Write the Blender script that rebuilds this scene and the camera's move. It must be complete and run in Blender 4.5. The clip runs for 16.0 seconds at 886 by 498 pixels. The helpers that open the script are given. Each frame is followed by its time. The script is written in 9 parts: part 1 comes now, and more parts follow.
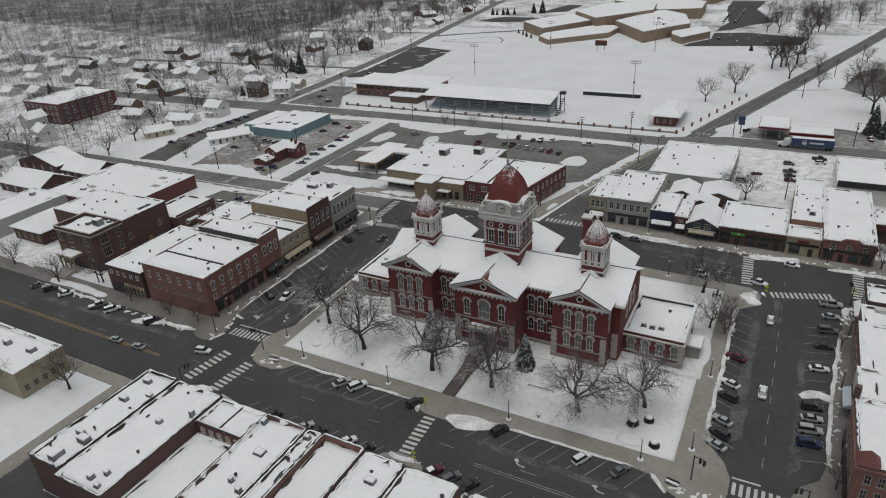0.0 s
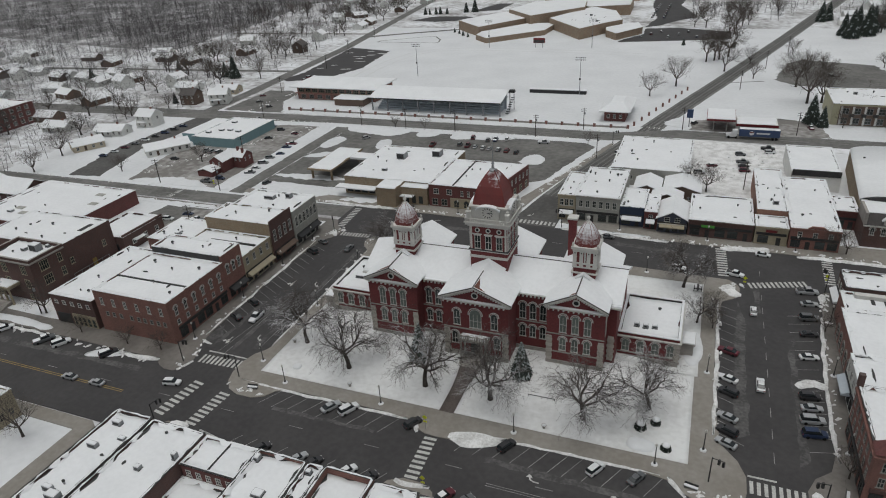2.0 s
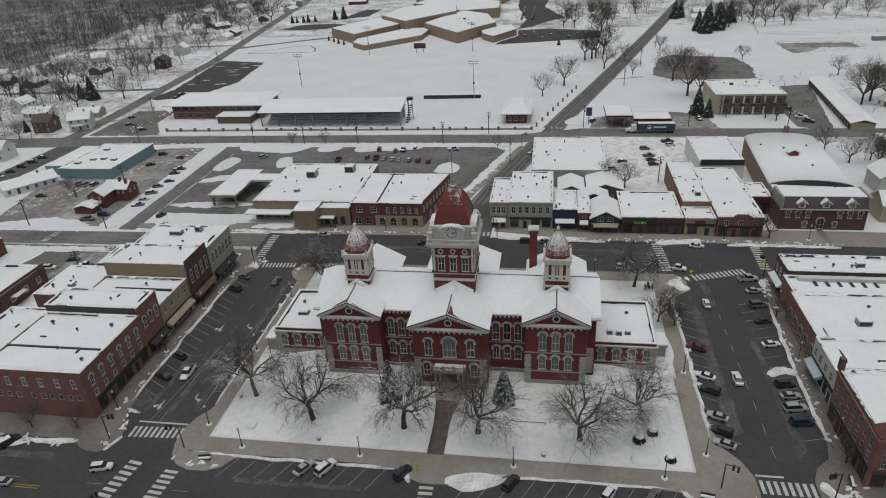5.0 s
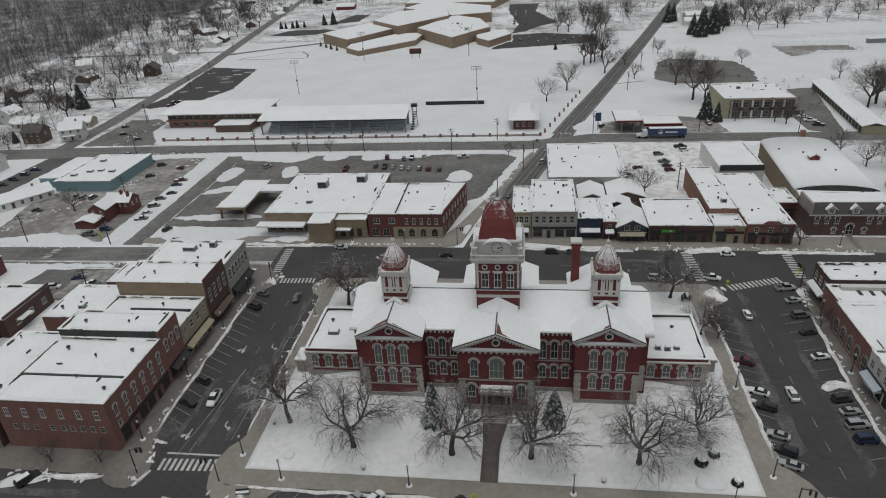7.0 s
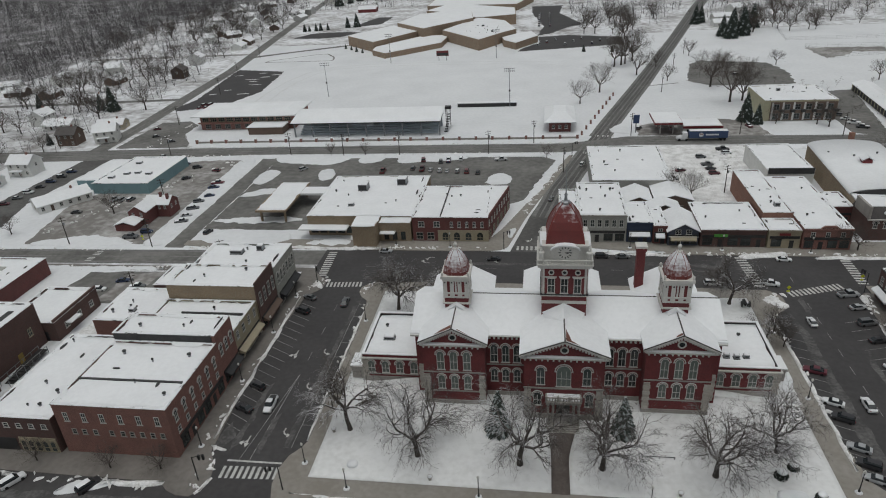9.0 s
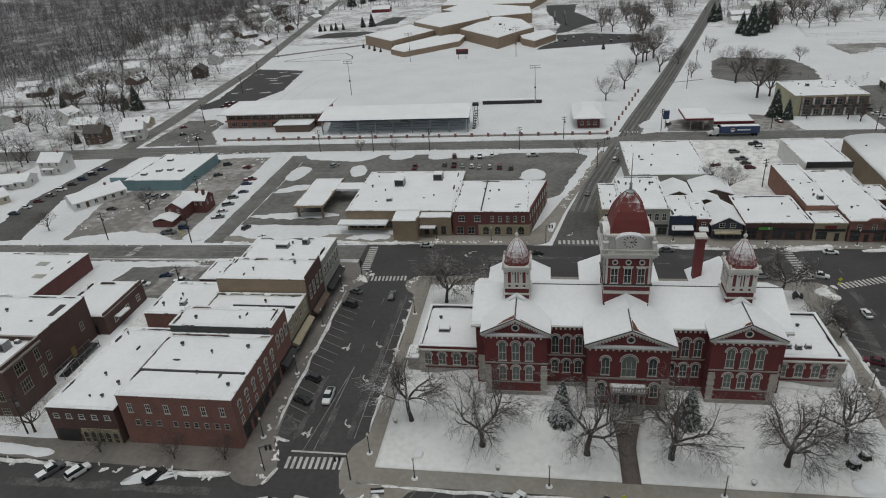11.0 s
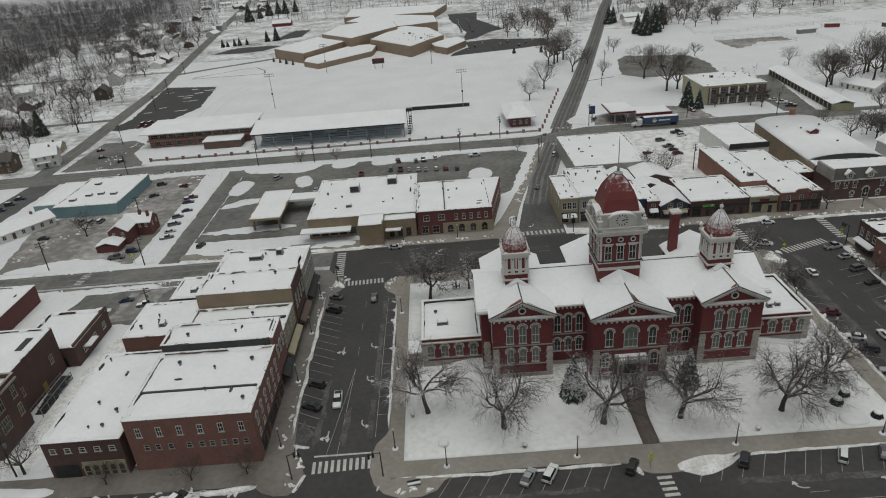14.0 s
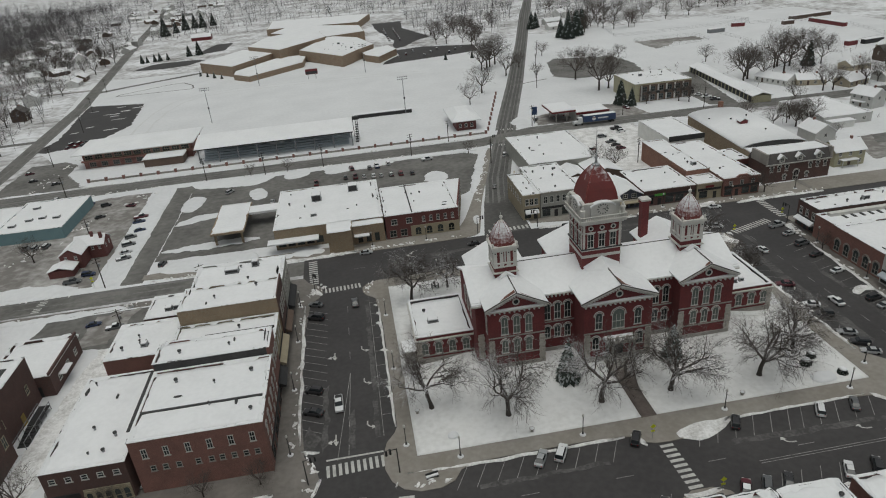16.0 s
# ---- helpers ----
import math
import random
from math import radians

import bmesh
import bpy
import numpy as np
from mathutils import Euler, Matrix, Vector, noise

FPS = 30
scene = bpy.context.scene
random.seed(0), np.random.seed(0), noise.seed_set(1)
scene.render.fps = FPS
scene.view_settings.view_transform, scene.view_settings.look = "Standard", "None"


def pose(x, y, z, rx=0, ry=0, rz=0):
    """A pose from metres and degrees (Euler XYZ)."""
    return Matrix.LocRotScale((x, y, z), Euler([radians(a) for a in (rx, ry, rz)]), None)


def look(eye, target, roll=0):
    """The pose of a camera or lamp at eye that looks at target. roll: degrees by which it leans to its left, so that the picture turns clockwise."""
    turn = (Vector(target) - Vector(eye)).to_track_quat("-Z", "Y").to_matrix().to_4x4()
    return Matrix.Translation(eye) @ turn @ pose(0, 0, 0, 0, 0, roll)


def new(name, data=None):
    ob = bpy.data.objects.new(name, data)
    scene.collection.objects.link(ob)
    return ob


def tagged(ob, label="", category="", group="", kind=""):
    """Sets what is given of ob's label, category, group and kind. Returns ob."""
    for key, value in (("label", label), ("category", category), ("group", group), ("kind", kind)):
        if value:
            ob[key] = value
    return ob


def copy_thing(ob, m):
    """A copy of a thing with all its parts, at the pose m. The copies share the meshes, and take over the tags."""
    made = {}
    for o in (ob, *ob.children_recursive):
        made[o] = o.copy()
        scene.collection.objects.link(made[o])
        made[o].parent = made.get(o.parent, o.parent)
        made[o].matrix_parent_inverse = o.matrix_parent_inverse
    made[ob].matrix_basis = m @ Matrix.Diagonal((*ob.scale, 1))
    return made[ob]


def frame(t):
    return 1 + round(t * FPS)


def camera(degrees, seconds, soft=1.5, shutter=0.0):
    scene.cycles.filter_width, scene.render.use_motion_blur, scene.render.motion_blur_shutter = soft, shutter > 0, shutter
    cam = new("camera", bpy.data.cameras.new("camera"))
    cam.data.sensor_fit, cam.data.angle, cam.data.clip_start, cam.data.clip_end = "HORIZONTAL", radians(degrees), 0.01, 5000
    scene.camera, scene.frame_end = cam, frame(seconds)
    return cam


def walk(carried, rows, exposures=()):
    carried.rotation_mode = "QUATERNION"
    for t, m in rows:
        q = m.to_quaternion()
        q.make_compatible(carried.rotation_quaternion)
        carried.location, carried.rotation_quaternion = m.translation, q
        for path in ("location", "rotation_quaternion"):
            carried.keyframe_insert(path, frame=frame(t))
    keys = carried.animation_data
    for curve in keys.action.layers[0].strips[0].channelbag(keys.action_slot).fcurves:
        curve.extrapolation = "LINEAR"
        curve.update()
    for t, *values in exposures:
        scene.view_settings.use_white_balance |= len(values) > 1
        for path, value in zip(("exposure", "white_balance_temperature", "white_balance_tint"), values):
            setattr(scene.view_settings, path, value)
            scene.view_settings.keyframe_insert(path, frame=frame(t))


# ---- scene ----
cam = camera(68.2, 16.0, 1.05)
PATH = [
    (0, (51.207, -109.726, 86.353), (50.335, -108.17, 85.448), -3.5),
    (0.5, (47.941, -109.527, 86.245), (47.122, -107.944, 85.337), -3.4),
    (1, (44.677, -109.312, 86.091), (43.914, -107.704, 85.18), -3.4),
    (1.5, (41.476, -108.997, 85.914), (40.752, -107.372, 85.0), -3.4),
    (2, (38.3, -108.529, 85.722), (37.614, -106.889, 84.807), -3.5),
    (2.5, (35.083, -107.899, 85.524), (34.45, -106.239, 84.605), -3.5),
    (3, (31.813, -107.119, 85.352), (31.283, -105.425, 84.431), -3.4),
    (3.5, (28.42, -106.228, 85.24), (27.993, -104.506, 84.317), -3.3),
    (4, (24.986, -105.154, 85.17), (24.602, -103.422, 84.246), -3.3),
    (6.5, (8.59, -98.805, 84.987), (8.336, -97.044, 84.073), -3.5),
    (7, (5.757, -97.938, 84.897), (5.496, -96.178, 83.985), -3.4),
    (7.5, (3.196, -97.348, 84.838), (2.93, -95.588, 83.927), -3.3),
    (8, (0.694, -96.903, 84.789), (0.421, -95.141, 83.882), -3.3),
    (8.5, (-1.773, -96.589, 84.664), (-2.057, -94.828, 83.759), -3.4),
    (9, (-4.202, -96.595, 84.446), (-4.499, -94.835, 83.543), -3.7),
    (9.5, (-6.748, -96.896, 84.187), (-7.054, -95.137, 83.286), -3.8),
    (10, (-9.366, -97.441, 83.906), (-9.678, -95.683, 83.005), -4.0),
    (12.5, (-23.313, -101.376, 82.427), (-23.574, -99.603, 81.539), -4.4),
    (13, (-26.338, -102.248, 82.389), (-26.473, -100.462, 81.499), -4.4),
    (13.5, (-29.561, -103.127, 82.444), (-29.598, -101.337, 81.553), -4.5),
    (14, (-32.91, -103.969, 82.555), (-32.927, -102.176, 81.668), -4.6),
    (14.5, (-36.282, -104.771, 82.695), (-36.235, -102.978, 81.81), -4.6),
    (15, (-39.627, -105.475, 82.857), (-39.562, -103.681, 81.976), -4.8),
    (15.5, (-42.784, -106.048, 82.969), (-42.656, -104.257, 82.089), -4.9),
    (16, (-45.921, -106.567, 83.022), (-45.712, -104.784, 82.142), -5.1),
]
walk(cam, [(t, look(*r)) for t, *r in PATH], [(0.0, -0.10, 6500, 6.5), (4.0, -0.13, 6500, 6.0), (10.0, -0.18, 6480, 5.5), (13.0, -0.20, 6620, 4.0), (16.0, -0.20, 6640, 4.0)])

# ---- light ----
world = bpy.data.worlds.new("world")
scene.world = world
world.use_nodes = True
_nt = world.node_tree
_nt.nodes.clear()
_sky = _nt.nodes.new("ShaderNodeTexSky")
_sky.sky_type, _sky.sun_disc = "NISHITA", False
_sky.sun_elevation, _sky.sun_rotation = radians(84), radians(193)
_sky.air_density, _sky.dust_density = 1.0, 6.0
_hs = _nt.nodes.new("ShaderNodeHueSaturation")
_hs.inputs["Saturation"].default_value = 0.22
_bg = _nt.nodes.new("ShaderNodeBackground")
_bg.inputs["Strength"].default_value = 0.102
_wo = _nt.nodes.new("ShaderNodeOutputWorld")
_nt.links.new(_sky.outputs[0], _hs.inputs["Color"])
_nt.links.new(_hs.outputs[0], _bg.inputs[0])
_nt.links.new(_bg.outputs[0], _wo.inputs[0])
sun = new("sun", bpy.data.lights.new("sun", "SUN"))
sun.data.energy, sun.data.angle, sun.data.color = 0.45, radians(60), (0.97, 0.98, 1.0)
sun.matrix_world = look((0, 0, 100), (3, 12, 0))


# ---- materials ----
def mat(name, col, col2=None, rough=0.8, big=0.25, small=3.0, bump=0.15, metal=0.0, lo=0.35, hi=0.7, per_object=0.0, bump_scale=None, dist=0.05):
    """Two-scale noise between two colours, with a fine relief."""
    m = bpy.data.materials.new(name)
    m.use_nodes = True
    nt = m.node_tree
    b = nt.nodes["Principled BSDF"]
    b.inputs["Roughness"].default_value, b.inputs["Metallic"].default_value = rough, metal
    col2 = col2 or tuple(c * 0.72 for c in col)
    tc = nt.nodes.new("ShaderNodeTexCoord")
    n1, n2 = nt.nodes.new("ShaderNodeTexNoise"), nt.nodes.new("ShaderNodeTexNoise")
    n1.inputs["Scale"].default_value, n2.inputs["Scale"].default_value = big, small
    n1.inputs["Detail"].default_value, n2.inputs["Detail"].default_value = 5, 4
    mx = nt.nodes.new("ShaderNodeMath"); mx.operation = "MULTIPLY_ADD"
    mx.inputs[1].default_value = 0.45
    ml = nt.nodes.new("ShaderNodeMath"); ml.operation = "MULTIPLY"; ml.inputs[1].default_value = 0.55
    rp = nt.nodes.new("ShaderNodeMapRange")
    rp.inputs["From Min"].default_value, rp.inputs["From Max"].default_value = lo, hi
    cm = nt.nodes.new("ShaderNodeMix"); cm.data_type = "RGBA"
    cm.inputs[6].default_value, cm.inputs[7].default_value = (*col, 1), (*col2, 1)
    for n in (n1, n2):
        nt.links.new(tc.outputs["Object"], n.inputs["Vector"])
    nt.links.new(n1.outputs[0], ml.inputs[0])
    nt.links.new(n2.outputs[0], mx.inputs[0]); nt.links.new(ml.outputs[0], mx.inputs[2])
    nt.links.new(mx.outputs[0], rp.inputs[0]); nt.links.new(rp.outputs[0], cm.inputs[0])
    out = cm.outputs[2]
    if per_object:
        oi, hv = nt.nodes.new("ShaderNodeObjectInfo"), nt.nodes.new("ShaderNodeHueSaturation")
        r2 = nt.nodes.new("ShaderNodeMapRange")
        r2.inputs["To Min"].default_value, r2.inputs["To Max"].default_value = 1 - per_object, 1 + per_object
        nt.links.new(oi.outputs["Random"], r2.inputs[0]); nt.links.new(r2.outputs[0], hv.inputs["Value"])
        nt.links.new(out, hv.inputs["Color"]); out = hv.outputs[0]
    nt.links.new(out, b.inputs["Base Color"])
    if bump:
        bn, bp = nt.nodes.new("ShaderNodeTexNoise"), nt.nodes.new("ShaderNodeBump")
        bn.inputs["Scale"].default_value = bump_scale or small * 2
        bn.inputs["Detail"].default_value = 6
        bp.inputs["Strength"].default_value, bp.inputs["Distance"].default_value = bump, dist
        nt.links.new(tc.outputs["Object"], bn.inputs["Vector"])
        nt.links.new(bn.outputs[0], bp.inputs["Height"]); nt.links.new(bp.outputs[0], b.inputs["Normal"])
    return m


def brick_mat(name, col, col2, mortar=(0.32, 0.29, 0.26), size=4.0):
    """Courses of brick seen from far off, over a patchy weathered base."""
    m = mat(name, col, col2, rough=0.9, big=0.35, small=2.2, bump=0.2)
    nt = m.node_tree
    b = nt.nodes["Principled BSDF"]
    old = b.inputs["Base Color"].links[0].from_socket
    tc = nt.nodes.new("ShaderNodeTexCoord")
    sp, cb, ad = nt.nodes.new("ShaderNodeSeparateXYZ"), nt.nodes.new("ShaderNodeCombineXYZ"), nt.nodes.new("ShaderNodeMath")
    nt.links.new(tc.outputs["Object"], sp.inputs[0])
    nt.links.new(sp.outputs[0], ad.inputs[0]); nt.links.new(sp.outputs[1], ad.inputs[1])
    nt.links.new(ad.outputs[0], cb.inputs[0]); nt.links.new(sp.outputs[2], cb.inputs[1])
    br = nt.nodes.new("ShaderNodeTexBrick")
    br.inputs["Scale"].default_value = size
    br.inputs["Mortar Size"].default_value = 0.03
    br.inputs["Color1"].default_value, br.inputs["Color2"].default_value = (0.92, 0.92, 0.92, 1), (1.05, 1.05, 1.05, 1)
    br.inputs["Mortar"].default_value = (*[min(1.6, c / max(d, 0.03)) for c, d in zip(mortar, col)], 1)
    mu = nt.nodes.new("ShaderNodeMix"); mu.data_type, mu.blend_type = "RGBA", "MULTIPLY"
    mu.inputs[0].default_value = 0.8
    nt.links.new(cb.outputs[0], br.inputs["Vector"])
    nt.links.new(old, mu.inputs[6]); nt.links.new(br.outputs[0], mu.inputs[7])
    nt.links.new(mu.outputs[2], b.inputs["Base Color"])
    return m


SNOW = mat("snow", (0.64, 0.65, 0.665), (0.53, 0.54, 0.555), rough=0.75, big=0.05, small=0.6, bump=0.3, bump_scale=0.8, dist=0.25, lo=0.38, hi=0.75)
LAWNSNOW = mat("thin_lawn_snow", (0.66, 0.665, 0.665), (0.50, 0.50, 0.495), rough=0.8, big=0.08, small=0.9, bump=0.35, bump_scale=1.2, dist=0.2, lo=0.42, hi=0.72)
PATCHY = mat("patchy_snow_on_tar", (0.69, 0.70, 0.71), (0.05, 0.05, 0.05), rough=0.8, big=0.25, small=1.1, bump=0.3, lo=0.54, hi=0.60)
ROOFSNOW = mat("roof_snow", (0.71, 0.72, 0.735), (0.63, 0.64, 0.655), rough=0.75, big=0.15, small=1.2, bump=0.25, bump_scale=0.7, dist=0.15, lo=0.4, hi=0.75)
DIRTYSNOW = mat("dirty_snow", (0.72, 0.72, 0.72), (0.32, 0.31, 0.30), rough=0.85, big=0.35, small=2.5, bump=0.6, bump_scale=1.6, dist=0.3, lo=0.42, hi=0.72)
SUBURB = mat("town_snow", (0.68, 0.69, 0.71), (0.25, 0.24, 0.235), rough=0.9, big=0.035, small=0.22, bump=0.3, bump_scale=0.5, dist=0.3, lo=0.42, hi=0.62)
ASPHALT = mat("asphalt", (0.030, 0.028, 0.029), (0.054, 0.051, 0.051), rough=0.72, big=0.09, small=0.9, bump=0.1, lo=0.4, hi=0.75)
WORN = mat("worn_asphalt", (0.085, 0.083, 0.078), (0.215, 0.208, 0.198), rough=0.85, big=0.07, small=0.5, bump=0.15, lo=0.38, hi=0.78)
SALTED = mat("salted_asphalt", (0.060, 0.058, 0.056), (0.125, 0.122, 0.118), rough=0.85, big=0.1, small=0.8, bump=0.1, lo=0.4, hi=0.78)
SLUSH = mat("slushy_lot", (0.16, 0.15, 0.14), (0.46, 0.45, 0.44), rough=0.85, big=0.06, small=0.4, bump=0.3, lo=0.45, hi=0.72)
WETPAVE = mat("damp_concrete", (0.115, 0.105, 0.095), (0.19, 0.175, 0.16), rough=0.6, big=0.15, small=1.0, bump=0.1, lo=0.38, hi=0.72)
PALEBLUE = mat("pale_blue_paint", (0.42, 0.46, 0.50), (0.33, 0.37, 0.41), rough=0.6, big=0.3, small=3)
CONCRETE = mat("concrete", (0.195, 0.178, 0.155), (0.27, 0.255, 0.235), rough=0.85, big=0.12, small=1.0, bump=0.1, lo=0.4, hi=0.72)
STONE = mat("limestone", (0.33, 0.31, 0.285), (0.23, 0.215, 0.20), rough=0.85, big=0.4, small=3, bump=0.2)
WHITE = mat("white_paint", (0.56, 0.55, 0.52), (0.42, 0.41, 0.39), rough=0.6, big=0.4, small=4, bump=0.05)
PAINTLINE = mat("road_paint", (0.48, 0.48, 0.46), (0.20, 0.20, 0.19), rough=0.8, big=0.5, small=3, bump=0, lo=0.45, hi=0.75)
BAYLINE = mat("worn_bay_paint", (0.34, 0.34, 0.33), (0.12, 0.12, 0.115), rough=0.8, big=0.3, small=2, bump=0, lo=0.4, hi=0.65)
YELLOWLINE = mat("yellow_road_paint", (0.35, 0.24, 0.06), (0.16, 0.12, 0.05), rough=0.8, big=0.5, small=3, bump=0)
REDBRICK = brick_mat("courthouse_brick", (0.150, 0.031, 0.032), (0.095, 0.024, 0.026), mortar=(0.2, 0.05, 0.05))
BROWNBRICK = brick_mat("brown_brick", (0.215, 0.105, 0.088), (0.150, 0.078, 0.066))
DARKBRICK = brick_mat("dark_brick", (0.115, 0.060, 0.052), (0.078, 0.044, 0.040), mortar=(0.12, 0.09, 0.08))
CRIMSON = brick_mat("crimson_brick", (0.150, 0.050, 0.048), (0.105, 0.040, 0.039), mortar=(0.16, 0.08, 0.07))
OLDBRICK = brick_mat("orange_brick", (0.26, 0.125, 0.09), (0.185, 0.092, 0.07))
TANBRICK = brick_mat("tan_brick", (0.28, 0.205, 0.135), (0.21, 0.155, 0.105))
SCHOOLBRICK = brick_mat("school_brick", (0.30, 0.21, 0.145), (0.235, 0.165, 0.115))
GREYSTONE = mat("grey_stone", (0.36, 0.36, 0.33), (0.27, 0.27, 0.245), big=0.5, small=3)
CREAM = mat("cream_paint", (0.36, 0.315, 0.225), (0.27, 0.235, 0.17), big=0.5, small=3)
TEAL = mat("teal_siding", (0.20, 0.31, 0.335), (0.16, 0.26, 0.285), big=0.4, small=3)
NAVY = mat("navy_siding", (0.030, 0.045, 0.085), (0.022, 0.034, 0.062), big=0.4, small=3)
SLATEBLUE = mat("slate_siding", (0.07, 0.08, 0.11), (0.05, 0.06, 0.08), big=0.4, small=3)
SIDING = mat("pale_siding", (0.62, 0.62, 0.60), (0.5, 0.5, 0.48), big=0.4, small=3, per_object=0.3)
BEIGE = mat("beige_siding", (0.42, 0.37, 0.28), (0.34, 0.30, 0.23), big=0.4, small=3, per_object=0.3)
BROWNWALL = mat("brown_siding", (0.13, 0.09, 0.07), (0.10, 0.07, 0.055), big=0.4, small=3, per_object=0.35)
YELLOWWALL = mat("pale_yellow_siding", (0.42, 0.40, 0.28), (0.35, 0.33, 0.23), big=0.4, small=3)
SHINGLE = mat("dark_shingle", (0.065, 0.058, 0.055), (0.10, 0.09, 0.085), big=0.6, small=5, bump=0.4)
REDMETAL = mat("red_painted_metal", (0.20, 0.030, 0.024), (0.115, 0.022, 0.020), rough=0.55, big=0.35, small=2.5, bump=0.2)
TAR = mat("tar_edge", (0.030, 0.030, 0.031), (0.06, 0.06, 0.06), big=0.5, small=3)
STEEL = mat("galvanised_steel", (0.30, 0.31, 0.32), (0.20, 0.21, 0.22), rough=0.5, metal=0.6, big=0.8, small=4, bump=0.05)
DARKMETAL = mat("dark_metal", (0.03, 0.03, 0.032), (0.05, 0.05, 0.05), rough=0.5, metal=0.4, big=0.8, small=4, bump=0.05)
GLASS = mat("window_glass", (0.045, 0.055, 0.055), (0.025, 0.03, 0.03), rough=0.12, big=0.7, small=2, bump=0, per_object=0.5)
BLIND = mat("pale_window_blind", (0.125, 0.145, 0.130), (0.060, 0.075, 0.068), rough=0.35, big=0.7, small=2, bump=0, per_object=0.3)
PALESTONE = mat("pale_limestone", (0.42, 0.39, 0.35), (0.31, 0.285, 0.255), rough=0.85, big=0.5, small=3, bump=0.2, per_object=0.12)
BARK = mat("bark", (0.060, 0.050, 0.043), (0.035, 0.03, 0.027), rough=0.95, big=0.6, small=5, bump=0.4)
# twigs of the far woods, greyed: distance haze put into the colour
HAZETWIG = mat("hazed_twigs", (0.098, 0.092, 0.096), (0.062, 0.058, 0.062), rough=0.95, big=0.1, small=1, bump=0)
TWIG = mat("twigs", (0.095, 0.080, 0.070), (0.060, 0.050, 0.045), rough=0.95, big=0.4, small=3, bump=0)
NEEDLE = mat("conifer_needles", (0.022, 0.030, 0.025), (0.034, 0.044, 0.036), rough=0.9, big=0.8, small=4, bump=0)
NEEDLESNOW = mat("snow_on_needles", (0.45, 0.48, 0.49), (0.10, 0.14, 0.13), rough=0.85, big=1.5, small=5, bump=0)
RUBBER = mat("rubber", (0.015, 0.015, 0.015), rough=0.9, bump=0)
BLUESIGN = mat("blue_panel", (0.035, 0.065, 0.15), (0.03, 0.05, 0.11), rough=0.5, bump=0)
REDSIGN = mat("red_panel", (0.17, 0.022, 0.026), rough=0.5, bump=0)
SIGNYELLOW = mat("yellow_green_sign", (0.62, 0.66, 0.03), rough=0.5, bump=0)
LIMESIGN = mat("green_sign", (0.10, 0.36, 0.06), rough=0.5, bump=0)


# ---- building blocks ----
def part(name, bm, material, parent=None, label="", smooth=False):
    me = bpy.data.meshes.new(name)
    bmesh.ops.recalc_face_normals(bm, faces=bm.faces)
    bm.to_mesh(me)
    bm.free()
    me.materials.append(material)
    if smooth:
        me.polygons.foreach_set("use_smooth", [True] * len(me.polygons))
    ob = new(name, me)
    ob.parent = parent
    if label:
        tagged(ob, label)
    return ob


def shared(name, data, parent, m, label=""):
    ob = new(name, data)
    ob.parent = parent
    ob.matrix_basis = m
    if label:
        tagged(ob, label)
    return ob


def empty(name, label, category, m=None, group="", kind=""):
    ob = new(name)
    ob.empty_display_size = 0.2
    if m is not None:
        ob.matrix_basis = m
    return tagged(ob, label, category, group, kind)


def box(bm, x0, x1, y0, y1, z0, z1, tx=0.0, ty=0.0):
    """A box; tx, ty draw the top in on each side."""
    v = [bm.verts.new(p) for p in ((x0, y0, z0), (x1, y0, z0), (x1, y1, z0), (x0, y1, z0),
                                   (x0 + tx, y0 + ty, z1), (x1 - tx, y0 + ty, z1), (x1 - tx, y1 - ty, z1), (x0 + tx, y1 - ty, z1))]
    for f in ((3, 2, 1, 0), (4, 5, 6, 7), (0, 1, 5, 4), (1, 2, 6, 5), (2, 3, 7, 6), (3, 0, 4, 7)):
        bm.faces.new([v[i] for i in f])


def boxes(*rows):
    bm = bmesh.new()
    for r in rows:
        box(bm, *r)
    return bm


def prism(bm, poly, z0, z1):
    lo = [bm.verts.new((x, y, z0)) for x, y in poly]
    hi = [bm.verts.new((x, y, z1)) for x, y in poly]
    n = len(poly)
    bm.faces.new(hi)
    bm.faces.new(lo[::-1])
    for i in range(n):
        bm.faces.new((lo[i], lo[(i + 1) % n], hi[(i + 1) % n], hi[i]))


def tube(bm, a, b, r0, r1, n=6, cap=True):
    a, b = Vector(a), Vector(b)
    q = (b - a).to_track_quat("Z", "Y")
    rings = []
    for p, r in ((a, r0), (b, r1)):
        rings.append([bm.verts.new(p + q @ Vector((r * math.cos(k * math.tau / n), r * math.sin(k * math.tau / n), 0))) for k in range(n)])
    for k in range(n):
        bm.faces.new((rings[0][k], rings[0][(k + 1) % n], rings[1][(k + 1) % n], rings[1][k]))
    if cap and n > 2:
        bm.faces.new(rings[1])
        bm.faces.new(rings[0][::-1])


def lathe(bm, rings, n=16, turn=0.0, square=0.0):
    """Rings of (radius, z) about the z axis; square 0 is round, 1 is a rounded square."""
    loops = []
    for r, z in rings:
        loop = []
        for k in range(n):
            a = turn + k * math.tau / n
            c, s = math.cos(a), math.sin(a)
            f = 1.0 / max(abs(c), abs(s))
            g = 1 + square * (f - 1)
            loop.append(bm.verts.new((r * g * c, r * g * s, z)))
        loops.append(loop)
    for lo, hi in zip(loops, loops[1:]):
        for k in range(n):
            bm.faces.new((lo[k], lo[(k + 1) % n], hi[(k + 1) % n], hi[k]))
    bm.faces.new(loops[0][::-1])
    bm.faces.new(loops[-1])


def move(bm, m):
    bm.transform(m)
    return bm


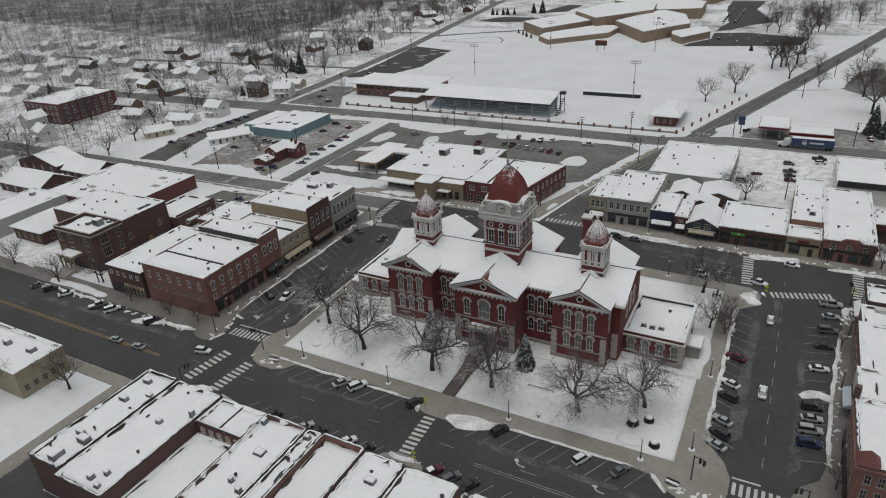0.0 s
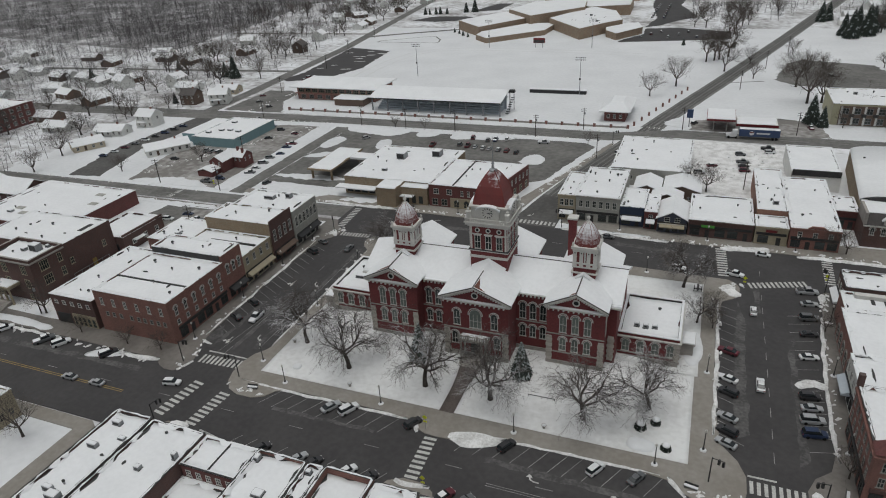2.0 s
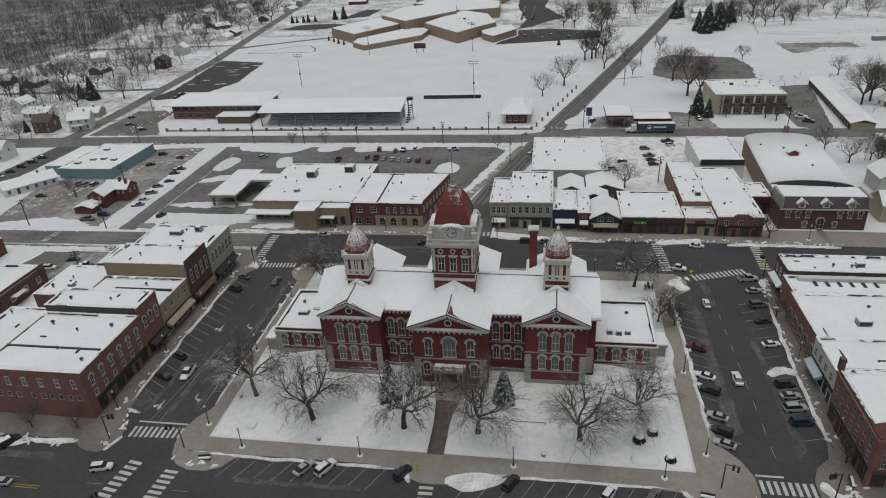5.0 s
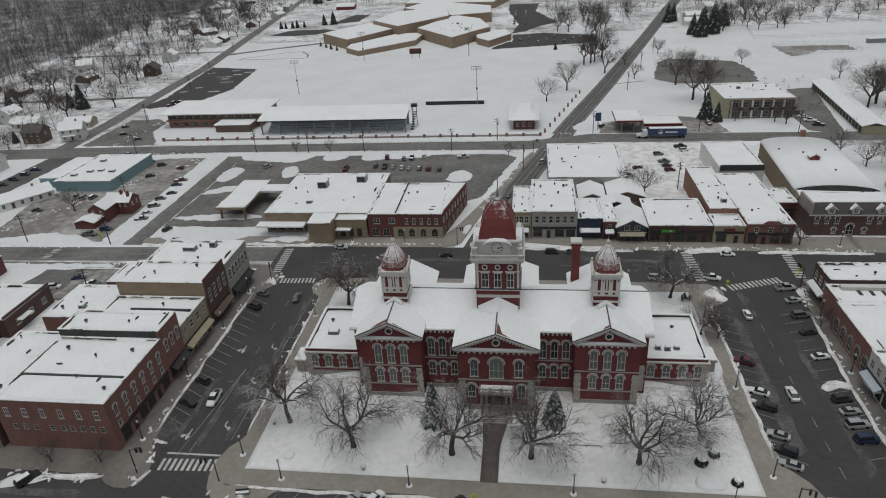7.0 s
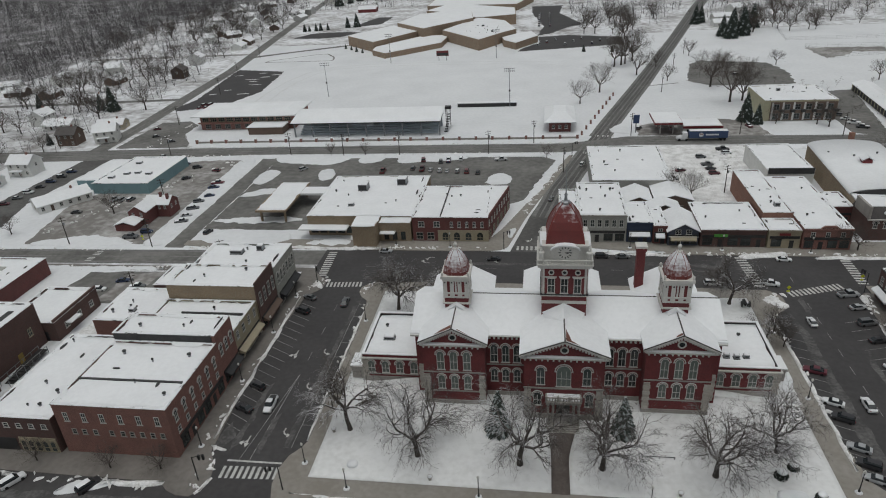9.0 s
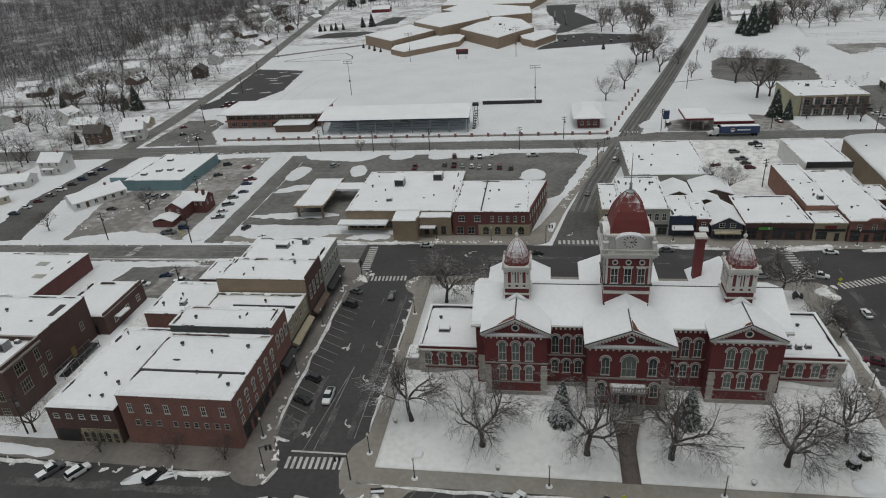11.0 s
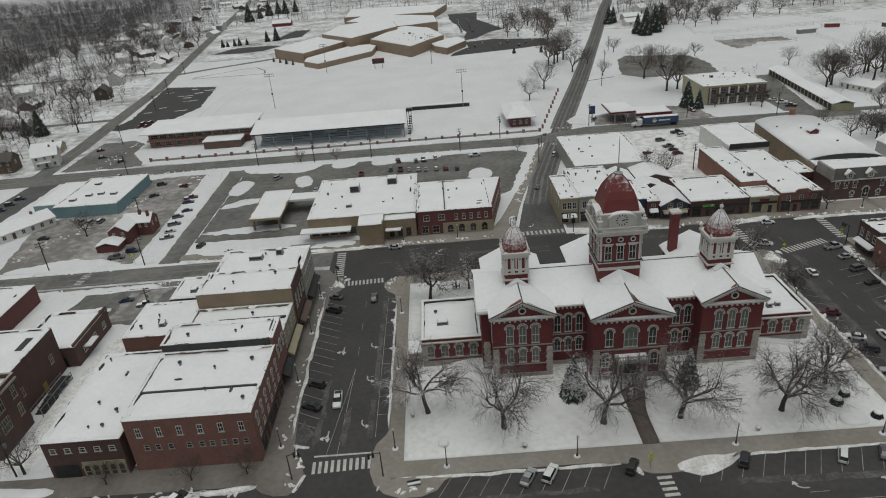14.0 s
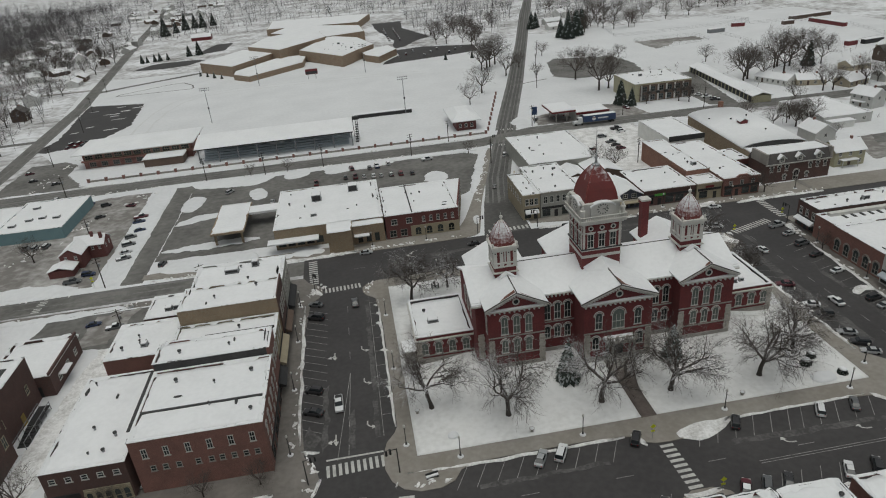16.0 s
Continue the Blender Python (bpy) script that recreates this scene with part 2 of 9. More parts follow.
def chaikin(poly, times=2):
    for _ in range(times):
        out = []
        for i, p in enumerate(poly):
            q = poly[(i + 1) % len(poly)]
            out += [(0.75 * p[0] + 0.25 * q[0], 0.75 * p[1] + 0.25 * q[1]), (0.25 * p[0] + 0.75 * q[0], 0.25 * p[1] + 0.75 * q[1])]
        poly = out
    return poly


def ragged(poly, step=1.5, amp=0.35, seed=0):
    """The outline cut into short steps and frayed."""
    out = []
    for i, p in enumerate(poly):
        q = poly[(i + 1) % len(poly)]
        n = max(1, int(math.dist(p, q) / step))
        for k in range(n):
            x, y = p[0] + (q[0] - p[0]) * k / n, p[1] + (q[1] - p[1]) * k / n
            w = noise.noise_vector((x * 0.31 + seed, y * 0.31, seed * 1.7))
            w2 = noise.noise_vector((x * 1.3 + seed, y * 1.3, seed * 0.7))
            out.append((x + amp * (w.x + 0.5 * w2.x), y + amp * (w.y + 0.5 * w2.y)))
    return out


_level = [0.0]


def sheet(name, poly, z, material, label, category, fray=0.0, kind="structure", thick=0.0, step=1.5):
    if fray:
        poly = ragged(poly, step, fray, len(bpy.data.objects) * 0.37)
    bm = bmesh.new()
    _level[0] += 0.00012
    z += _level[0]
    if thick:
        prism(bm, poly, z - thick, z)
    else:
        bm.faces.new([bm.verts.new((x, y, z)) for x, y in poly])
        bmesh.ops.triangulate(bm, faces=bm.faces)
    ob = part(name, bm, material)
    return tagged(ob, label, category, "", kind)


def along(line, a, b, z, material, label, fray=0.12, step=4, name="road_salt", category="slush", kind="stuff"):
    """A strip following a line, between two offsets from it."""
    pts = [Vector((*p, 0)) for p in line]
    fine = [pts[0]]
    for p, q in zip(pts, pts[1:]):
        n = max(1, int((q - p).length / step))
        fine += [p.lerp(q, (k + 1) / n) for k in range(n)]
    _level[0] += 0.00012
    bm = bmesh.new()
    rows = []
    for i, p in enumerate(fine):
        d = (fine[min(i + 1, len(fine) - 1)] - fine[max(i - 1, 0)]).normalized()
        nor = Vector((d.y, -d.x, 0))
        w = noise.noise_vector((p.x * 0.31, p.y * 0.31, a))
        rows.append([bm.verts.new(p + nor * o + Vector((0, 0, z + _level[0]))) for o in (a + fray * w.x * 2, b + fray * w.y * 2)])
    for r, q in zip(rows, rows[1:]):
        bm.faces.new((r[0], r[1], q[1], q[0]))
    return tagged(part(name, bm, material), label, category, "", kind)


def rect(x0, x1, y0, y1):
    return [(x0, y0), (x1, y0), (x1, y1), (x0, y1)]


def mound(name, poly, h, material, label, category="snow", base=0.02, soft=0.8, fray=0.35, group="", round_=2):
    """Ploughed or fallen snow on an outline: a frayed foot, a soft shoulder and an uneven crown."""
    seed = len(bpy.data.objects) * 0.61
    p = ragged(chaikin(poly, round_), 1.2, fray, seed)
    n = len(p)
    area = sum(p[i][0] * p[(i + 1) % n][1] - p[(i + 1) % n][0] * p[i][1] for i in range(n))
    sg = 1 if area > 0 else -1
    bm = bmesh.new()
    loops = []
    for inset, z in ((0, 0), (soft * 0.3, 0.65), (soft, 1.0)):
        loop = []
        for i in range(n):
            (ax, ay), (bx, by) = p[i - 1], p[(i + 1) % n]
            d = math.hypot(bx - ax, by - ay) or 1
            nx, ny = -(by - ay) / d * sg, (bx - ax) / d * sg
            x, y = p[i][0] + nx * inset, p[i][1] + ny * inset
            zz = z * h * (0.75 + 0.6 * noise.noise((x * 0.5, y * 0.5, seed))) if z else 0
            loop.append(bm.verts.new((x, y, base + max(zz, 0.02 * bool(z)))))
        loops.append(loop)
    for lo, hi in zip(loops, loops[1:]):
        for i in range(n):
            bm.faces.new((lo[i], lo[(i + 1) % n], hi[(i + 1) % n], hi[i]))
    bmesh.ops.triangulate(bm, faces=[bm.faces.new(loops[-1])])
    ob = part(name, bm, material, smooth=True)
    return tagged(ob, label, category, group, "stuff")


def snow_roof(bm, x0, x1, y0, y1, z, h=0.12, cell=2.0):
    """A blanket of snow with a soft edge and shallow drifts."""
    nx, ny = max(2, int((x1 - x0) / cell)), max(2, int((y1 - y0) / cell))
    g = []
    for j in range(ny + 1):
        row = []
        for i in range(nx + 1):
            x, y = x0 + (x1 - x0) * i / nx, y0 + (y1 - y0) * j / ny
            edge = i in (0, nx) or j in (0, ny)
            pull = 0.06 + 0.9 * max(0, noise.noise((x * 0.8, y * 0.8, z + 3)) + 0.05)
            x += pull * ((i == 0) - (i == nx))
            y += pull * ((j == 0) - (j == ny))
            zz = z + h * (0.35 if edge else 1.0) + 0.10 * noise.noise((x * 0.3, y * 0.3, z)) * (0.4 if edge else 1)
            row.append(bm.verts.new((x, y, zz)))
        g.append(row)
    for j in range(ny):
        for i in range(nx):
            bm.faces.new((g[j][i], g[j][i + 1], g[j + 1][i + 1], g[j + 1][i]))
    b = [[bm.verts.new((v.co.x, v.co.y, z - 0.02)) for v in g[0]], [bm.verts.new((v.co.x, v.co.y, z - 0.02)) for v in g[-1]]]
    for i in range(nx):
        bm.faces.new((g[0][i], b[0][i], b[0][i + 1], g[0][i + 1]))
        bm.faces.new((g[-1][i], g[-1][i + 1], b[1][i + 1], b[1][i]))


def facing(side):
    return {"S": 0, "E": 90, "N": 180, "W": 270}[side]


def lattice(bm, xs, zs, filled, y0, y1):
    """Upright grid of bars in one connected piece; filled(x, z) tells which cells are solid."""
    seen = {}

    def corner(x, y, z):
        key = round(x, 4), round(y, 4), round(z, 4)
        if key not in seen:
            seen[key] = bm.verts.new(key)
        return seen[key]

    on = {(i, k): filled((xs[i] + xs[i + 1]) / 2, (zs[k] + zs[k + 1]) / 2) for i in range(len(xs) - 1) for k in range(len(zs) - 1)}
    for (i, k), full in on.items():
        if not full:
            continue
        xa, xb, za, zb = xs[i], xs[i + 1], zs[k], zs[k + 1]
        bm.faces.new((corner(xa, y0, za), corner(xb, y0, za), corner(xb, y0, zb), corner(xa, y0, zb)))
        for di, dk, p, q in ((-1, 0, (xa, zb), (xa, za)), (1, 0, (xb, za), (xb, zb)), (0, -1, (xa, za), (xb, za)), (0, 1, (xb, zb), (xa, zb))):
            if not on.get((i + di, k + dk)):
                bm.faces.new((corner(q[0], y0, q[1]), corner(p[0], y0, p[1]), corner(p[0], y1, p[1]), corner(q[0], y1, q[1])))
    return corner


_win = {}


def window(parent, x, y, z, w, h, side="S", arch=False, frame_mat=None, pane=None, bars=1, name="window", sill=True):
    """A window on a wall: casing with sill and hood, glazing bars and a pane; z is its foot."""
    frame_mat, pane = frame_mat or WHITE, pane or GLASS
    key = (round(w, 2), round(h, 2), arch, frame_mat.name, pane.name, bars, sill)
    if key not in _win:
        bm = bmesh.new()
        t = 0.11 if w > 0.8 else 0.07
        hw, hh = w / 2, h - (w / 2 if arch else 0)
        mid, cuts = hh * 0.52, [-hw + w * k / (bars + 1) for k in range(1, bars + 1)]
        out = hw + 0.12 if sill else hw
        xs = {-out, out, -hw, hw, t - hw, hw - t} | {c + d for c in cuts for d in (-0.035, 0.035)}
        zs = {0, t, mid - 0.04, mid + 0.04, hh} | ({-0.15} if sill else set()) | ({hh - 0.14} if arch else {h - t})
        if arch:
            xs |= {s * (hw + d) for s in (-1, 1) for d in (0.16, 0.34)}

        def filled(x, z):
            if z < 0:
                return abs(x) < out
            if abs(x) > hw:
                return arch and z > hh - 0.14
            return abs(x) > hw - t or z < t or abs(z - mid) < 0.04 or not arch and z > h - t or any(abs(x - c) < 0.035 for c in cuts)

        corner = lattice(bm, sorted(xs), sorted(zs), filled, -0.10, 0.02)
        if arch:
            n = 8
            for r0, r1 in ((hw - t, hw), (hw + 0.16, hw + 0.34)):
                ring = []
                for k in range(n + 1):
                    a = math.pi * k / n
                    c, s = (1, 0) if k == 0 else (-1, 0) if k == n else (math.cos(a), math.sin(a))
                    ring.append([corner(r * c, yy, hh + r * s) for r, yy in ((r0, -0.10), (r1, -0.10), (r1, 0.02), (r0, 0.02))])
                for a, b in zip(ring, ring[1:]):
                    for i, j in ((0, 1), (1, 2), (3, 0)):
                        bm.faces.new((a[i], a[j], b[j], b[i]))
        me = bpy.data.meshes.new("window")
        bmesh.ops.recalc_face_normals(bm, faces=bm.faces)
        bm.to_mesh(me); bm.free(); me.materials.append(frame_mat)
        bm = bmesh.new()
        pts = [(-hw, 0), (hw, 0)]
        if arch:
            pts += [(hw * math.cos(math.pi * k / 8), hh + hw * math.sin(math.pi * k / 8)) for k in range(9)]
        else:
            pts += [(hw, h), (-hw, h)]
        fr = [bm.verts.new((a, -0.035, b)) for a, b in pts]
        bk = [bm.verts.new((a, 0.02, b)) for a, b in pts]
        bm.faces.new(fr); bm.faces.new(bk[::-1])
        for i in range(len(pts)):
            bm.faces.new((fr[i], bk[i], bk[(i + 1) % len(pts)], fr[(i + 1) % len(pts)]))
        bmesh.ops.recalc_face_normals(bm, faces=bm.faces)
        mp = bpy.data.meshes.new("pane")
        bm.to_mesh(mp); bm.free(); mp.materials.append(pane)
        _win[key] = me, mp
    me, mp = _win[key]
    ob = shared(name, me, parent, pose(x, y, z, 0, 0, facing(side)))
    shared("pane", mp, ob, Matrix())
    return ob


def window_row(parent, side, fixed, a0, a1, n, z, w, h, **kw):
    """n windows evenly along a wall from a0 to a1, on the plane fixed."""
    for k in range(n):
        a = a0 + (a1 - a0) * (k + 0.5) / n
        x, y = (a, fixed) if side in "SN" else (fixed, a)
        window(parent, x, y, z, w, h, side, **kw)


def ring(x0, x1, y0, y1, t, z0, z1):
    """Four walls of one thickness as one closed ring."""
    bm = bmesh.new()
    loops = []
    for z in (z0, z1):
        for d in (0, t):
            loops.append([bm.verts.new(p) for p in ((x0 + d, y0 + d, z), (x1 - d, y0 + d, z), (x1 - d, y1 - d, z), (x0 + d, y1 - d, z))])
    lo_out, lo_in, hi_out, hi_in = loops
    for k in range(4):
        j = (k + 1) % 4
        bm.faces.new((lo_out[k], lo_out[j], hi_out[j], hi_out[k])); bm.faces.new((lo_in[k], hi_in[k], hi_in[j], lo_in[j]))
        bm.faces.new((hi_out[k], hi_out[j], hi_in[j], hi_in[k])); bm.faces.new((lo_out[k], lo_in[k], lo_in[j], lo_out[j]))
    return bm


def coping_snow(x0, x1, y0, y1, h, drop, seed):
    """Snow lying on a parapet, uneven, here and there drifted down to the roof behind it."""
    rnd = random.Random(seed)
    bm = bmesh.new()
    rows, banked = [], False
    for ax, ay, bx, by in ((x0, y0, x1, y0), (x1, y0, x1, y1), (x1, y1, x0, y1), (x0, y1, x0, y0)):
        L = math.dist((ax, ay), (bx, by))
        d = Vector((bx - ax, by - ay, 0)) / L
        n = Vector((-d.y, d.x, 0))
        k = max(2, int(L / 0.8))
        for i in range(k):
            p = Vector((ax, ay, 0)) + d * (0.45 + (L - 0.9) * i / (k - 1))
            a, m = rnd.uniform(-0.06, 0.12), rnd.uniform(0.22, 0.36)
            if rnd.random() < 0.14:
                a, m = 0.26, 0.30
            if rnd.random() < 0.22:
                banked = not banked
            top = h + 0.1 + rnd.uniform(0.02, 0.10)
            q = (m + rnd.uniform(0.3, 0.9), h - drop + 0.06) if banked and drop < 0.75 else (m + 0.03, h + 0.09)
            rows.append([bm.verts.new(p + n * o + Vector((0, 0, z))) for o, z in ((a, h + 0.09), (a + 0.03, top), (m, top), q)])
    for r, s in zip(rows, rows[1:] + rows[:1]):
        for j in range(3):
            bm.faces.new((r[j], s[j], s[j + 1], r[j + 1]))
    return bm


def flat_building(name, label, category, x0, x1, y0, y1, h, wall, parapet=0.5, coping=None, cell=1.3, edge=None, roof_drop=None):
    """Masonry block with a parapet, a coping and snow on its flat roof."""
    e = empty(name, label, category)
    drop = parapet if roof_drop is None else roof_drop
    t = 0.35
    part("wall", ring(x0, x1, y0, y1, t, 0, h), wall, e)
    part("roof_deck", boxes((x0 + t, x1 - t, y0 + t, y1 - t, h - drop - 0.3, h - drop - 0.015)), TAR, e)
    bm = bmesh.new()
    snow_roof(bm, x0 + t, x1 - t, y0 + t, y1 - t, h - drop, 0.14, cell)
    part("roof", bm, ROOFSNOW, e, "flat roof under snow", True)
    o = 0.10
    part("coping", ring(x0 - o, x1 + o, y0 - o, y1 + o, t + o + 0.04, h, h + 0.1), TAR if coping == ROOFSNOW else coping or PATCHY, e)
    if coping == ROOFSNOW or parapet < 0.6:
        part("coping_snow", coping_snow(x0, x1, y0, y1, h, drop, int(x0 * 13 + y0 * 7)), ROOFSNOW, e, "", True)
    return e


def gable(bm, x0, x1, y0, y1, ze, zr, axis="y", th=0.25):
    """A pitched roof slab; the ridge runs along axis."""
    if axis == "y":
        m = (x0 + x1) / 2
        pr = [(x0, ze), (m, zr), (x1, ze), (x1, ze - th), (m, zr - th * 1.05), (x0, ze - th)]
        a = [bm.verts.new((x, y0, z)) for x, z in pr]
        b = [bm.verts.new((x, y1, z)) for x, z in pr]
    else:
        m = (y0 + y1) / 2
        pr = [(y0, ze), (m, zr), (y1, ze), (y1, ze - th), (m, zr - th * 1.05), (y0, ze - th)]
        a = [bm.verts.new((x0, y, z)) for y, z in pr]
        b = [bm.verts.new((x1, y, z)) for y, z in pr]
    for i in range(6):
        bm.faces.new((a[i], a[(i + 1) % 6], b[(i + 1) % 6], b[i]))
    for e in (a, b):
        bm.faces.new((e[0], e[1], e[4], e[5]))
        bm.faces.new((e[1], e[2], e[3], e[4]))


def gable_walls(bm, x0, x1, y0, y1, z0, ze, zr, axis="y"):
    """A closed body with its two gable triangles."""
    if axis == "y":
        m = (x0 + x1) / 2
        a = [bm.verts.new((x, y0, z)) for x, z in ((x0, z0), (x1, z0), (x1, ze), (m, zr), (x0, ze))]
        b = [bm.verts.new((x, y1, z)) for x, z in ((x0, z0), (x1, z0), (x1, ze), (m, zr), (x0, ze))]
    else:
        m = (y0 + y1) / 2
        a = [bm.verts.new((x0, y, z)) for y, z in ((y0, z0), (y1, z0), (y1, ze), (m, zr), (y0, ze))]
        b = [bm.verts.new((x1, y, z)) for y, z in ((y0, z0), (y1, z0), (y1, ze), (m, zr), (y0, ze))]
    bm.faces.new(a); bm.faces.new(b[::-1])
    for i in range(5):
        bm.faces.new((a[i], b[i], b[(i + 1) % 5], a[(i + 1) % 5]))


# ---- ground, roads, pavements ----
K = 0.15
sheet("ground", rect(-2400, 2400, -1400, 2800), -0.02, SUBURB, "snow-covered town ground with patches of dull grass", "ground")
sheet("field_snow", [(-205, 236), (-235, 420), (100, 420), (22, 172), (-160, 166)], 0.005, SNOW, "smooth untouched snow over a sports field", "snow field", 0.6, step=6)
sheet("lawn_snow", [(-260, -20), (-260, 50), (-46, 50), (-46, -20)], 0.004, SNOW, "trodden snow between the town buildings", "snow", 0.0)
sheet("yard_snow", [(-230, 60), (-230, 153), (330, 153), (330, 60)], 0.004, SNOW, "snow between shops and parking lots", "snow")
sheet("yard_snow", [(20, 168), (96, 424), (330, 424), (330, 168)], 0.006, SNOW, "snow over open yards and ball fields", "snow", 0.8, step=8)
sheet("yard_snow", rect(68, 300, -140, 55), 0.004, SNOW, "snow between the buildings", "snow")
sheet("yard_snow", rect(-260, -66, -140, -44), 0.004, SNOW, "snowy yard beside a corner lot", "snow")

sheet("road", rect(-420, 330, -42.2, -20.8), 0.020, ASPHALT, "dark wet main street with parking bays", "road")
sheet("road", rect(-64.6, -46.0, -20.8, 50), 0.016, ASPHALT, "dark side street beside the square", "road")
sheet("road", rect(-64.6, -54.6, -150, -42.2), 0.016, ASPHALT, "dark side street", "road")
sheet("road", rect(-54.7, 30, -120, -70.6), 0.014, ASPHALT, "dark wet alley behind the near shops", "road")
sheet("road", rect(46.6, 71.0, -20.8, 50), 0.016, ASPHALT, "dark side street lined by parking bays", "road")
sheet("road", rect(49.5, 64.0, -150, -42.2), 0.016, ASPHALT, "dark side street", "road")
sheet("road", [(-66, 48), (110, 47.5), (330, 47), (330, 62), (110, 66.0), (-66, 67.2)], 0.022, ASPHALT, "dark street behind the square", "road")
sheet("road", [(-420, 52), (-66, 57.5), (-66, 66.2), (-420, 60.5)], 0.018, WORN, "worn grey street lined with snow", "road")
sheet("road", [(-13, 66), (1.5, 66), (2.2, 90), (6, 113), (16.5, 146), (29, 188), (52, 262), (94, 404), (137, 550), (230, 860), (222, 862), (127, 553), (80, 388), (41, 258), (20, 190), (9, 152), (-2, 113), (-8, 90)],
      0.012, SALTED, "long straight road, salted grey", "road")
sheet("road", [(-420, 139), (-200, 147), (-120, 153), (5, 152), (30, 160), (330, 155), (330, 166), (30, 171), (6, 163), (-120, 162.6), (-200, 161), (-420, 152)], 0.016, WORN, "worn grey street beside the sports ground", "road")
WESTROAD = [(-201, 155), (-203, 203), (-207.5, 256), (-213, 330), (-229, 441), (-249, 582), (-298, 931), (-318, 1060)]
along(WESTROAD, -4.2, 4.2, 0.014, WORN, "narrow grey road running out of town", 0, 12, "road", "road", "structure")
sheet("road", [(-560, 225), (-211, 249), (-211, 254), (-560, 232)], 0.006, WORN, "narrow residential street under old snow", "road", 0.6, step=6)
sheet("road", [(-356, 382), (-220, 385), (-220, 391), (-356, 389)], 0.006, SLUSH, "snowy residential street", "road", 0.8, step=6)

sheet("parking_lot", [(-117.5, 67), (-111.5, 67), (-111, 150), (-118, 150)], 0.008, WORN, "grey lane between snow banks", "parking lot", 0.3)
sheet("parking_lot", [(-111, 80), (-19, 80), (-18.5, 98), (-10, 104), (1, 143), (-4, 147), (-111, 147)], 0.010, WORN, "worn grey parking lot with snowy islands", "parking lot", 0.5)
sheet("parking_lot", [(-166, 68), (-126, 69), (-127, 146), (-150, 146), (-172, 100)], 0.010, SLUSH, "dirty slush-covered gravel lot", "parking lot", 0.8)
sheet("parking_lot", [(-133, 36), (-106, 33), (-103.5, 52), (-131, 51)], K + 0.02, WORN, "small ploughed lot", "parking lot", 0.9)
sheet("road", [(-199, 152), (-187, 152), (-188, 128), (-190, 100), (-181, 68), (-196, 66), (-203, 101)], 0.010, SALTED, "slushy side street with parked cars", "road", 0.8)
sheet("parking_lot", [(28, 103), (72, 103), (72, 158), (30, 160)], 0.010, DIRTYSNOW, "snowy back lot with tyre tracks", "parking lot", 0.9)
sheet("parking_lot", [(-195, 163.5), (-160, 164), (-162, 170), (-171, 182), (-172, 198), (-180, 206), (-194, 204)], 0.012, WORN, "ploughed grey lot", "parking lot", 0.8)
sheet("parking_lot", [(-203, 230), (-199, 250), (-209, 331), (-173, 321), (-166.6, 266), (-171.5, 250), (-176, 236), (-196, 226)], 0.012, ASPHALT, "dark ploughed lot with snow patches", "parking lot", 1.2)
sheet("parking_lot", [(-21, 364), (29, 374), (50, 380), (52, 408), (14, 424), (-8, 420), (-7, 397), (-20, 372)], 0.012, ASPHALT, "dark lot beside the school", "parking lot", 0.8)
sheet("parking_lot", [(-215, 455), (-205, 478), (-198, 482), (-171, 481), (-160, 476), (-172, 455), (-190, 450)], 0.012, ASPHALT, "dark driveway loop", "parking lot", 0.8)
sheet("parking_lot", [(-9, 426), (1.5, 434), (15, 461), (28, 474), (10, 546), (14, 600), (-16, 600), (-15, 552), (-4, 470)], 0.012, ASPHALT, "dark lot running back beside the school", "parking lot", 1.2)
sheet("parking_lot", [(-178, 506), (-152, 520), (-150, 566), (-166, 566)], 0.012, ASPHALT, "dark lot behind the school", "parking lot", 0.8)
sheet("road", [(-216, 372), (-192, 387.5), (-158, 405.5), (-150, 412), (-153, 415), (-160, 411.5), (-193, 393), (-217, 379)], 0.014, WORN, "ploughed school drive", "road", 0.5)
sheet("parking_lot", [(80, 308), (71, 266), (82, 254), (121, 254), (126, 280), (122, 306), (88, 317)], 0.012, WORN, "grey gravel lot", "parking lot", 1.6)
sheet("parking_lot", [(34, 172), (86, 170), (84, 190), (62, 196), (36, 186)], 0.012, SLUSH, "slushy filling station forecourt", "parking lot", 1.2)
sheet("parking_lot", [(116, 172), (128, 166), (142, 240), (118, 236)], 0.012, WORN, "grey lot beside the long shed", "parking lot", 0.6)
sheet("parking_lot", [(155, 346), (198, 342), (197, 326), (176, 330), (168, 318), (156, 314)], 0.012, SLUSH, "snowy tennis courts", "parking lot", 2.0)

sheet("pavement", chaikin([(-46.2, -8), (-46.2, -11), (-49.2, -15), (-49.2, -22.5), (-45.5, -26.8), (-38.5, -26.8), (-35.8, -22.6), (-30, -22.3), (-6.4, -22.2), (-3.8, -25.4), (1.6, -25.7), (5.5, -24.8), (10, -22.6),
      (40.5, -22.3), (44, -26.6), (50.6, -26.9), (52.4, -24), (52.4, -17), (47.0, -10.5), (46.9, 36), (52.0, 40), (52.2, 46), (48.5, 48.6), (-45, 49.0), (-50.2, 46.5), (-50.2, 42), (-46.2, 38)], 1),
      K, CONCRETE, "tan concrete pavement round the square", "pavement", thick=0.2)


def smooth(t):
    t = min(1.0, max(0.0, t))
    return t * t * (3 - 2 * t)


def lawn_z(x, y):
    """The lawn swells gently towards the courthouse front."""
    return K + 0.08 + 1.15 * smooth((y + 14.5) / 14) * smooth((38 - abs(x)) / 9) * smooth((30 - y) / 8)


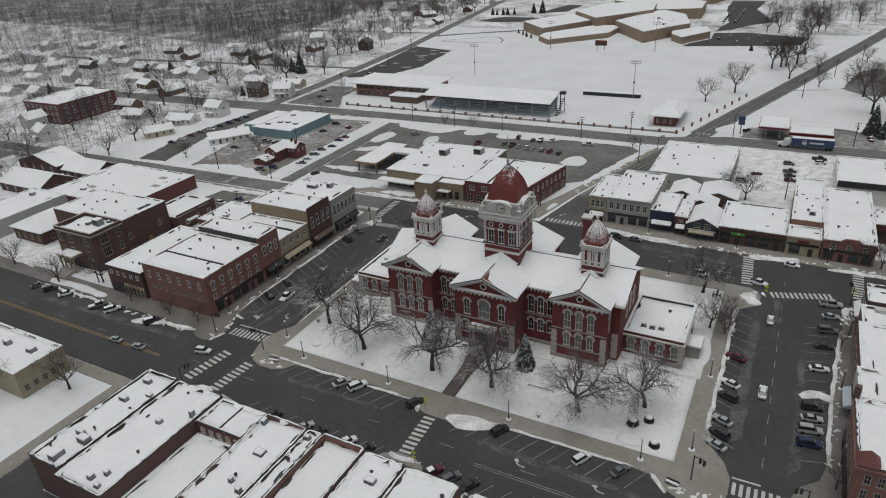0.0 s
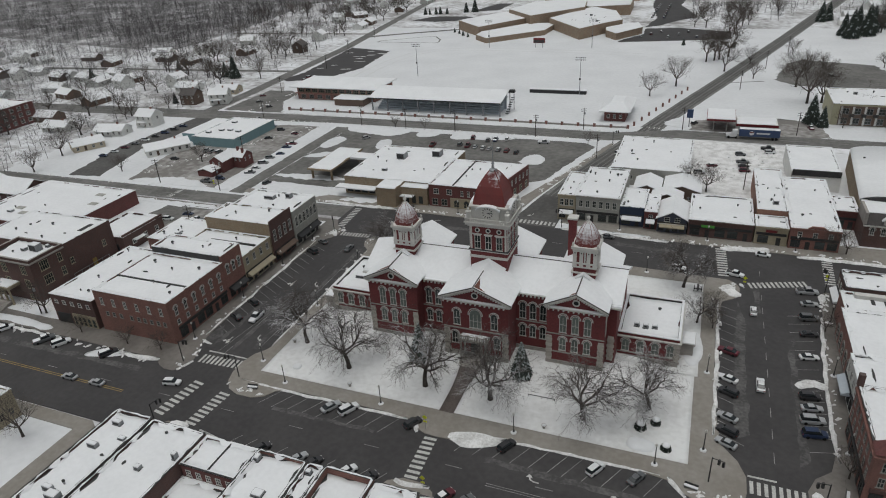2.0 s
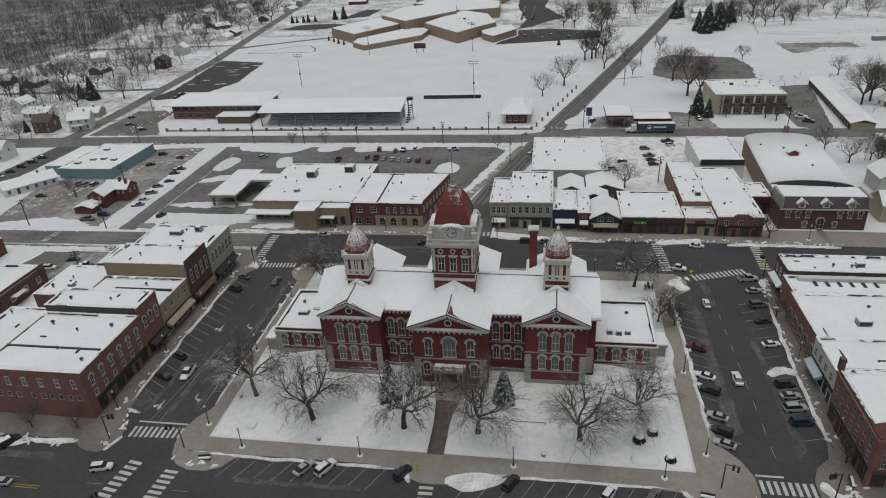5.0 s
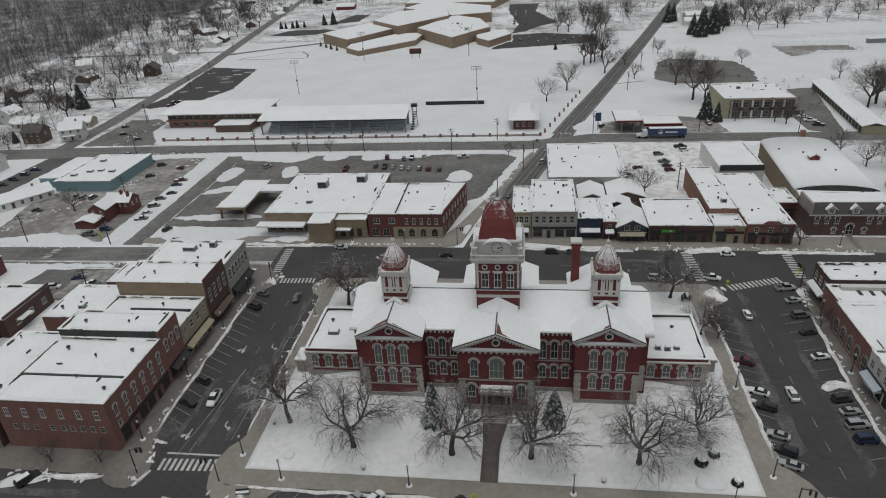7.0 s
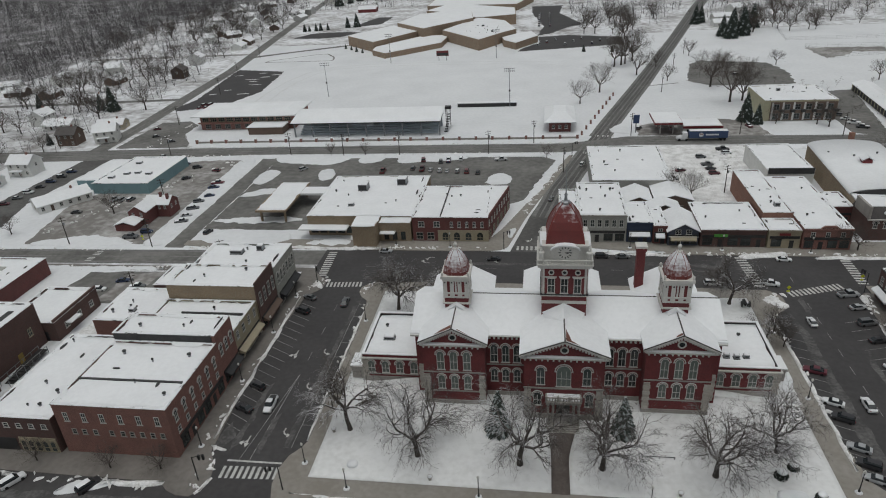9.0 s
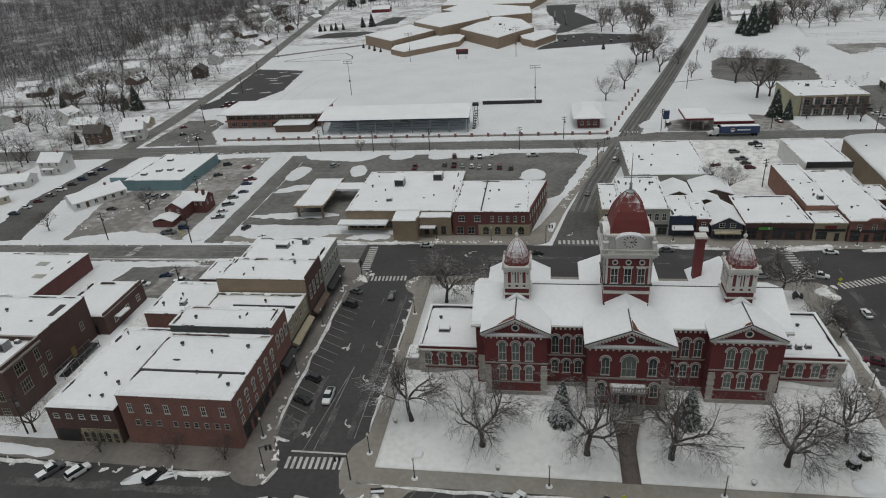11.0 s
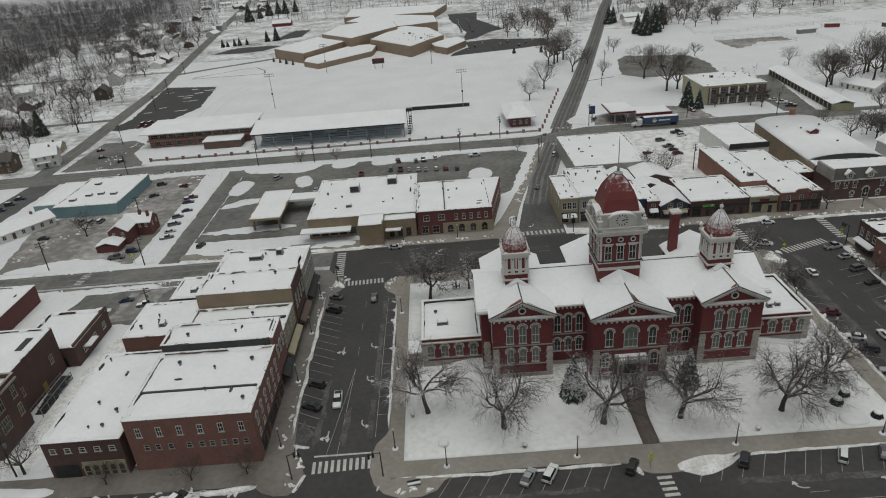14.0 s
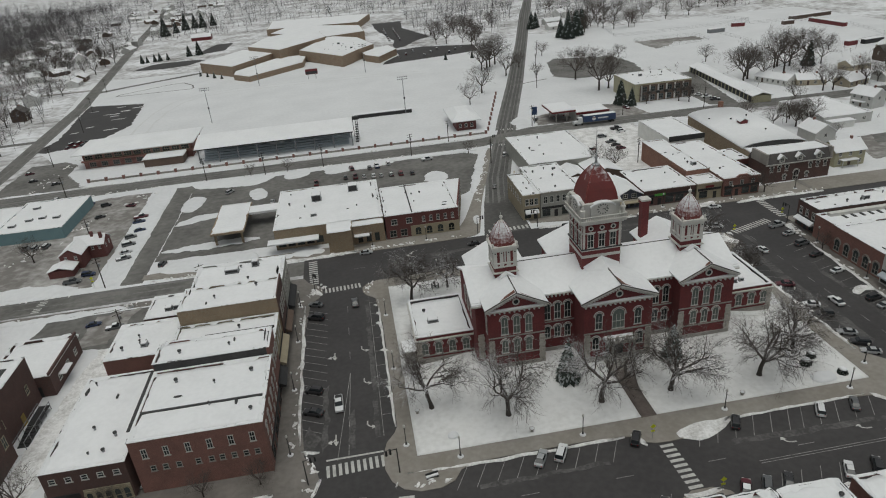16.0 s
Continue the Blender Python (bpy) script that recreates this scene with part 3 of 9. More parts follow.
def draped(name, xs, y0, y1, step, lift, material, label, category, edge_x=None):
    """A sheet that follows the lawn; xs gives its left and right edge at a height y."""
    ny = int((y1 - y0) / step)
    bm = bmesh.new()
    rows = []
    for j in range(ny + 1):
        y = y0 + (y1 - y0) * j / ny
        xa, xb = xs(y)
        nx = edge_x or max(1, int((xb - xa) / step))
        row = []
        for i in range(nx + 1):
            x = xa + (xb - xa) * i / nx
            row.append(bm.verts.new((x, y, lawn_z(x, y) + lift + (0.05 * noise.noise((x * 0.35, y * 0.35, 2)) if lift == 0 else 0))))
        rows.append(row)
    for a, c in zip(rows, rows[1:]):
        for i in range(len(a) - 1):
            bm.faces.new((a[i], a[i + 1], c[i + 1], c[i]))
    for row in (rows[0], rows[-1]):
        low = [bm.verts.new((v.co.x, v.co.y, K - 0.05)) for v in row]
        for i in range(len(row) - 1):
            bm.faces.new((row[i], low[i], low[i + 1], row[i + 1]))
    for side in (0, -1):
        col = [r[side] for r in rows]
        low = [bm.verts.new((v.co.x, v.co.y, K - 0.05)) for v in col]
        for i in range(len(col) - 1):
            bm.faces.new((col[i], col[i + 1], low[i + 1], low[i]))
    return tagged(part(name, bm, material, smooth=True), label, category, "", "structure")


draped("lawn_snow", lambda y: (-43.4, -2.1 - 0.5 * smooth((y + 12) / 9)), -18.7, 6, 1.0, 0, LAWNSNOW, "snowy courthouse lawn with tree litter", "lawn", 40)
draped("lawn_snow", lambda y: (0.9 + 1.5 * smooth((y + 12) / 9), 43.3), -18.7, 6, 1.0, 0, LAWNSNOW, "snowy courthouse lawn with tree litter", "lawn", 40)
draped("lawn_snow", lambda y: (-43.5, 43.9), 6, 43.8, 1.5, 0, LAWNSNOW, "snowy ground beside and behind the courthouse", "lawn", 50)
draped("walk_path", lambda y: (-2.12 - 0.5 * smooth((y + 12) / 9), 0.92 + 1.5 * smooth((y + 12) / 9)), -18.9, -4, 0.8, -0.06, mat("damp_paving", (0.075, 0.060, 0.054), (0.12, 0.10, 0.09), big=0.5, small=2), "damp brown path to the courthouse door", "path", 3)
sheet("pavement", chaikin([(-420, -21.2), (-70, -21.0), (-66, -24.5), (-61.4, -24.5), (-60.2, -19), (-64.4, -12.5), (-64.6, 40), (-60.5, 44), (-60.5, 49), (-64, 51.5), (-66.5, 56.6), (-420, 51.4), (-420, -16)], 1)[:], K - 0.004, WETPAVE, "damp grey pavement before the shops", "pavement", thick=0.2)
sheet("lawn_snow", [(-260, -15), (-108, -16.5), (-68.8, -13), (-69, 53), (-260, 50)], K + 0.012, SNOW, "snow between the buildings of the block", "snow")
sheet("pavement", chaikin([(-66, 66.8), (-20, 66.6), (-14, 68), (-12.5, 74), (-8.5, 92), (-2.5, 112), (8, 148), (5.5, 148), (-5.5, 112), (-12, 92), (-17.5, 77), (-21, 73.2), (-112, 73), (-112, 67)], 1), K, CONCRETE, "slushy pavement before the corner shops", "pavement", thick=0.2)
sheet("pavement", chaikin([(2.2, 66.4), (110, 65.6), (200, 63), (200, 72), (110, 75), (22, 74), (6, 90), (3, 84)], 1), K, CONCRETE, "grey pavement before a row of shops", "pavement", thick=0.2)
sheet("pavement", rect(72.6, 300, 47.2, 51), K, CONCRETE, "grey pavement beside the end shops", "pavement", thick=0.2)
sheet("pavement", chaikin([(66.8, -12), (61.5, -17), (61.5, -24), (66, -26), (110, -21), (110, -18), (72.5, -17.5), (74.0, 46), (71.4, 48.2), (69.6, 46), (69.2, 34), (67.2, 6)], 1), K, WETPAVE, "damp grey pavement along the shop fronts", "pavement", thick=0.2)
sheet("pavement", chaikin([(-54.4, -60), (-54.4, -42.5), (-53, -37.8), (-48, -37.5), (-46, -41.6), (-6, -41.8), (-3.5, -36.6), (3.5, -36.6), (6, -41.8), (42, -41.8), (45, -37.5), (49, -37.6), (49.4, -60), (40, -60), (40, -47), (-50, -47), (-50, -60)], 1), K, CONCRETE, "grey pavement along the near shops", "pavement", thick=0.2)
sheet("pavement", [(-68.5, -150), (-64.8, -150), (-64.8, -43.5), (-66.5, -42.4), (-120, -42.4), (-120, -45.4), (-68.5, -45.4)], K, CONCRETE, "grey pavement round a snowy corner yard", "pavement", thick=0.2)
sheet("pavement", [(-158, 163.2), (6, 163.6), (14, 166), (16, 172), (-158, 168.5)], 0.07, SNOW, "snow-covered verge before the sports ground wall", "pavement", thick=0.1)

STREAK = mat("salt_streaks", (0.048, 0.046, 0.046), (0.145, 0.142, 0.138), rough=0.85, big=0.25, small=1.6, bump=0.2, lo=0.42, hi=0.72)
for poly in ([(50.6, -10), (53.0, -8), (53.0, 30), (51.6, 38), (50.8, 20)], [(61.0, -14), (62.6, -12), (62.4, 26), (61.2, 20)], [(-34, -28.6), (-12, -28.2), (-12, -27.4), (-34, -27.6)], [(-60.2, -14), (-59.0, -12), (-59.0, 6), (-60, 4)], [(-50.2, -12), (-49.2, -12), (-48.9, 40), (-49.8, 40)],
             [(-64.2, -12), (-62.2, -13.5), (-60.4, -10), (-62.8, -6)], [(-55.2, -14), (-53.9, -14), (-53.9, -3), (-55, -5)], [(55.6, 34), (56.6, 34), (56.4, 46), (55.2, 44)], [(-30, 58), (-5, 59), (-5, 60), (-30, 60)], [(10, -29), (40, -29.4), (40, -28.2), (10, -27.6)], [(20, 60), (50, 58), (50, 59.2), (20, 62)], [(-120, -28), (-70, -27), (-70, -25.4), (-120, -26)]):
    sheet("road_salt", poly, 0.027, STREAK, "grey salt and slush streaks on the asphalt", "slush", 0.5, "stuff", step=0.8)
# wheel tracks: pale salted strips between the darker lanes
TRACK = mat("salted_track", (0.20, 0.198, 0.19), (0.09, 0.088, 0.085), rough=0.9, big=0.12, small=1.2, bump=0.1, lo=0.36, hi=0.66)


LONGROAD = [(-2.9, 90), (2, 113), (12.7, 149), (24.5, 189), (46.5, 260), (87, 396), (132, 551), (178, 706), (226, 861)]
for a, b in ((-4.5, -3.3), (-0.45, 0.45), (3.3, 4.5), (-2.15, -1.75), (1.75, 2.15)):
    along(LONGROAD, a, b, 0.03, TRACK, "pale salt between the wheel tracks")
for a, b in ((-5.0, -4.1), (-0.5, 0.6), (3.9, 4.9), (-2.7, -2.2), (2.2, 2.7)):
    along([(-400, 146), (-196, 154), (-120, 157.6), (0, 157.4)], a, b, 0.034, TRACK, "pale salt between the wheel tracks")
    along([(32, 165.2), (180, 163), (330, 160.5)], a, b, 0.034, TRACK, "pale salt between the wheel tracks")
for a, b in ((-3.8, -3.0), (-0.3, 0.4), (3.0, 3.8)):
    along([(-415, 56.2), (-240, 59.2), (-72, 61.8)], a, b, 0.034, TRACK, "pale salt between the wheel tracks")
    along([(-201.5, 168)] + WESTROAD[1:], a, b, 0.036, TRACK, "pale salt between the wheel tracks")
sheet("woodland_floor", [(-356, 300), (-362, 400), (-372, 470), (-392, 560), (-365, 760), (-420, 1000), (-1400, 1000), (-1400, 460), (-700, 372)], 0.009, mat("leaf_litter", (0.16, 0.155, 0.155), (0.60, 0.60, 0.61), rough=0.95, big=0.03, small=0.2, bump=0.4, lo=0.46, hi=0.66), "dark litter and thin snow under leafless woods", "woodland floor", 3.0, step=12)

for poly in ([(-118, -13), (-110, -14), (-107, 34), (-113, 34)], [(-160, -16), (-140, -17), (-141, 4), (-158, 2)]):
    sheet("trodden_snow", poly, K + 0.018, DIRTYSNOW, "trodden and wheel-worn snow behind the shops", "snow", 0.9, "stuff", step=1.2)
for poly in ([(-108.5, -14), (-106, -14), (-106.5, 16), (-110, 16)], [(-120, 36), (-112, 36), (-108, 52), (-118, 50)], [(-97, 10.5), (-92, 10.5), (-92, 15), (-97, 15)]):
    sheet("alley_slush", poly, K + 0.024, SLUSH, "grey slush in the alley behind the shops", "slush", 0.9, "stuff", step=1.0)
for poly in ([(-96, 31), (-91.5, 31), (-91.5, 35), (-96, 35)], [(20, 89), (31, 88), (30, 104), (21, 105)], [(38, 97), (53, 97), (53, 103), (38, 104)], [(62.8, 113), (67, 113), (67, 150), (63, 150)]):
    sheet("trodden_snow", poly, 0.05, DIRTYSNOW, "trodden dirty snow in a back yard", "snow", 0.9, "stuff", step=1.2)


# ---- courthouse ----
def courthouse():
    e = empty("courthouse", "red brick courthouse with domed clock tower and snowy roofs", "courthouse")
    # brick bodies
    pav = [(-25.75, -14.25, 0.8, 24.2, 15.3, 18.3), (14.25, 25.75, 0.8, 24.2, 15.3, 18.3), (-7.0, 7.0, -2.0, 27.0, 15.2, 18.2)]
    for x0, x1, y0, y1, ze, zr in pav:
        bm = bmesh.new()
        gable_walls(bm, x0, x1, y0, y1, 0.2, ze, zr)
        part("wall", bm, REDBRICK, e)
    bm = bmesh.new()
    gable_walls(bm, -27.6, 27.6, 4.0, 21.0, 0.2, 14.6, 18.4, "x")
    part("wall", bm, REDBRICK, e)
    # roofs
    ridge_z = 18.95
    for x0, x1, y0, y1 in ((-26.4, -13.6, 0.0, 25.0), (13.6, 26.4, 0.0, 25.0), (-7.85, 7.85, -2.8, 27.8)):
        bm = bmesh.new()
        gable(bm, x0, x1, y0 + 0.12, y1, 15.75, ridge_z, "y", 0.28)
        part("roof", bm, ROOFSNOW, e, "snow-covered pitched roof")
        bm = bmesh.new()
        gable(bm, x0 - 0.06, x1 + 0.06, y0 - 0.02, y0 + 0.11, 15.66, ridge_z - 0.10, "y", 0.16)
        part("roof_edge", bm, SHINGLE, e)
    bm = bmesh.new()
    gable(bm, -28.4, 28.4, 4.2, 20.8, 15.35, 19.0, "x", 0.35)
    part("roof", bm, ROOFSNOW, e, "snow-covered pitched roof")
    for cx, y0, y1 in ((-20, 0.02, 8.4), (20, 0.02, 8.4), (0, -2.75, 7.9)):
        bm = bmesh.new()
        a, b = Vector((cx, y0, ridge_z + 0.03)), Vector((cx, y1, ridge_z + 0.03))
        tube(bm, a, b, 0.13, 0.13, 6)
        part("ridge_cap", bm, SHINGLE, e)
    for xa, xb in ((-17.2, -4.2), (4.2, 17.2), (22.8, 28.4)):
        part("ridge_cap", boxes((xa, xb, 12.38, 12.55, 18.95, 19.06)), SHINGLE, e)
    # raking cornices with brackets, and round gable lights
    for cx, hw, y in ((-20, 6.4, 0.8), (20, 6.4, 0.8), (0, 7.85, -2.0)):
        for s in (-1, 1):
            bm = bmesh.new()
            slope = (ridge_z - 15.75) / hw
            n = 14
            v = []
            for yy in (y - 0.85, y - 0.02):
                for px, dz in ((hw, -0.30), (0, -0.30), (0, -0.58), (hw, -0.58)):
                    v.append(bm.verts.new((cx + s * px, yy, (15.75 if px else ridge_z) + dz)))
            for f in ((0, 1, 2, 3), (7, 6, 5, 4), (0, 4, 5, 1), (2, 6, 7, 3), (1, 5, 6, 2), (0, 3, 7, 4)):
                bm.faces.new([v[i] for i in f])
            part("raking_cornice", bm, WHITE, e)
            for k in range(n):
                px = hw * (k + 0.7) / (n + 0.6)
                zz = ridge_z - slope * px - 0.58
                part("bracket", boxes((cx + s * px - 0.16, cx + s * px + 0.16, y - 0.62, y - 0.02, zz - 0.5, zz - slope * 0.16)), WHITE, e)
        part("cornice", boxes((cx - hw + 0.4, cx + hw - 0.4, y - 0.6, y - 0.01, 14.8, 15.05)), WHITE, e)
        part("snow_ledge", boxes((cx - hw + 0.5, cx + hw - 0.5, y - 0.62, y - 0.02, 15.1, 15.3)), ROOFSNOW, e)
        for k in range(int(hw * 2 - 1)):
            xx = cx - hw + 1 + k
            part("bracket", boxes((xx - 0.14, xx + 0.14, y - 0.45, y - 0.02, 14.3, 14.75)), WHITE, e)
        bm = bmesh.new()
        lathe(bm, [(0.75, 0), (0.75, 0.16), (0.5, 0.16), (0.5, 0.05)], 16)
        part("round_light", move(bm, pose(cx, y, 16.5, 90)), WHITE, e)
        bm = bmesh.new()
        lathe(bm, [(0.52, 0), (0.52, 0.08)], 14)
        part("pane", move(bm, pose(cx, y, 16.5, 90)), GLASS, e)
    for s in (-1, 1):
        # recessed bays
        for k in range(8):
            part("bracket", boxes((s * 10.6 - 3.05 + k * 0.83, s * 10.6 - 2.7 + k * 0.83, 3.52, 3.88, 14.5, 14.95)), WHITE, e)
        xa, xb = sorted((s * 26.4, s * 28.4))
        part("eave_cornice", boxes((xa, xb, 3.4, 3.98, 14.6, 14.95)), WHITE, e)
        part("eave_snow", boxes((xa, xb, 3.55, 4.4, 14.95, 15.25, 0, 0.1)), ROOFSNOW, e)
        for xx in (-2.15, 0, 2.15):
            window(e, s * 10.6 + xx, 4.0, 9.0, 1.4, 4.0, "S", True, pane=GLASS)
            window(e, s * 10.6 + xx, 4.0, 4.5, 1.35, 3.0, "S", True, pane=GLASS)
            window(e, s * 10.6 + xx, 21.0, 9.0, 1.4, 4.0, "N", True)
        for k in (-1, 0, 1):
            window(e, s * 20 + k * 2.45, 0.8, 9.2, 1.45, 4.2, "S", True, pane=BLIND)
            window(e, s * 20 + k * 2.45, 0.8, 4.8, 1.4, 3.2, "S", True, pane=BLIND)
            window(e, s * 20 + k * 2.45, 24.2, 9.2, 1.45, 4.2, "N", True)
            window(e, s * 20 + k * 2.45, 24.2, 4.8, 1.4, 3.2, "N", True)
        for yy in (9.5, 12.5, 15.5):
            window(e, s * 27.6, yy, 9.3, 1.5, 4.0, "E" if s > 0 else "W", True, pane=BLIND)
        window(e, s * 25.75, 2.4, 9.3, 1.2, 4.0, "E" if s > 0 else "W", True)
        # stone bands, plinth and quoins
        part("stone_band", boxes((s * 20 - 5.85, s * 20 + 5.85, 0.66, 0.79, 8.55, 8.8), (s * 20 - 5.85, s * 20 + 5.85, 0.66, 0.79, 4.2, 4.45)), STONE, e)
        part("plinth", boxes((s * 20 - 5.85, s * 20 + 5.85, 0.62, 0.79, 0.15, 2.2)), STONE, e, "rough limestone base")
        part("stone_band", boxes((s * 10.6 - 3.58, s * 10.6 + 3.58, 3.85, 3.99, 8.35, 8.6)), STONE, e)
        part("plinth", boxes((s * 10.6 - 3.58, s * 10.6 + 3.58, 3.75, 3.99, 0.15, 2.2)), STONE, e)
        for cx in (-5.2, 5.2):
            for k in range(9):
                w = 0.66 if k % 2 else 0.55
                part("quoin", boxes((s * 20 + cx - w, s * 20 + cx + w, 0.60, 0.80, 2.2 + k * 0.66, 2.2 + k * 0.66 + 0.63)), PALESTONE, e)
        for k in range(9):
            w = 0.75 if k % 2 else 0.6
            part("quoin", boxes((s * 26.7 - w, s * 26.7 + w, 3.9, 4.6, 2.0 + k * 0.66, 2.0 + k * 0.66 + 0.63)), PALESTONE, e)
        part("parapet", boxes((s * 10.6 - 3.5, s * 10.6 + 3.5, 3.9, 4.3, 14.5, 15.05)), REDBRICK, e)
        part("parapet_cap", boxes((s * 10.6 - 3.55, s * 10.6 + 3.55, 3.42, 4.4, 15.05, 15.2)), WHITE, e)
        part("parapet_snow", boxes((s * 10.6 - 3.4, s * 10.6 + 3.4, 3.62, 4.42, 15.2, 15.34)), ROOFSNOW, e)
    # centre pavilion
    for k in (-1, 1):
        window(e, k * 4.05, -2.0, 8.9, 1.5, 3.9, "S", True)
        window(e, k * 4.6, -2.0, 4.2, 1.5, 3.0, "S", True)
        for j in range(9):
            w = 0.7 if j % 2 else 0.58
            part("quoin", boxes((k * 6.35 - w, k * 6.35 + w, -2.2, -2.0, 1.9 + j * 0.66, 2.53 + j * 0.66)), PALESTONE, e)
    window(e, 0, -2.0, 8.6, 2.6, 4.6, "S", True, bars=2, pane=BLIND)
    part("plinth", boxes((-7.1, 7.1, -2.25, -2.01, 0.15, 2.4)), STONE, e)
    part("stone_band", boxes((-7.1, 7.1, -2.15, -2.01, 8.0, 8.3)), STONE, e)
    # entrance porch with balustrade
    part("porch_roof", boxes((-3.0, 3.0, -4.3, -2.0, 6.3, 6.8), (-3.15, 3.15, -4.5, -2.0, 6.8, 6.95)), STONE, e)
    part("porch_snow", boxes((-2.9, 2.9, -4.1, -2.05, 6.95, 7.1, 0.1, 0.1)), ROOFSNOW, e)
    bm = bmesh.new()
    for k in range(13):
        lathe_x = -2.9 + k * 0.483
        box(bm, lathe_x - 0.07, lathe_x + 0.07, -4.4, -4.26, 7.05, 7.75)
    box(bm, -3.05, 3.05, -4.45, -4.2, 7.75, 7.9)
    for xx in (-3.0, -1.0, 1.0, 3.0):
        box(bm, xx - 0.2, xx + 0.2, -4.5, -4.15, 7.05, 8.15)
    part("balustrade", bm, STONE, e)
    for xx in (-2.7, -1.8, 1.8, 2.7):
        bm = bmesh.new()
        lathe(bm, [(0.36, 0.2), (0.36, 0.6), (0.26, 0.7), (0.22, 5.8), (0.34, 6.0), (0.36, 6.3)], 10)
        part("column", move(bm, pose(xx, -4.0, 0)), STONE, e)
    part("door", boxes((-1.2, 1.2, -2.12, -2.0, 1.6, 4.8)), DARKMETAL, e, "dark panelled entrance doors")
    for k in range(5):
        part("step", boxes((-2.9, 2.9, -5.6 + k * 0.36, -2.0, 0.9 + k * 0.16, 1.06 + k * 0.16)), STONE, e)
    # side wings
    for s in (-1, 1):
        x0, x1 = sorted((s * 27.7, s * 39.8))
        part("wing_wall", ring(x0, x1, 8.0, 23.6, 0.4, 0.2, 6.75), REDBRICK, e)
        bm = bmesh.new()
        snow_roof(bm, x0 + 0.3, x1 - 0.3, 8.3, 23.3, 6.35, 0.12)
        part("wing_roof", bm, ROOFSNOW, e, "flat wing roof under snow", True)
        part("wing_cornice", ring(x0 - 0.4, x1 + 0.4, 7.55, 24.05, 0.44, 5.85, 6.1), WHITE, e)
        # black ring painting the shade inside the parapet, no real lining
        part("parapet_shade", ring(x0 + 0.41, x1 - 0.41, 8.41, 23.19, 0.06, 6.3, 6.74), TAR, e)
        part("wing_coping", ring(x0 - 0.1, x1 + 0.1, 7.85, 23.75, 0.52, 6.75, 6.93), ROOFSNOW, e)
        part("stone_band", boxes((x0 - 0.1, x1 + 0.1, 7.88, 7.99, 5.55, 5.8), (x0 - 0.1, x1 + 0.1, 7.88, 7.99, 1.9, 2.15)), STONE, e)
        for k in range(4):
            window(e, x0 + (x1 - x0) * (k + 0.55) / 4.1, 8.0, 2.3, 1.55, 2.95, "S", True, pane=BLIND)
            window(e, x0 + (x1 - x0) * (k + 0.55) / 4.1, 23.6, 2.3, 1.55, 2.95, "N", True)
        for k in range(4):
            window(e, s * 39.8, 10 + k * 3.8, 2.3, 1.55, 2.95, "E" if s > 0 else "W", True, pane=BLIND)
        for k in range(8):
            w = 0.7 if k % 2 else 0.5
            part("quoin", boxes((s * 39.4 - w, s * 39.4 + w, 7.86, 8.0, 0.2 + k * 0.66, 0.83 + k * 0.66)), PALESTONE, e)
        part("plinth", boxes((x0, x1 + (0.1 if s > 0 else 0), 7.8, 7.99, 0.15, 1.4)), STONE, e)
        if s > 0:
            part("porch", boxes((39.9, 42.6, 12.5, 16.5, 0.2, 3.0), (39.9, 42.9, 12.2, 16.8, 3.0, 3.3)), STONE, e, "small stone side porch with snow on top")
            part("snow_cap", boxes((39.9, 42.8, 12.3, 16.7, 3.3, 3.55)), ROOFSNOW, e)
        else:
            part("porch", boxes((-42.6, -39.9, 8.5, 12.5, 0.2, 3.0), (-42.9, -39.9, 8.2, 12.8, 3.0, 3.3)), STONE, e, "small stone side porch with snow on top")
            part("snow_cap", boxes((-42.8, -39.9, 8.3, 12.7, 3.3, 3.55)), ROOFSNOW, e)
    # clock tower
    cy, h = 11.9, 4.05
    part("tower_wall", boxes((-h, h, cy - h, cy + h, 15, 27.4)), REDBRICK, e)
    for z0, z1, o in ((19.9, 20.5, 0.12), (21.5, 21.75, 0.25), (25.35, 25.6, 0.12), (27.3, 27.7, 0.35), (27.7, 28.2, 0.75), (28.2, 28.4, 0.95)):
        part("tower_band", boxes((-h - o, h + o, cy - h - o, cy + h + o, z0, z1)), WHITE, e)
    part("tower_ledge", boxes((-h - 0.3, h + 0.3, cy - h - 0.3, cy + h + 0.3, 21.75, 21.95)), TAR, e)
    for side, dx, dy in (("S", 0, -1), ("E", 1, 0), ("N", 0, 1), ("W", -1, 0)):
        rz = facing(side)
        base = pose(dx * h, cy + dy * h, 0, 0, 0, rz)
        for k in (-1, 0, 1):
            p = base @ Vector((k * 2.35, 0, 22.1))
            window(e, p.x, p.y, 22.1, 1.35, 3.1, side, False, bars=1)
            bm = bmesh.new()
            lathe(bm, [(0.55, 0), (0.55, 0.16), (0.33, 0.16), (0.33, 0.04)], 12)
            part("oculus", move(bm, base @ pose(k * 2.35, 0, 26.4, 90)), WHITE, e)
            bm = bmesh.new()
            lathe(bm, [(0.34, 0), (0.34, 0.07)], 12)
            part("pane", move(bm, base @ pose(k * 2.35, 0, 26.4, 90)), GLASS, e)
            bm = bmesh.new()
            box(bm, k * 2.35 - 0.85, k * 2.35 + 0.85, -0.22, 0, 25.25, 25.5)
            part("window_hood", move(bm, base), WHITE, e)
        for k in (-3.75, -1.17, 1.17, 3.75):
            bm = bmesh.new()
            box(bm, k - 0.2, k + 0.2, -0.14, 0, 22, 27.3)
            part("pilaster", move(bm, base), REDBRICK if abs(k) < 2 else WHITE, e)
        # balustrade on the cornice
        bm = bmesh.new()
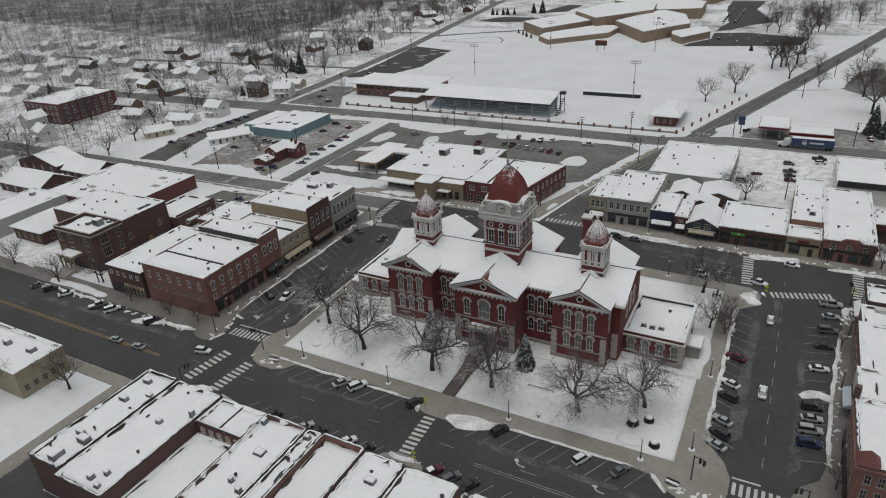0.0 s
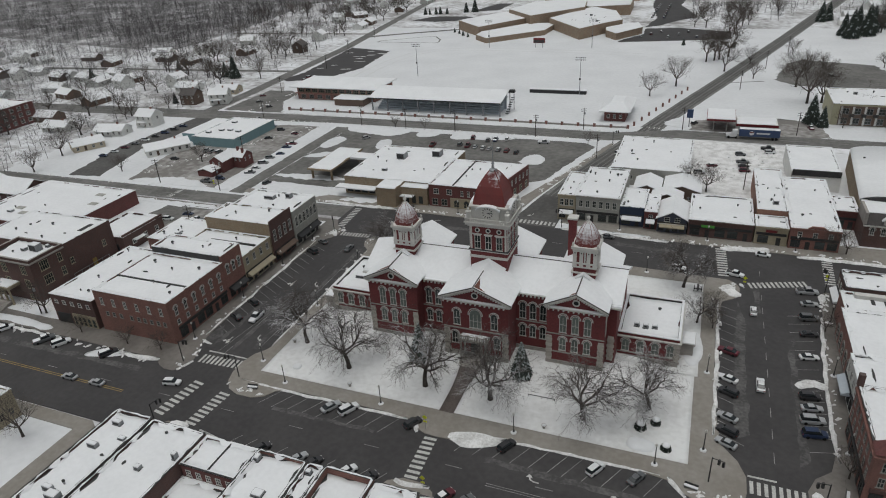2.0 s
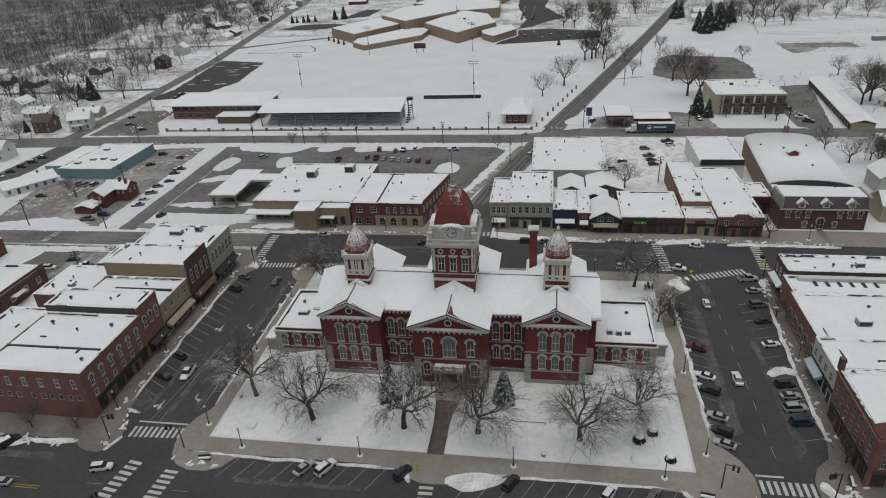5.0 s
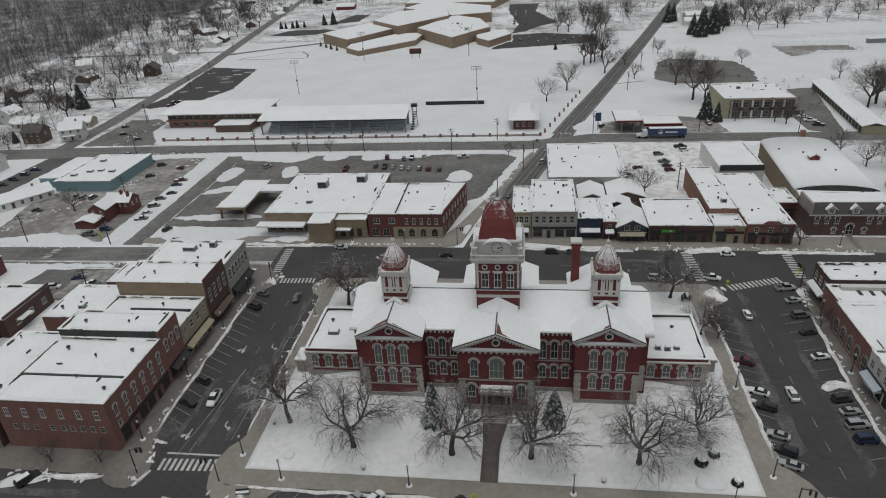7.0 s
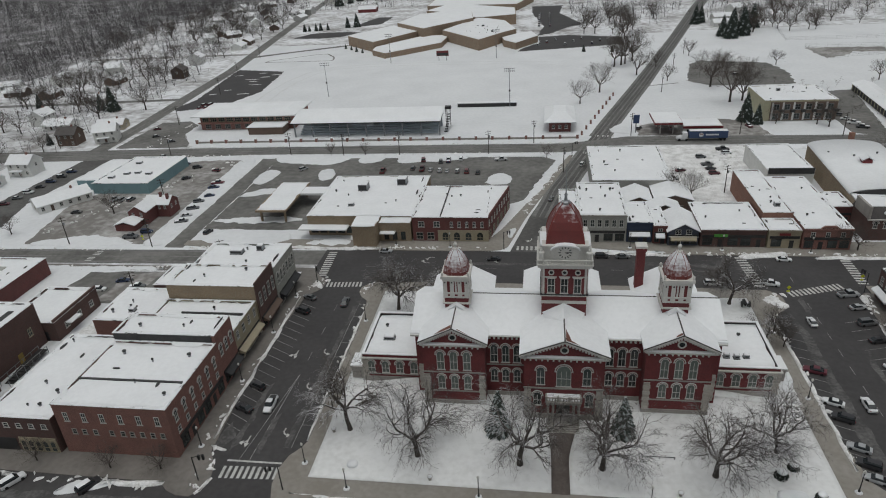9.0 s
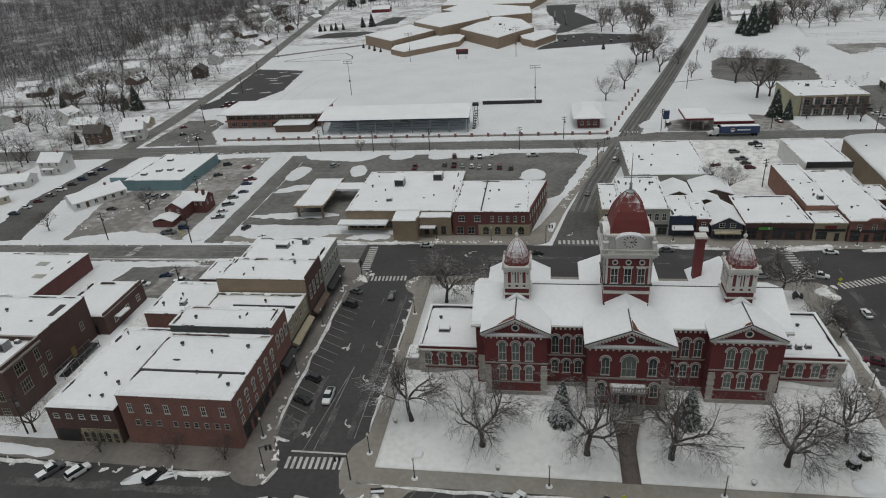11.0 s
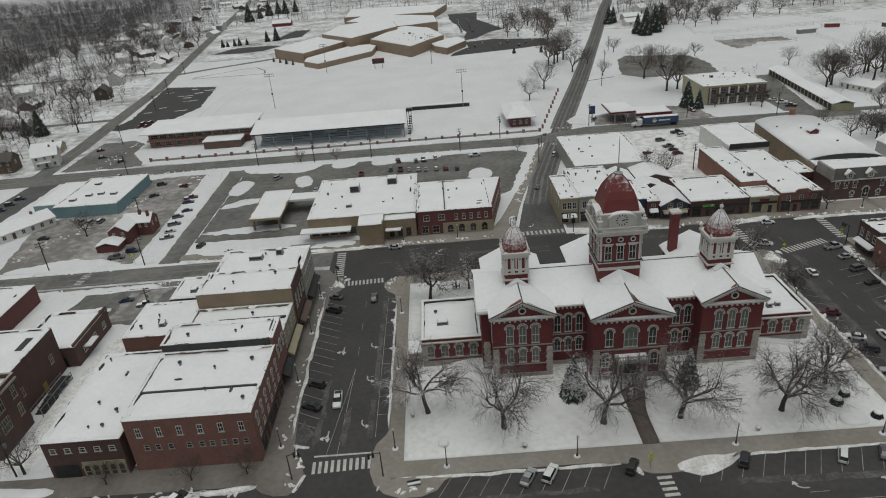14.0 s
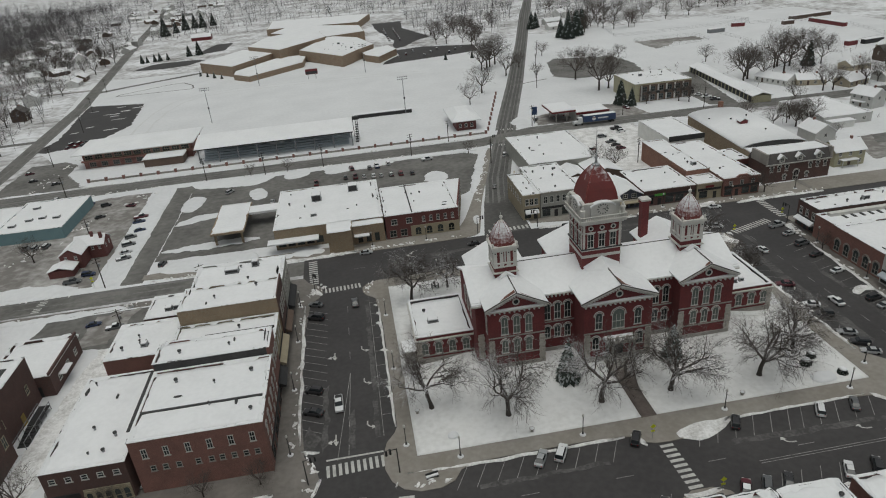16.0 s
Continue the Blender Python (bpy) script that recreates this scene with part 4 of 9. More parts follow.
        for k in range(22):
            xx = -4.7 + k * 0.447
            box(bm, xx - 0.07, xx + 0.07, -0.8, -0.66, 28.4, 29.1)
        box(bm, -4.85, 4.85, -0.85, -0.6, 29.1, 29.25)
        part("balustrade", move(bm, base), WHITE, e)
        # clock stage with arched pediment
        b2 = pose(dx * 3.75, cy + dy * 3.75, 0, 0, 0, rz)
        bm = bmesh.new()
        n = 12
        fr = [(-2.4, 28.4), (2.4, 28.4), (2.4, 31.0)] + [(2.4 * math.cos(math.pi * k / n), 31.0 + 0.8 * math.sin(math.pi * k / n)) for k in range(1, n)] + [(-2.4, 31.0)]
        f0, f1 = [bm.verts.new((x, -0.45, z)) for x, z in fr], [bm.verts.new((x, 1.0, z)) for x, z in fr]
        bm.faces.new(f0); bm.faces.new(f1[::-1])
        for i in range(len(fr)):
            bm.faces.new((f0[i], f1[i], f1[(i + 1) % len(fr)], f0[(i + 1) % len(fr)]))
        part("clock_bay", move(bm, b2), WHITE, e)
        bm = bmesh.new()
        arc = []
        for k in range(n + 1):
            a = math.pi * k / n
            c, s_ = math.cos(a), math.sin(a)
            arc.append([bm.verts.new((r * c, y, 31.0 + q * s_)) for r, q, y in ((2.4, 0.78, -0.75), (2.6, 1.05, -0.75), (2.6, 1.05, 0.5), (2.4, 0.78, 0.5))])
        for a, b in zip(arc, arc[1:]):
            for i, j in ((0, 1), (1, 2), (2, 3), (3, 0)):
                bm.faces.new((a[i], a[j], b[j], b[i]))
        part("pediment", move(bm, b2), ROOFSNOW, e, "arched pediment capped with snow")
        bm = bmesh.new()
        lathe(bm, [(1.45, 0), (1.45, 0.14), (1.25, 0.14), (1.25, 0.05)], 24)
        part("clock_rim", move(bm, b2 @ pose(0, -0.45, 30.5, 90)), WHITE, e)
        bm = bmesh.new()
        lathe(bm, [(1.27, 0), (1.27, 0.07)], 24)
        dial = part("clock_dial", move(bm, b2 @ pose(0, -0.45, 30.5, 90)), WHITE, e, "pale clock dial with dark marks and hands of iron")
        for k in range(12):
            bm = boxes((-0.085, 0.085, -0.10, -0.06, 0.80, 1.18))
            part("hour_mark", move(bm, b2 @ pose(0, -0.45, 30.5, 0, k * 30, 0)), DARKMETAL, dial)
        for ang, ln in ((105, 0.62), (80, 0.95)):
            bm = boxes((-0.06, 0.06, -0.13, -0.10, -0.1, ln))
            part("clock_pointer", move(bm, b2 @ pose(0, -0.45, 30.5, 0, ang, 0)), DARKMETAL, dial)
    part("clock_stage", boxes((-3.7, 3.7, cy - 3.7, cy + 3.7, 28.4, 31.6)), WHITE, e)
    part("stage_cornice", boxes((-4.1, 4.1, cy - 4.1, cy + 4.1, 31.4, 31.75)), WHITE, e)
    for sx in (-1, 1):
        for sy in (-1, 1):
            bm = bmesh.new()
            lathe(bm, [(0.45, 28.4), (0.45, 30.2), (0.58, 30.3), (0.58, 30.6), (0.25, 30.8), (0.3, 31.1), (0.08, 31.5)], 10)
            part("corner_urn", move(bm, pose(sx * 4.2, cy + sy * 4.2, 0)), WHITE, e)
    bm = bmesh.new()
    lathe(bm, [(3.35, 31.6), (3.2, 32.8), (2.9, 34.1), (2.4, 35.5), (1.65, 36.9), (0.95, 37.9), (0.6, 38.3), (0.6, 38.6)], 24, 0, 1.0)
    part("dome", move(bm, pose(0, cy, 0)), SNOWYRED, e, "dark red tower roof dusted with snow")
    bm = bmesh.new()
    lathe(bm, [(0.85, 38.2), (0.85, 38.5), (0.3, 38.8), (0.22, 39.6), (0.35, 39.8), (0.1, 40.2), (0.05, 45.5)], 10)
    part("finial", move(bm, pose(0, cy, 0)), STEEL, e)
    for k in range(4):
        bm = bmesh.new()
        pts = [(3.35, 31.6), (3.2, 32.8), (2.9, 34.1), (2.4, 35.5), (1.65, 36.9), (0.95, 37.9), (0.6, 38.3)]
        for (r0, z0), (r1, z1) in zip(pts, pts[1:]):
            g0 = r0 * math.sqrt(2)
            g1 = r1 * math.sqrt(2)
            tube(bm, (g0, 0, z0), (g1, 0, z1), 0.12, 0.12, 5)
        part("dome_rib", move(bm, pose(0, cy, 0, 0, 0, 45 + 90 * k)), REDMETAL, e)
    # cupolas
    for cx in (-20, 20):
        cy2, h2 = 10.9, 2.25
        part("cupola_wall", boxes((cx - h2, cx + h2, cy2 - h2, cy2 + h2, 15.5, 24.3)), REDBRICK, e)
        for z0, z1, o in ((18.9, 19.15, 0.4), (20.15, 20.45, 0.22), (20.95, 21.3, 0.2), (23.75, 24.35, 0.22), (24.35, 24.9, 0.5)):
            part("cupola_band", boxes((cx - h2 - o, cx + h2 + o, cy2 - h2 - o, cy2 + h2 + o, z0, z1)), WHITE, e)
        for side, dx, dy in (("S", 0, -1), ("E", 1, 0), ("N", 0, 1), ("W", -1, 0)):
            base = pose(cx + dx * h2, cy2 + dy * h2, 0, 0, 0, facing(side))
            for k in (-2.02, -0.72, 0.72, 2.02):
                part("pilaster", move(boxes((k - 0.36, k + 0.36, -0.16, 0, 21.3, 23.75)), base), WHITE, e)
                part("pedestal", move(boxes((k - 0.42, k + 0.42, -0.18, 0, 20.45, 20.95)), base), WHITE, e)
                bm = bmesh.new(); lathe(bm, [(0.15, 0.16), (0.15, 0.2)], 8)
                part("rosette", move(bm, base @ pose(k, 0, 23.45, 90)), DARKMETAL, e)
            part("mullion", move(boxes((-0.14, 0.14, -0.12, 0, 21.3, 23.75)), base), WHITE, e)
        prof = [(2.3, 24.9), (2.24, 25.5), (2.02, 26.5), (1.66, 27.5), (1.15, 28.5), (0.6, 29.3), (0.32, 29.6)]
        bm = bmesh.new()
        loops = [[bm.verts.new((r * px, r * py, z)) for px, py in ((1, -0.6), (1, 0.6), (0.6, 1), (-0.6, 1), (-1, 0.6), (-1, -0.6), (-0.6, -1), (0.6, -1))] for r, z in prof]
        for lo, hi in zip(loops, loops[1:]):
            for k in range(8):
                bm.faces.new((lo[k], lo[(k + 1) % 8], hi[(k + 1) % 8], hi[k]))
        bm.faces.new(loops[0][::-1]); bm.faces.new(loops[-1])
        part("cupola_dome", move(bm, pose(cx, cy2, 0)), SNOWYCUPOLA, e, "dark red cupola roof half covered with snow")
        for px, py in ((1, -0.6), (1, 0.6), (0.6, 1), (-0.6, 1), (-1, 0.6), (-1, -0.6), (-0.6, -1), (0.6, -1)):
            bm = bmesh.new()
            for (r0, z0), (r1, z1) in zip(prof, prof[1:]):
                tube(bm, (r0 * px, r0 * py, z0), (r1 * px, r1 * py, z1), 0.05, 0.05, 5)
            part("dome_rib", move(bm, pose(cx, cy2, 0)), REDMETAL, e)
        for sx in (-1, 1):
            for sy in (-1, 1):
                bm = bmesh.new(); lathe(bm, [(0.2, 24.9), (0.2, 25.4), (0.27, 25.5), (0.08, 25.8)], 8)
                part("corner_urn", move(bm, pose(cx + sx * 2.45, cy2 + sy * 2.45, 0)), WHITE, e)
        bm = bmesh.new()
        lathe(bm, [(0.6, 29.2), (0.6, 29.5), (0.2, 29.7), (0.2, 30.0), (0.38, 30.3), (0.3, 30.6), (0.05, 30.8), (0.04, 31.3)], 10)
        part("finial", move(bm, pose(cx, cy2, 0)), WHITE, e)
        # snow saddle where the pavilion ridge meets the cupola
        bm = bmesh.new(); gable_walls(bm, cx - 1.5, cx + 1.5, cy2 - h2 - 1.6, cy2 - h2 - 0.42, 17.6, 18.5, 19.5)
        part("snow_saddle", bm, ROOFSNOW, e)
    bm = bmesh.new()
    v = [bm.verts.new(p) for p in ((-3.9, 7.7, 18.0), (0, 7.7, 20.1), (3.9, 7.7, 18.0), (-2.6, 3.6, 16.5), (0, 3.2, 18.9), (2.6, 3.6, 16.5))]
    for f in ((0, 1, 2), (0, 3, 4, 1), (1, 4, 5, 2), (3, 5, 4), (0, 2, 5, 3)):
        bm.faces.new([v[i] for i in f])
    part("snow_saddle", bm, ROOFSNOW, e, "snow drifted up to the tower's foot")
    # shingles laid bare along the rakes, where the snow has slid
    for cx, hw, x0, x1, y0, y1, sd in ((-20, 6.4, -3.4, -0.25, 0.25, 1.3, 1), (-20, 6.4, 0.9, 3.4, 0.2, 0.55, 2), (0, 7.85, 0.2, 1.3, -2.5, 1.2, 3), (0, 7.85, 0.2, 2.6, -2.55, -1.7, 4), (20, 6.4, -1.3, -0.2, 0.2, 0.8, 5)):
        bm = bmesh.new()
        slope = (ridge_z - 15.75) / hw
        pts = ragged([(x0, y0), (x1, y0), (x1, y1), (x0 + (x1 - x0) * 0.4, (y0 + y1) / 2 + 0.2)] if x0 < 0 else [(x0, y0), (x1, y0), (x0 + (x1 - x0) * 0.5, (y0 + y1) / 2), (x0, y1)], 0.35, 0.14, sd)
        bm.faces.new([bm.verts.new((cx + p[0], p[1], ridge_z - slope * abs(p[0]) + 0.03)) for p in pts])
        part("bare_shingles", bm, RUSTSHINGLE, e, "rust-red shingles laid bare")
    # chimney
    part("chimney", boxes((14.3, 15.9, 20.4, 22.0, 15.5, 24.4), (14.1, 16.1, 20.2, 22.2, 24.4, 25.1), (14.4, 15.8, 20.5, 21.9, 25.1, 25.35)), REDBRICK, e)
    part("chimney_cap", boxes((14.0, 16.2, 20.1, 22.3, 25.1, 25.5)), WHITE, e)
    return e


# red metal with snow lying on the sunless, flatter parts
RUSTSHINGLE = mat("rust_shingle", (0.17, 0.065, 0.045), (0.10, 0.05, 0.04), rough=0.9, big=1.5, small=6, bump=0.5)


def dusted(name, col, col2, lo, hi, grain, rough=0.6, share=0.8, snow=(0.62, 0.62, 0.64)):
    """A surface with snow caught on its flatter parts, broken up by grain."""
    m = mat(name, col, col2, rough=rough, big=0.5, small=3.0, bump=0.3)
    n = m.node_tree
    geo, sep, ns, add, mr, mx = (n.nodes.new(k) for k in ("ShaderNodeNewGeometry", "ShaderNodeSeparateXYZ", "ShaderNodeTexNoise", "ShaderNodeMath", "ShaderNodeMapRange", "ShaderNodeMix"))
    ns.inputs["Scale"].default_value, ns.inputs["Detail"].default_value = grain, 10
    add.operation = "MULTIPLY_ADD"; add.inputs[1].default_value = share
    mr.inputs["From Min"].default_value, mr.inputs["From Max"].default_value = lo, hi
    mx.data_type = "RGBA"; mx.inputs[7].default_value = (*snow, 1)
    p = n.nodes["Principled BSDF"]
    n.links.new(p.inputs["Base Color"].links[0].from_socket, mx.inputs[6])
    n.links.new(geo.outputs["Normal"], sep.inputs[0]); n.links.new(ns.outputs[0], add.inputs[0]); n.links.new(sep.outputs[2], add.inputs[2])
    n.links.new(add.outputs[0], mr.inputs[0]); n.links.new(mr.outputs[0], mx.inputs[0]); n.links.new(mx.outputs[2], p.inputs["Base Color"])
    return m


SNOWYRED = dusted("snow_dusted_red_metal", (0.150, 0.026, 0.024), (0.110, 0.024, 0.022), 0.92, 1.12, 5.0)
DUSTEDSLATE = dusted("snow_dusted_slate", (0.055, 0.050, 0.050), (0.085, 0.078, 0.075), 1.02, 1.10, 0.35, 0.85)
DOORWAY = mat("dark_doorway", (0.03, 0.028, 0.027), bump=0)
SNOWYCUPOLA = dusted("half_snowy_red_metal", (0.150, 0.030, 0.026), (0.110, 0.024, 0.022), 0.50, 0.86, 9.0, share=0.7)
courthouse()


# ---- town buildings round the square ----
def storefront(e, side, fixed, a0, a1, n, awning=None, base=None, h=3.0):
    """Shop windows with a door between, a fascia and an optional awning."""
    base = base or DARKMETAL
    lo, hi = min(a0, a1), max(a0, a1)
    L = hi - lo
    m = {"S": pose(lo, fixed, 0), "N": pose(hi, fixed, 0, 0, 0, 180), "E": pose(fixed, lo, 0, 0, 0, 90), "W": pose(fixed, hi, 0, 0, 0, 270)}[side]
    part("shop_fascia", move(boxes((0.1, L - 0.1, -0.22, -0.01, h, h + 0.7)), m), base, e)
    for k in range(n):
        c = L * (k + 0.5) / n
        p = m @ Vector((c, 0, 0))
        if k % 3 == 1:
            part("shop_door", move(boxes((c - 0.55, c + 0.55, -0.08, 0.02, 0.15, 2.4)), m), DARKMETAL, e)
        else:
            window(e, p.x, p.y, 0.6, min(2.6, L / n * 0.8), h - 0.8, side, False, frame_mat=DARKMETAL, bars=1, name="shop_window", sill=False)
    if awning:
        bm = bmesh.new()
        v = [bm.verts.new(q) for q in ((0.4, -0.02, h + 0.5), (L - 0.4, -0.02, h + 0.5), (L - 0.4, -1.5, h - 0.3), (0.4, -1.5, h - 0.3), (L - 0.4, -1.5, h - 0.6), (0.4, -1.5, h - 0.6), (0.4, -0.02, h - 0.6), (L - 0.4, -0.02, h - 0.6))]
        for f in ((0, 1, 2, 3), (3, 2, 4, 5), (5, 4, 7, 6), (0, 3, 5, 6), (1, 7, 4, 2), (0, 6, 7, 1)):
            bm.faces.new([v[i] for i in f])
        part("awning", move(bm, m), awning, e)


def roof_unit(x, y, z, w=1.6, d=1.3, h=1.1):
    e = empty("rooftop_unit", "grey metal air unit with snow on a flat roof", "air unit", pose(x, y, z), "rooftop units")
    part("casing", boxes((-w / 2, w / 2, -d / 2, d / 2, 0.15, h)), STEEL, e)
    part("curb", boxes((-w / 2 - 0.1, w / 2 + 0.1, -d / 2 - 0.1, d / 2 + 0.1, -0.1, 0.15)), DARKMETAL, e)
    part("snow_cap", boxes((-w / 2 + 0.05, w / 2 - 0.05, -d / 2 + 0.05, d / 2 - 0.05, h, h + 0.12, 0.1, 0.1)), ROOFSNOW, e)
    part("grille", boxes((-w / 2 + 0.2, w / 2 - 0.2, -d / 2 - 0.03, -d / 2, 0.35, h - 0.2)), DARKMETAL, e)
    return e


def roof_vent(x, y, z, r=0.28, h=0.8):
    e = empty("roof_vent", "small dark roof vent standing in the snow", "roof vent", pose(x, y, z), "roof vents")
    bm = bmesh.new()
    lathe(bm, [(r * 0.7, -0.1), (r * 0.7, h * 0.6)], 8)
    part("pipe", bm, STEEL, e)
    bm = bmesh.new()
    lathe(bm, [(r, h * 0.6), (r, h * 0.85), (r * 0.3, h)], 8)
    part("cowl", bm, DARKMETAL, e)
    return e


def scatter_roof(x0, x1, y0, y1, z, vents, units, seed):
    r = random.Random(seed)
    bm = bmesh.new()
    for _ in range(max(2, int((x1 - x0) * (y1 - y0) / 130))):
        cx, cy, a = r.uniform(x0 + 1.2, x1 - 1.2), r.uniform(y0 + 1.2, y1 - 1.2), r.choice((0, 0, math.pi / 2))
        L, w = r.uniform(0.3, 0.9), r.uniform(0.12, 0.3)
        if r.random() < 0.45:
            cx = r.choice((x0 + 0.8, x1 - 0.8)); a = math.pi / 2; L = r.uniform(0.8, 2.6)
        ring = []
        for k in range(10):
            t = k * math.tau / 10
            px, py = L * math.cos(t) * r.uniform(0.7, 1.1), w * math.sin(t) * r.uniform(0.6, 1.3)
            ring.append((cx + px * math.cos(a) - py * math.sin(a), cy + px * math.sin(a) + py * math.cos(a)))
        prism(bm, ring, z + 0.02, z + 0.27)
    tagged(part("bare_patches", bm, TAR), "dark bare patches in the roof snow", "roof patch", "", "stuff")
    for _ in range(int(vents * 0.6 + 0.5)):
        roof_vent(r.uniform(x0 + 1.5, x1 - 1.5), r.uniform(y0 + 1.5, y1 - 1.5), z, r.uniform(0.2, 0.4), r.uniform(0.6, 1.1))
    for _ in range(units):
        roof_unit(r.uniform(x0 + 2.5, x1 - 2.5), r.uniform(y0 + 2.5, y1 - 2.5), z, r.uniform(1.2, 2.0), r.uniform(1.0, 1.6), r.uniform(0.8, 1.3))


# west side of the square
b = flat_building("corner_building", "two-storey red brick corner building with snowy flat roof", "shop building", -90.5, -68.4, -16.2, 3.6, 11.2, BROWNBRICK, 0.25)
for k in range(6):
    window(b, -88.3 + k * 3.55, -16.2, 7.5, 0.95, 2.0, "S", bars=1)
for k, xx in enumerate((-87.6, -85.6, -83.4, -80.2, -78.0, -76.2, -74.2, -72.2, -70.3)):
    window(b, xx, -16.2, 4.6, 0.95, 1.2, "S", bars=0, frame_mat=STONE)
window_row(b, "E", -68.4, -15.4, 3.0, 6, 6.8, 1.0, 2.4, arch=True)
window_row(b, "E", -68.4, -15.4, 3.0, 6, 4.4, 1.0, 1.3, bars=0)
storefront(b, "E", -68.4, -14.5, 3.2, 6)
part("roof_step", boxes((-90.0, -69.0, -8.9, -8.5, 10.9, 11.35)), TAR, b, "low dark parapet across the roof")
scatter_roof(-90, -69, -15, 3, 11.0, 9, 0, 3)
b = flat_building("low_shop", "low dark brick shop with arched cream doorways", "shop building", -105.3, -91.6, -16.6, 9.6, 8.0, DARKBRICK, 0.2)
window_row(b, "S", -16.6, -104.9, -92, 5, 5.6, 1.1, 1.1, bars=0)
part("arcade", boxes((-99.5, -91.9, -16.75, -16.6, 0.1, 3.4)), CREAM, b, "cream stone arcade")
for k in range(5):
    window(b, -98.7 + k * 1.5, -16.75, 0.3, 1.15, 2.5, "S", True, frame_mat=CREAM, bars=0, sill=False)
part("shop_front", boxes((-104.6, -100.2, -16.72, -16.6, 0.15, 3.0)), DARKMETAL, b)
# tar-black box along the east edge, towards the gap between the buildings
part("dark_strip", boxes((-93.3, -92.0, -9, 9.0, 7.85, 8.02)), TAR, b, "black strip along the roof edge next to the corner building")
scatter_roof(-105, -93, -15, 9, 7.9, 8, 0, 5)
b = flat_building("tall_shop", "dark brick shop building with arched upper windows", "shop building", -90.6, -68.6, 3.9, 11.4, 12.8, BROWNBRICK, 0.3)
part("black_wall", boxes((-90.4, -69.2, 3.70, 3.90, 10.9, 12.75)), TAR, b, "black tarred party wall")
window_row(b, "E", -68.6, 4.2, 11, 3, 7.2, 1.1, 2.6, arch=True)
storefront(b, "E", -68.6, 4.2, 11.2, 3, awning=DARKMETAL)
scatter_roof(-90, -69, 4.5, 11, 12.6, 4, 0, 6)
b = flat_building("plain_shop", "lower brick shop with snowy roof", "shop building", -90.6, -69.0, 11.7, 24.2, 8.5, CREAM, 0.3)
window_row(b, "E", -69.0, 12, 24, 4, 5.6, 1.1, 2.0)
storefront(b, "E", -69.0, 12, 24, 5, awning=CREAM)
part("roof_step", boxes((-84, -69.4, 18.2, 18.5, 8.3, 8.9)), TAR, b)
scatter_roof(-90, -70, 12, 24, 8.3, 4, 0, 7)
b = flat_building("tan_shop", "tan brick shop with dark tall street front", "shop building", -90.4, -68.8, 24.5, 35.0, 12.1, TANBRICK, 0.3)
part("street_front", boxes((-68.8, -68.55, 24.5, 35.0, 0, 12.9)), DARKBRICK, b)
window_row(b, "E", -68.55, 24.8, 34.8, 4, 6.4, 1.2, 3.4)
storefront(b, "E", -68.55, 24.8, 34.8, 4, awning=BROWNWALL)
scatter_roof(-90, -69, 25, 35, 11.9, 3, 0, 8)
b = flat_building("end_shop", "grey stone corner shop with snowy roof", "shop building", -89.8, -68.4, 35.3, 48.2, 11.2, GREYSTONE, 0.3)
window_row(b, "E", -68.4, 35.8, 47.8, 6, 6.0, 1.2, 3.0, arch=True)
window_row(b, "N", 48.2, -89, -69, 7, 6.0, 1.1, 2.4)
storefront(b, "E", -68.4, 35.8, 47.8, 5, awning=DARKMETAL)
roof_unit(-81, 43, 11.0, 3.2, 1.8, 1.1); roof_unit(-75.5, 45, 11.0, 1.6, 1.5, 1.5)
scatter_roof(-89, -69, 36, 47, 11.0, 4, 0, 9)
b = flat_building("back_annex", "low brick annex behind the shops", "building", -104.6, -91.0, 15.6, 30.0, 7.8, BROWNBRICK, 0.2)
scatter_roof(-104, -92, 16, 29, 7.7, 5, 1, 10)
b = flat_building("back_annex", "low brick annex with snowy roof", "building", -102, -90.8, 36, 47, 5.2, DARKBRICK, 0.2)
scatter_roof(-101, -91, 37, 46, 5.1, 2, 2, 11)
b = flat_building("hall", "tall brown brick hall with pale stone window trim", "hall", -133.6, -117.3, -11.2, -0.8, 12.3, DARKBRICK, 0.9, coping=STONE)
for zz in (8.0, 3.9):
    for xx in (-131.6, -127.2, -120.2):
        window(b, xx, -11.2, zz, 1.9, 2.6, "S", frame_mat=CREAM, bars=2)
    window(b, -117.3, -7.4, zz, 2.6, 2.7, "E", frame_mat=CREAM, bars=3); window(b, -117.3, -2.6, zz, 1.3, 2.5, "E", frame_mat=CREAM)
for xx in (-131.6, -120.2):
    window(b, xx, -11.2, 0.6, 1.9, 1.6, "S", frame_mat=CREAM, bars=2)
part("cornice", boxes((-133.9, -117.0, -11.5, -11.2, 11.1, 11.5), (-117.3, -117.0, -11.2, -0.8, 11.1, 11.5)), STONE, b)
part("porch", boxes((-130.0, -123.5, -14.8, -11.2, 4.6, 5.2), (-130.2, -123.3, -15.0, -11.2, 5.2, 5.5)), CREAM, b, "cream columned entrance porch")
part("porch_snow", boxes((-129.9, -123.6, -14.7, -11.25, 5.5, 5.68, 0.1, 0.1)), ROOFSNOW, b)
for xx in (-129.6, -127.8, -125.7, -123.9):
    bm = bmesh.new(); lathe(bm, [(0.35, 0.1), (0.28, 0.4), (0.24, 4.3), (0.36, 4.6)], 10)
    part("column", move(bm, pose(xx, -14.4, 0)), CREAM, b)
for k in range(6):
    part("step", boxes((-129.2, -124.3, -18.0 + k * 0.5, -14.2, 0.15 + k * 0.17, 0.32 + k * 0.17)), STONE, b)
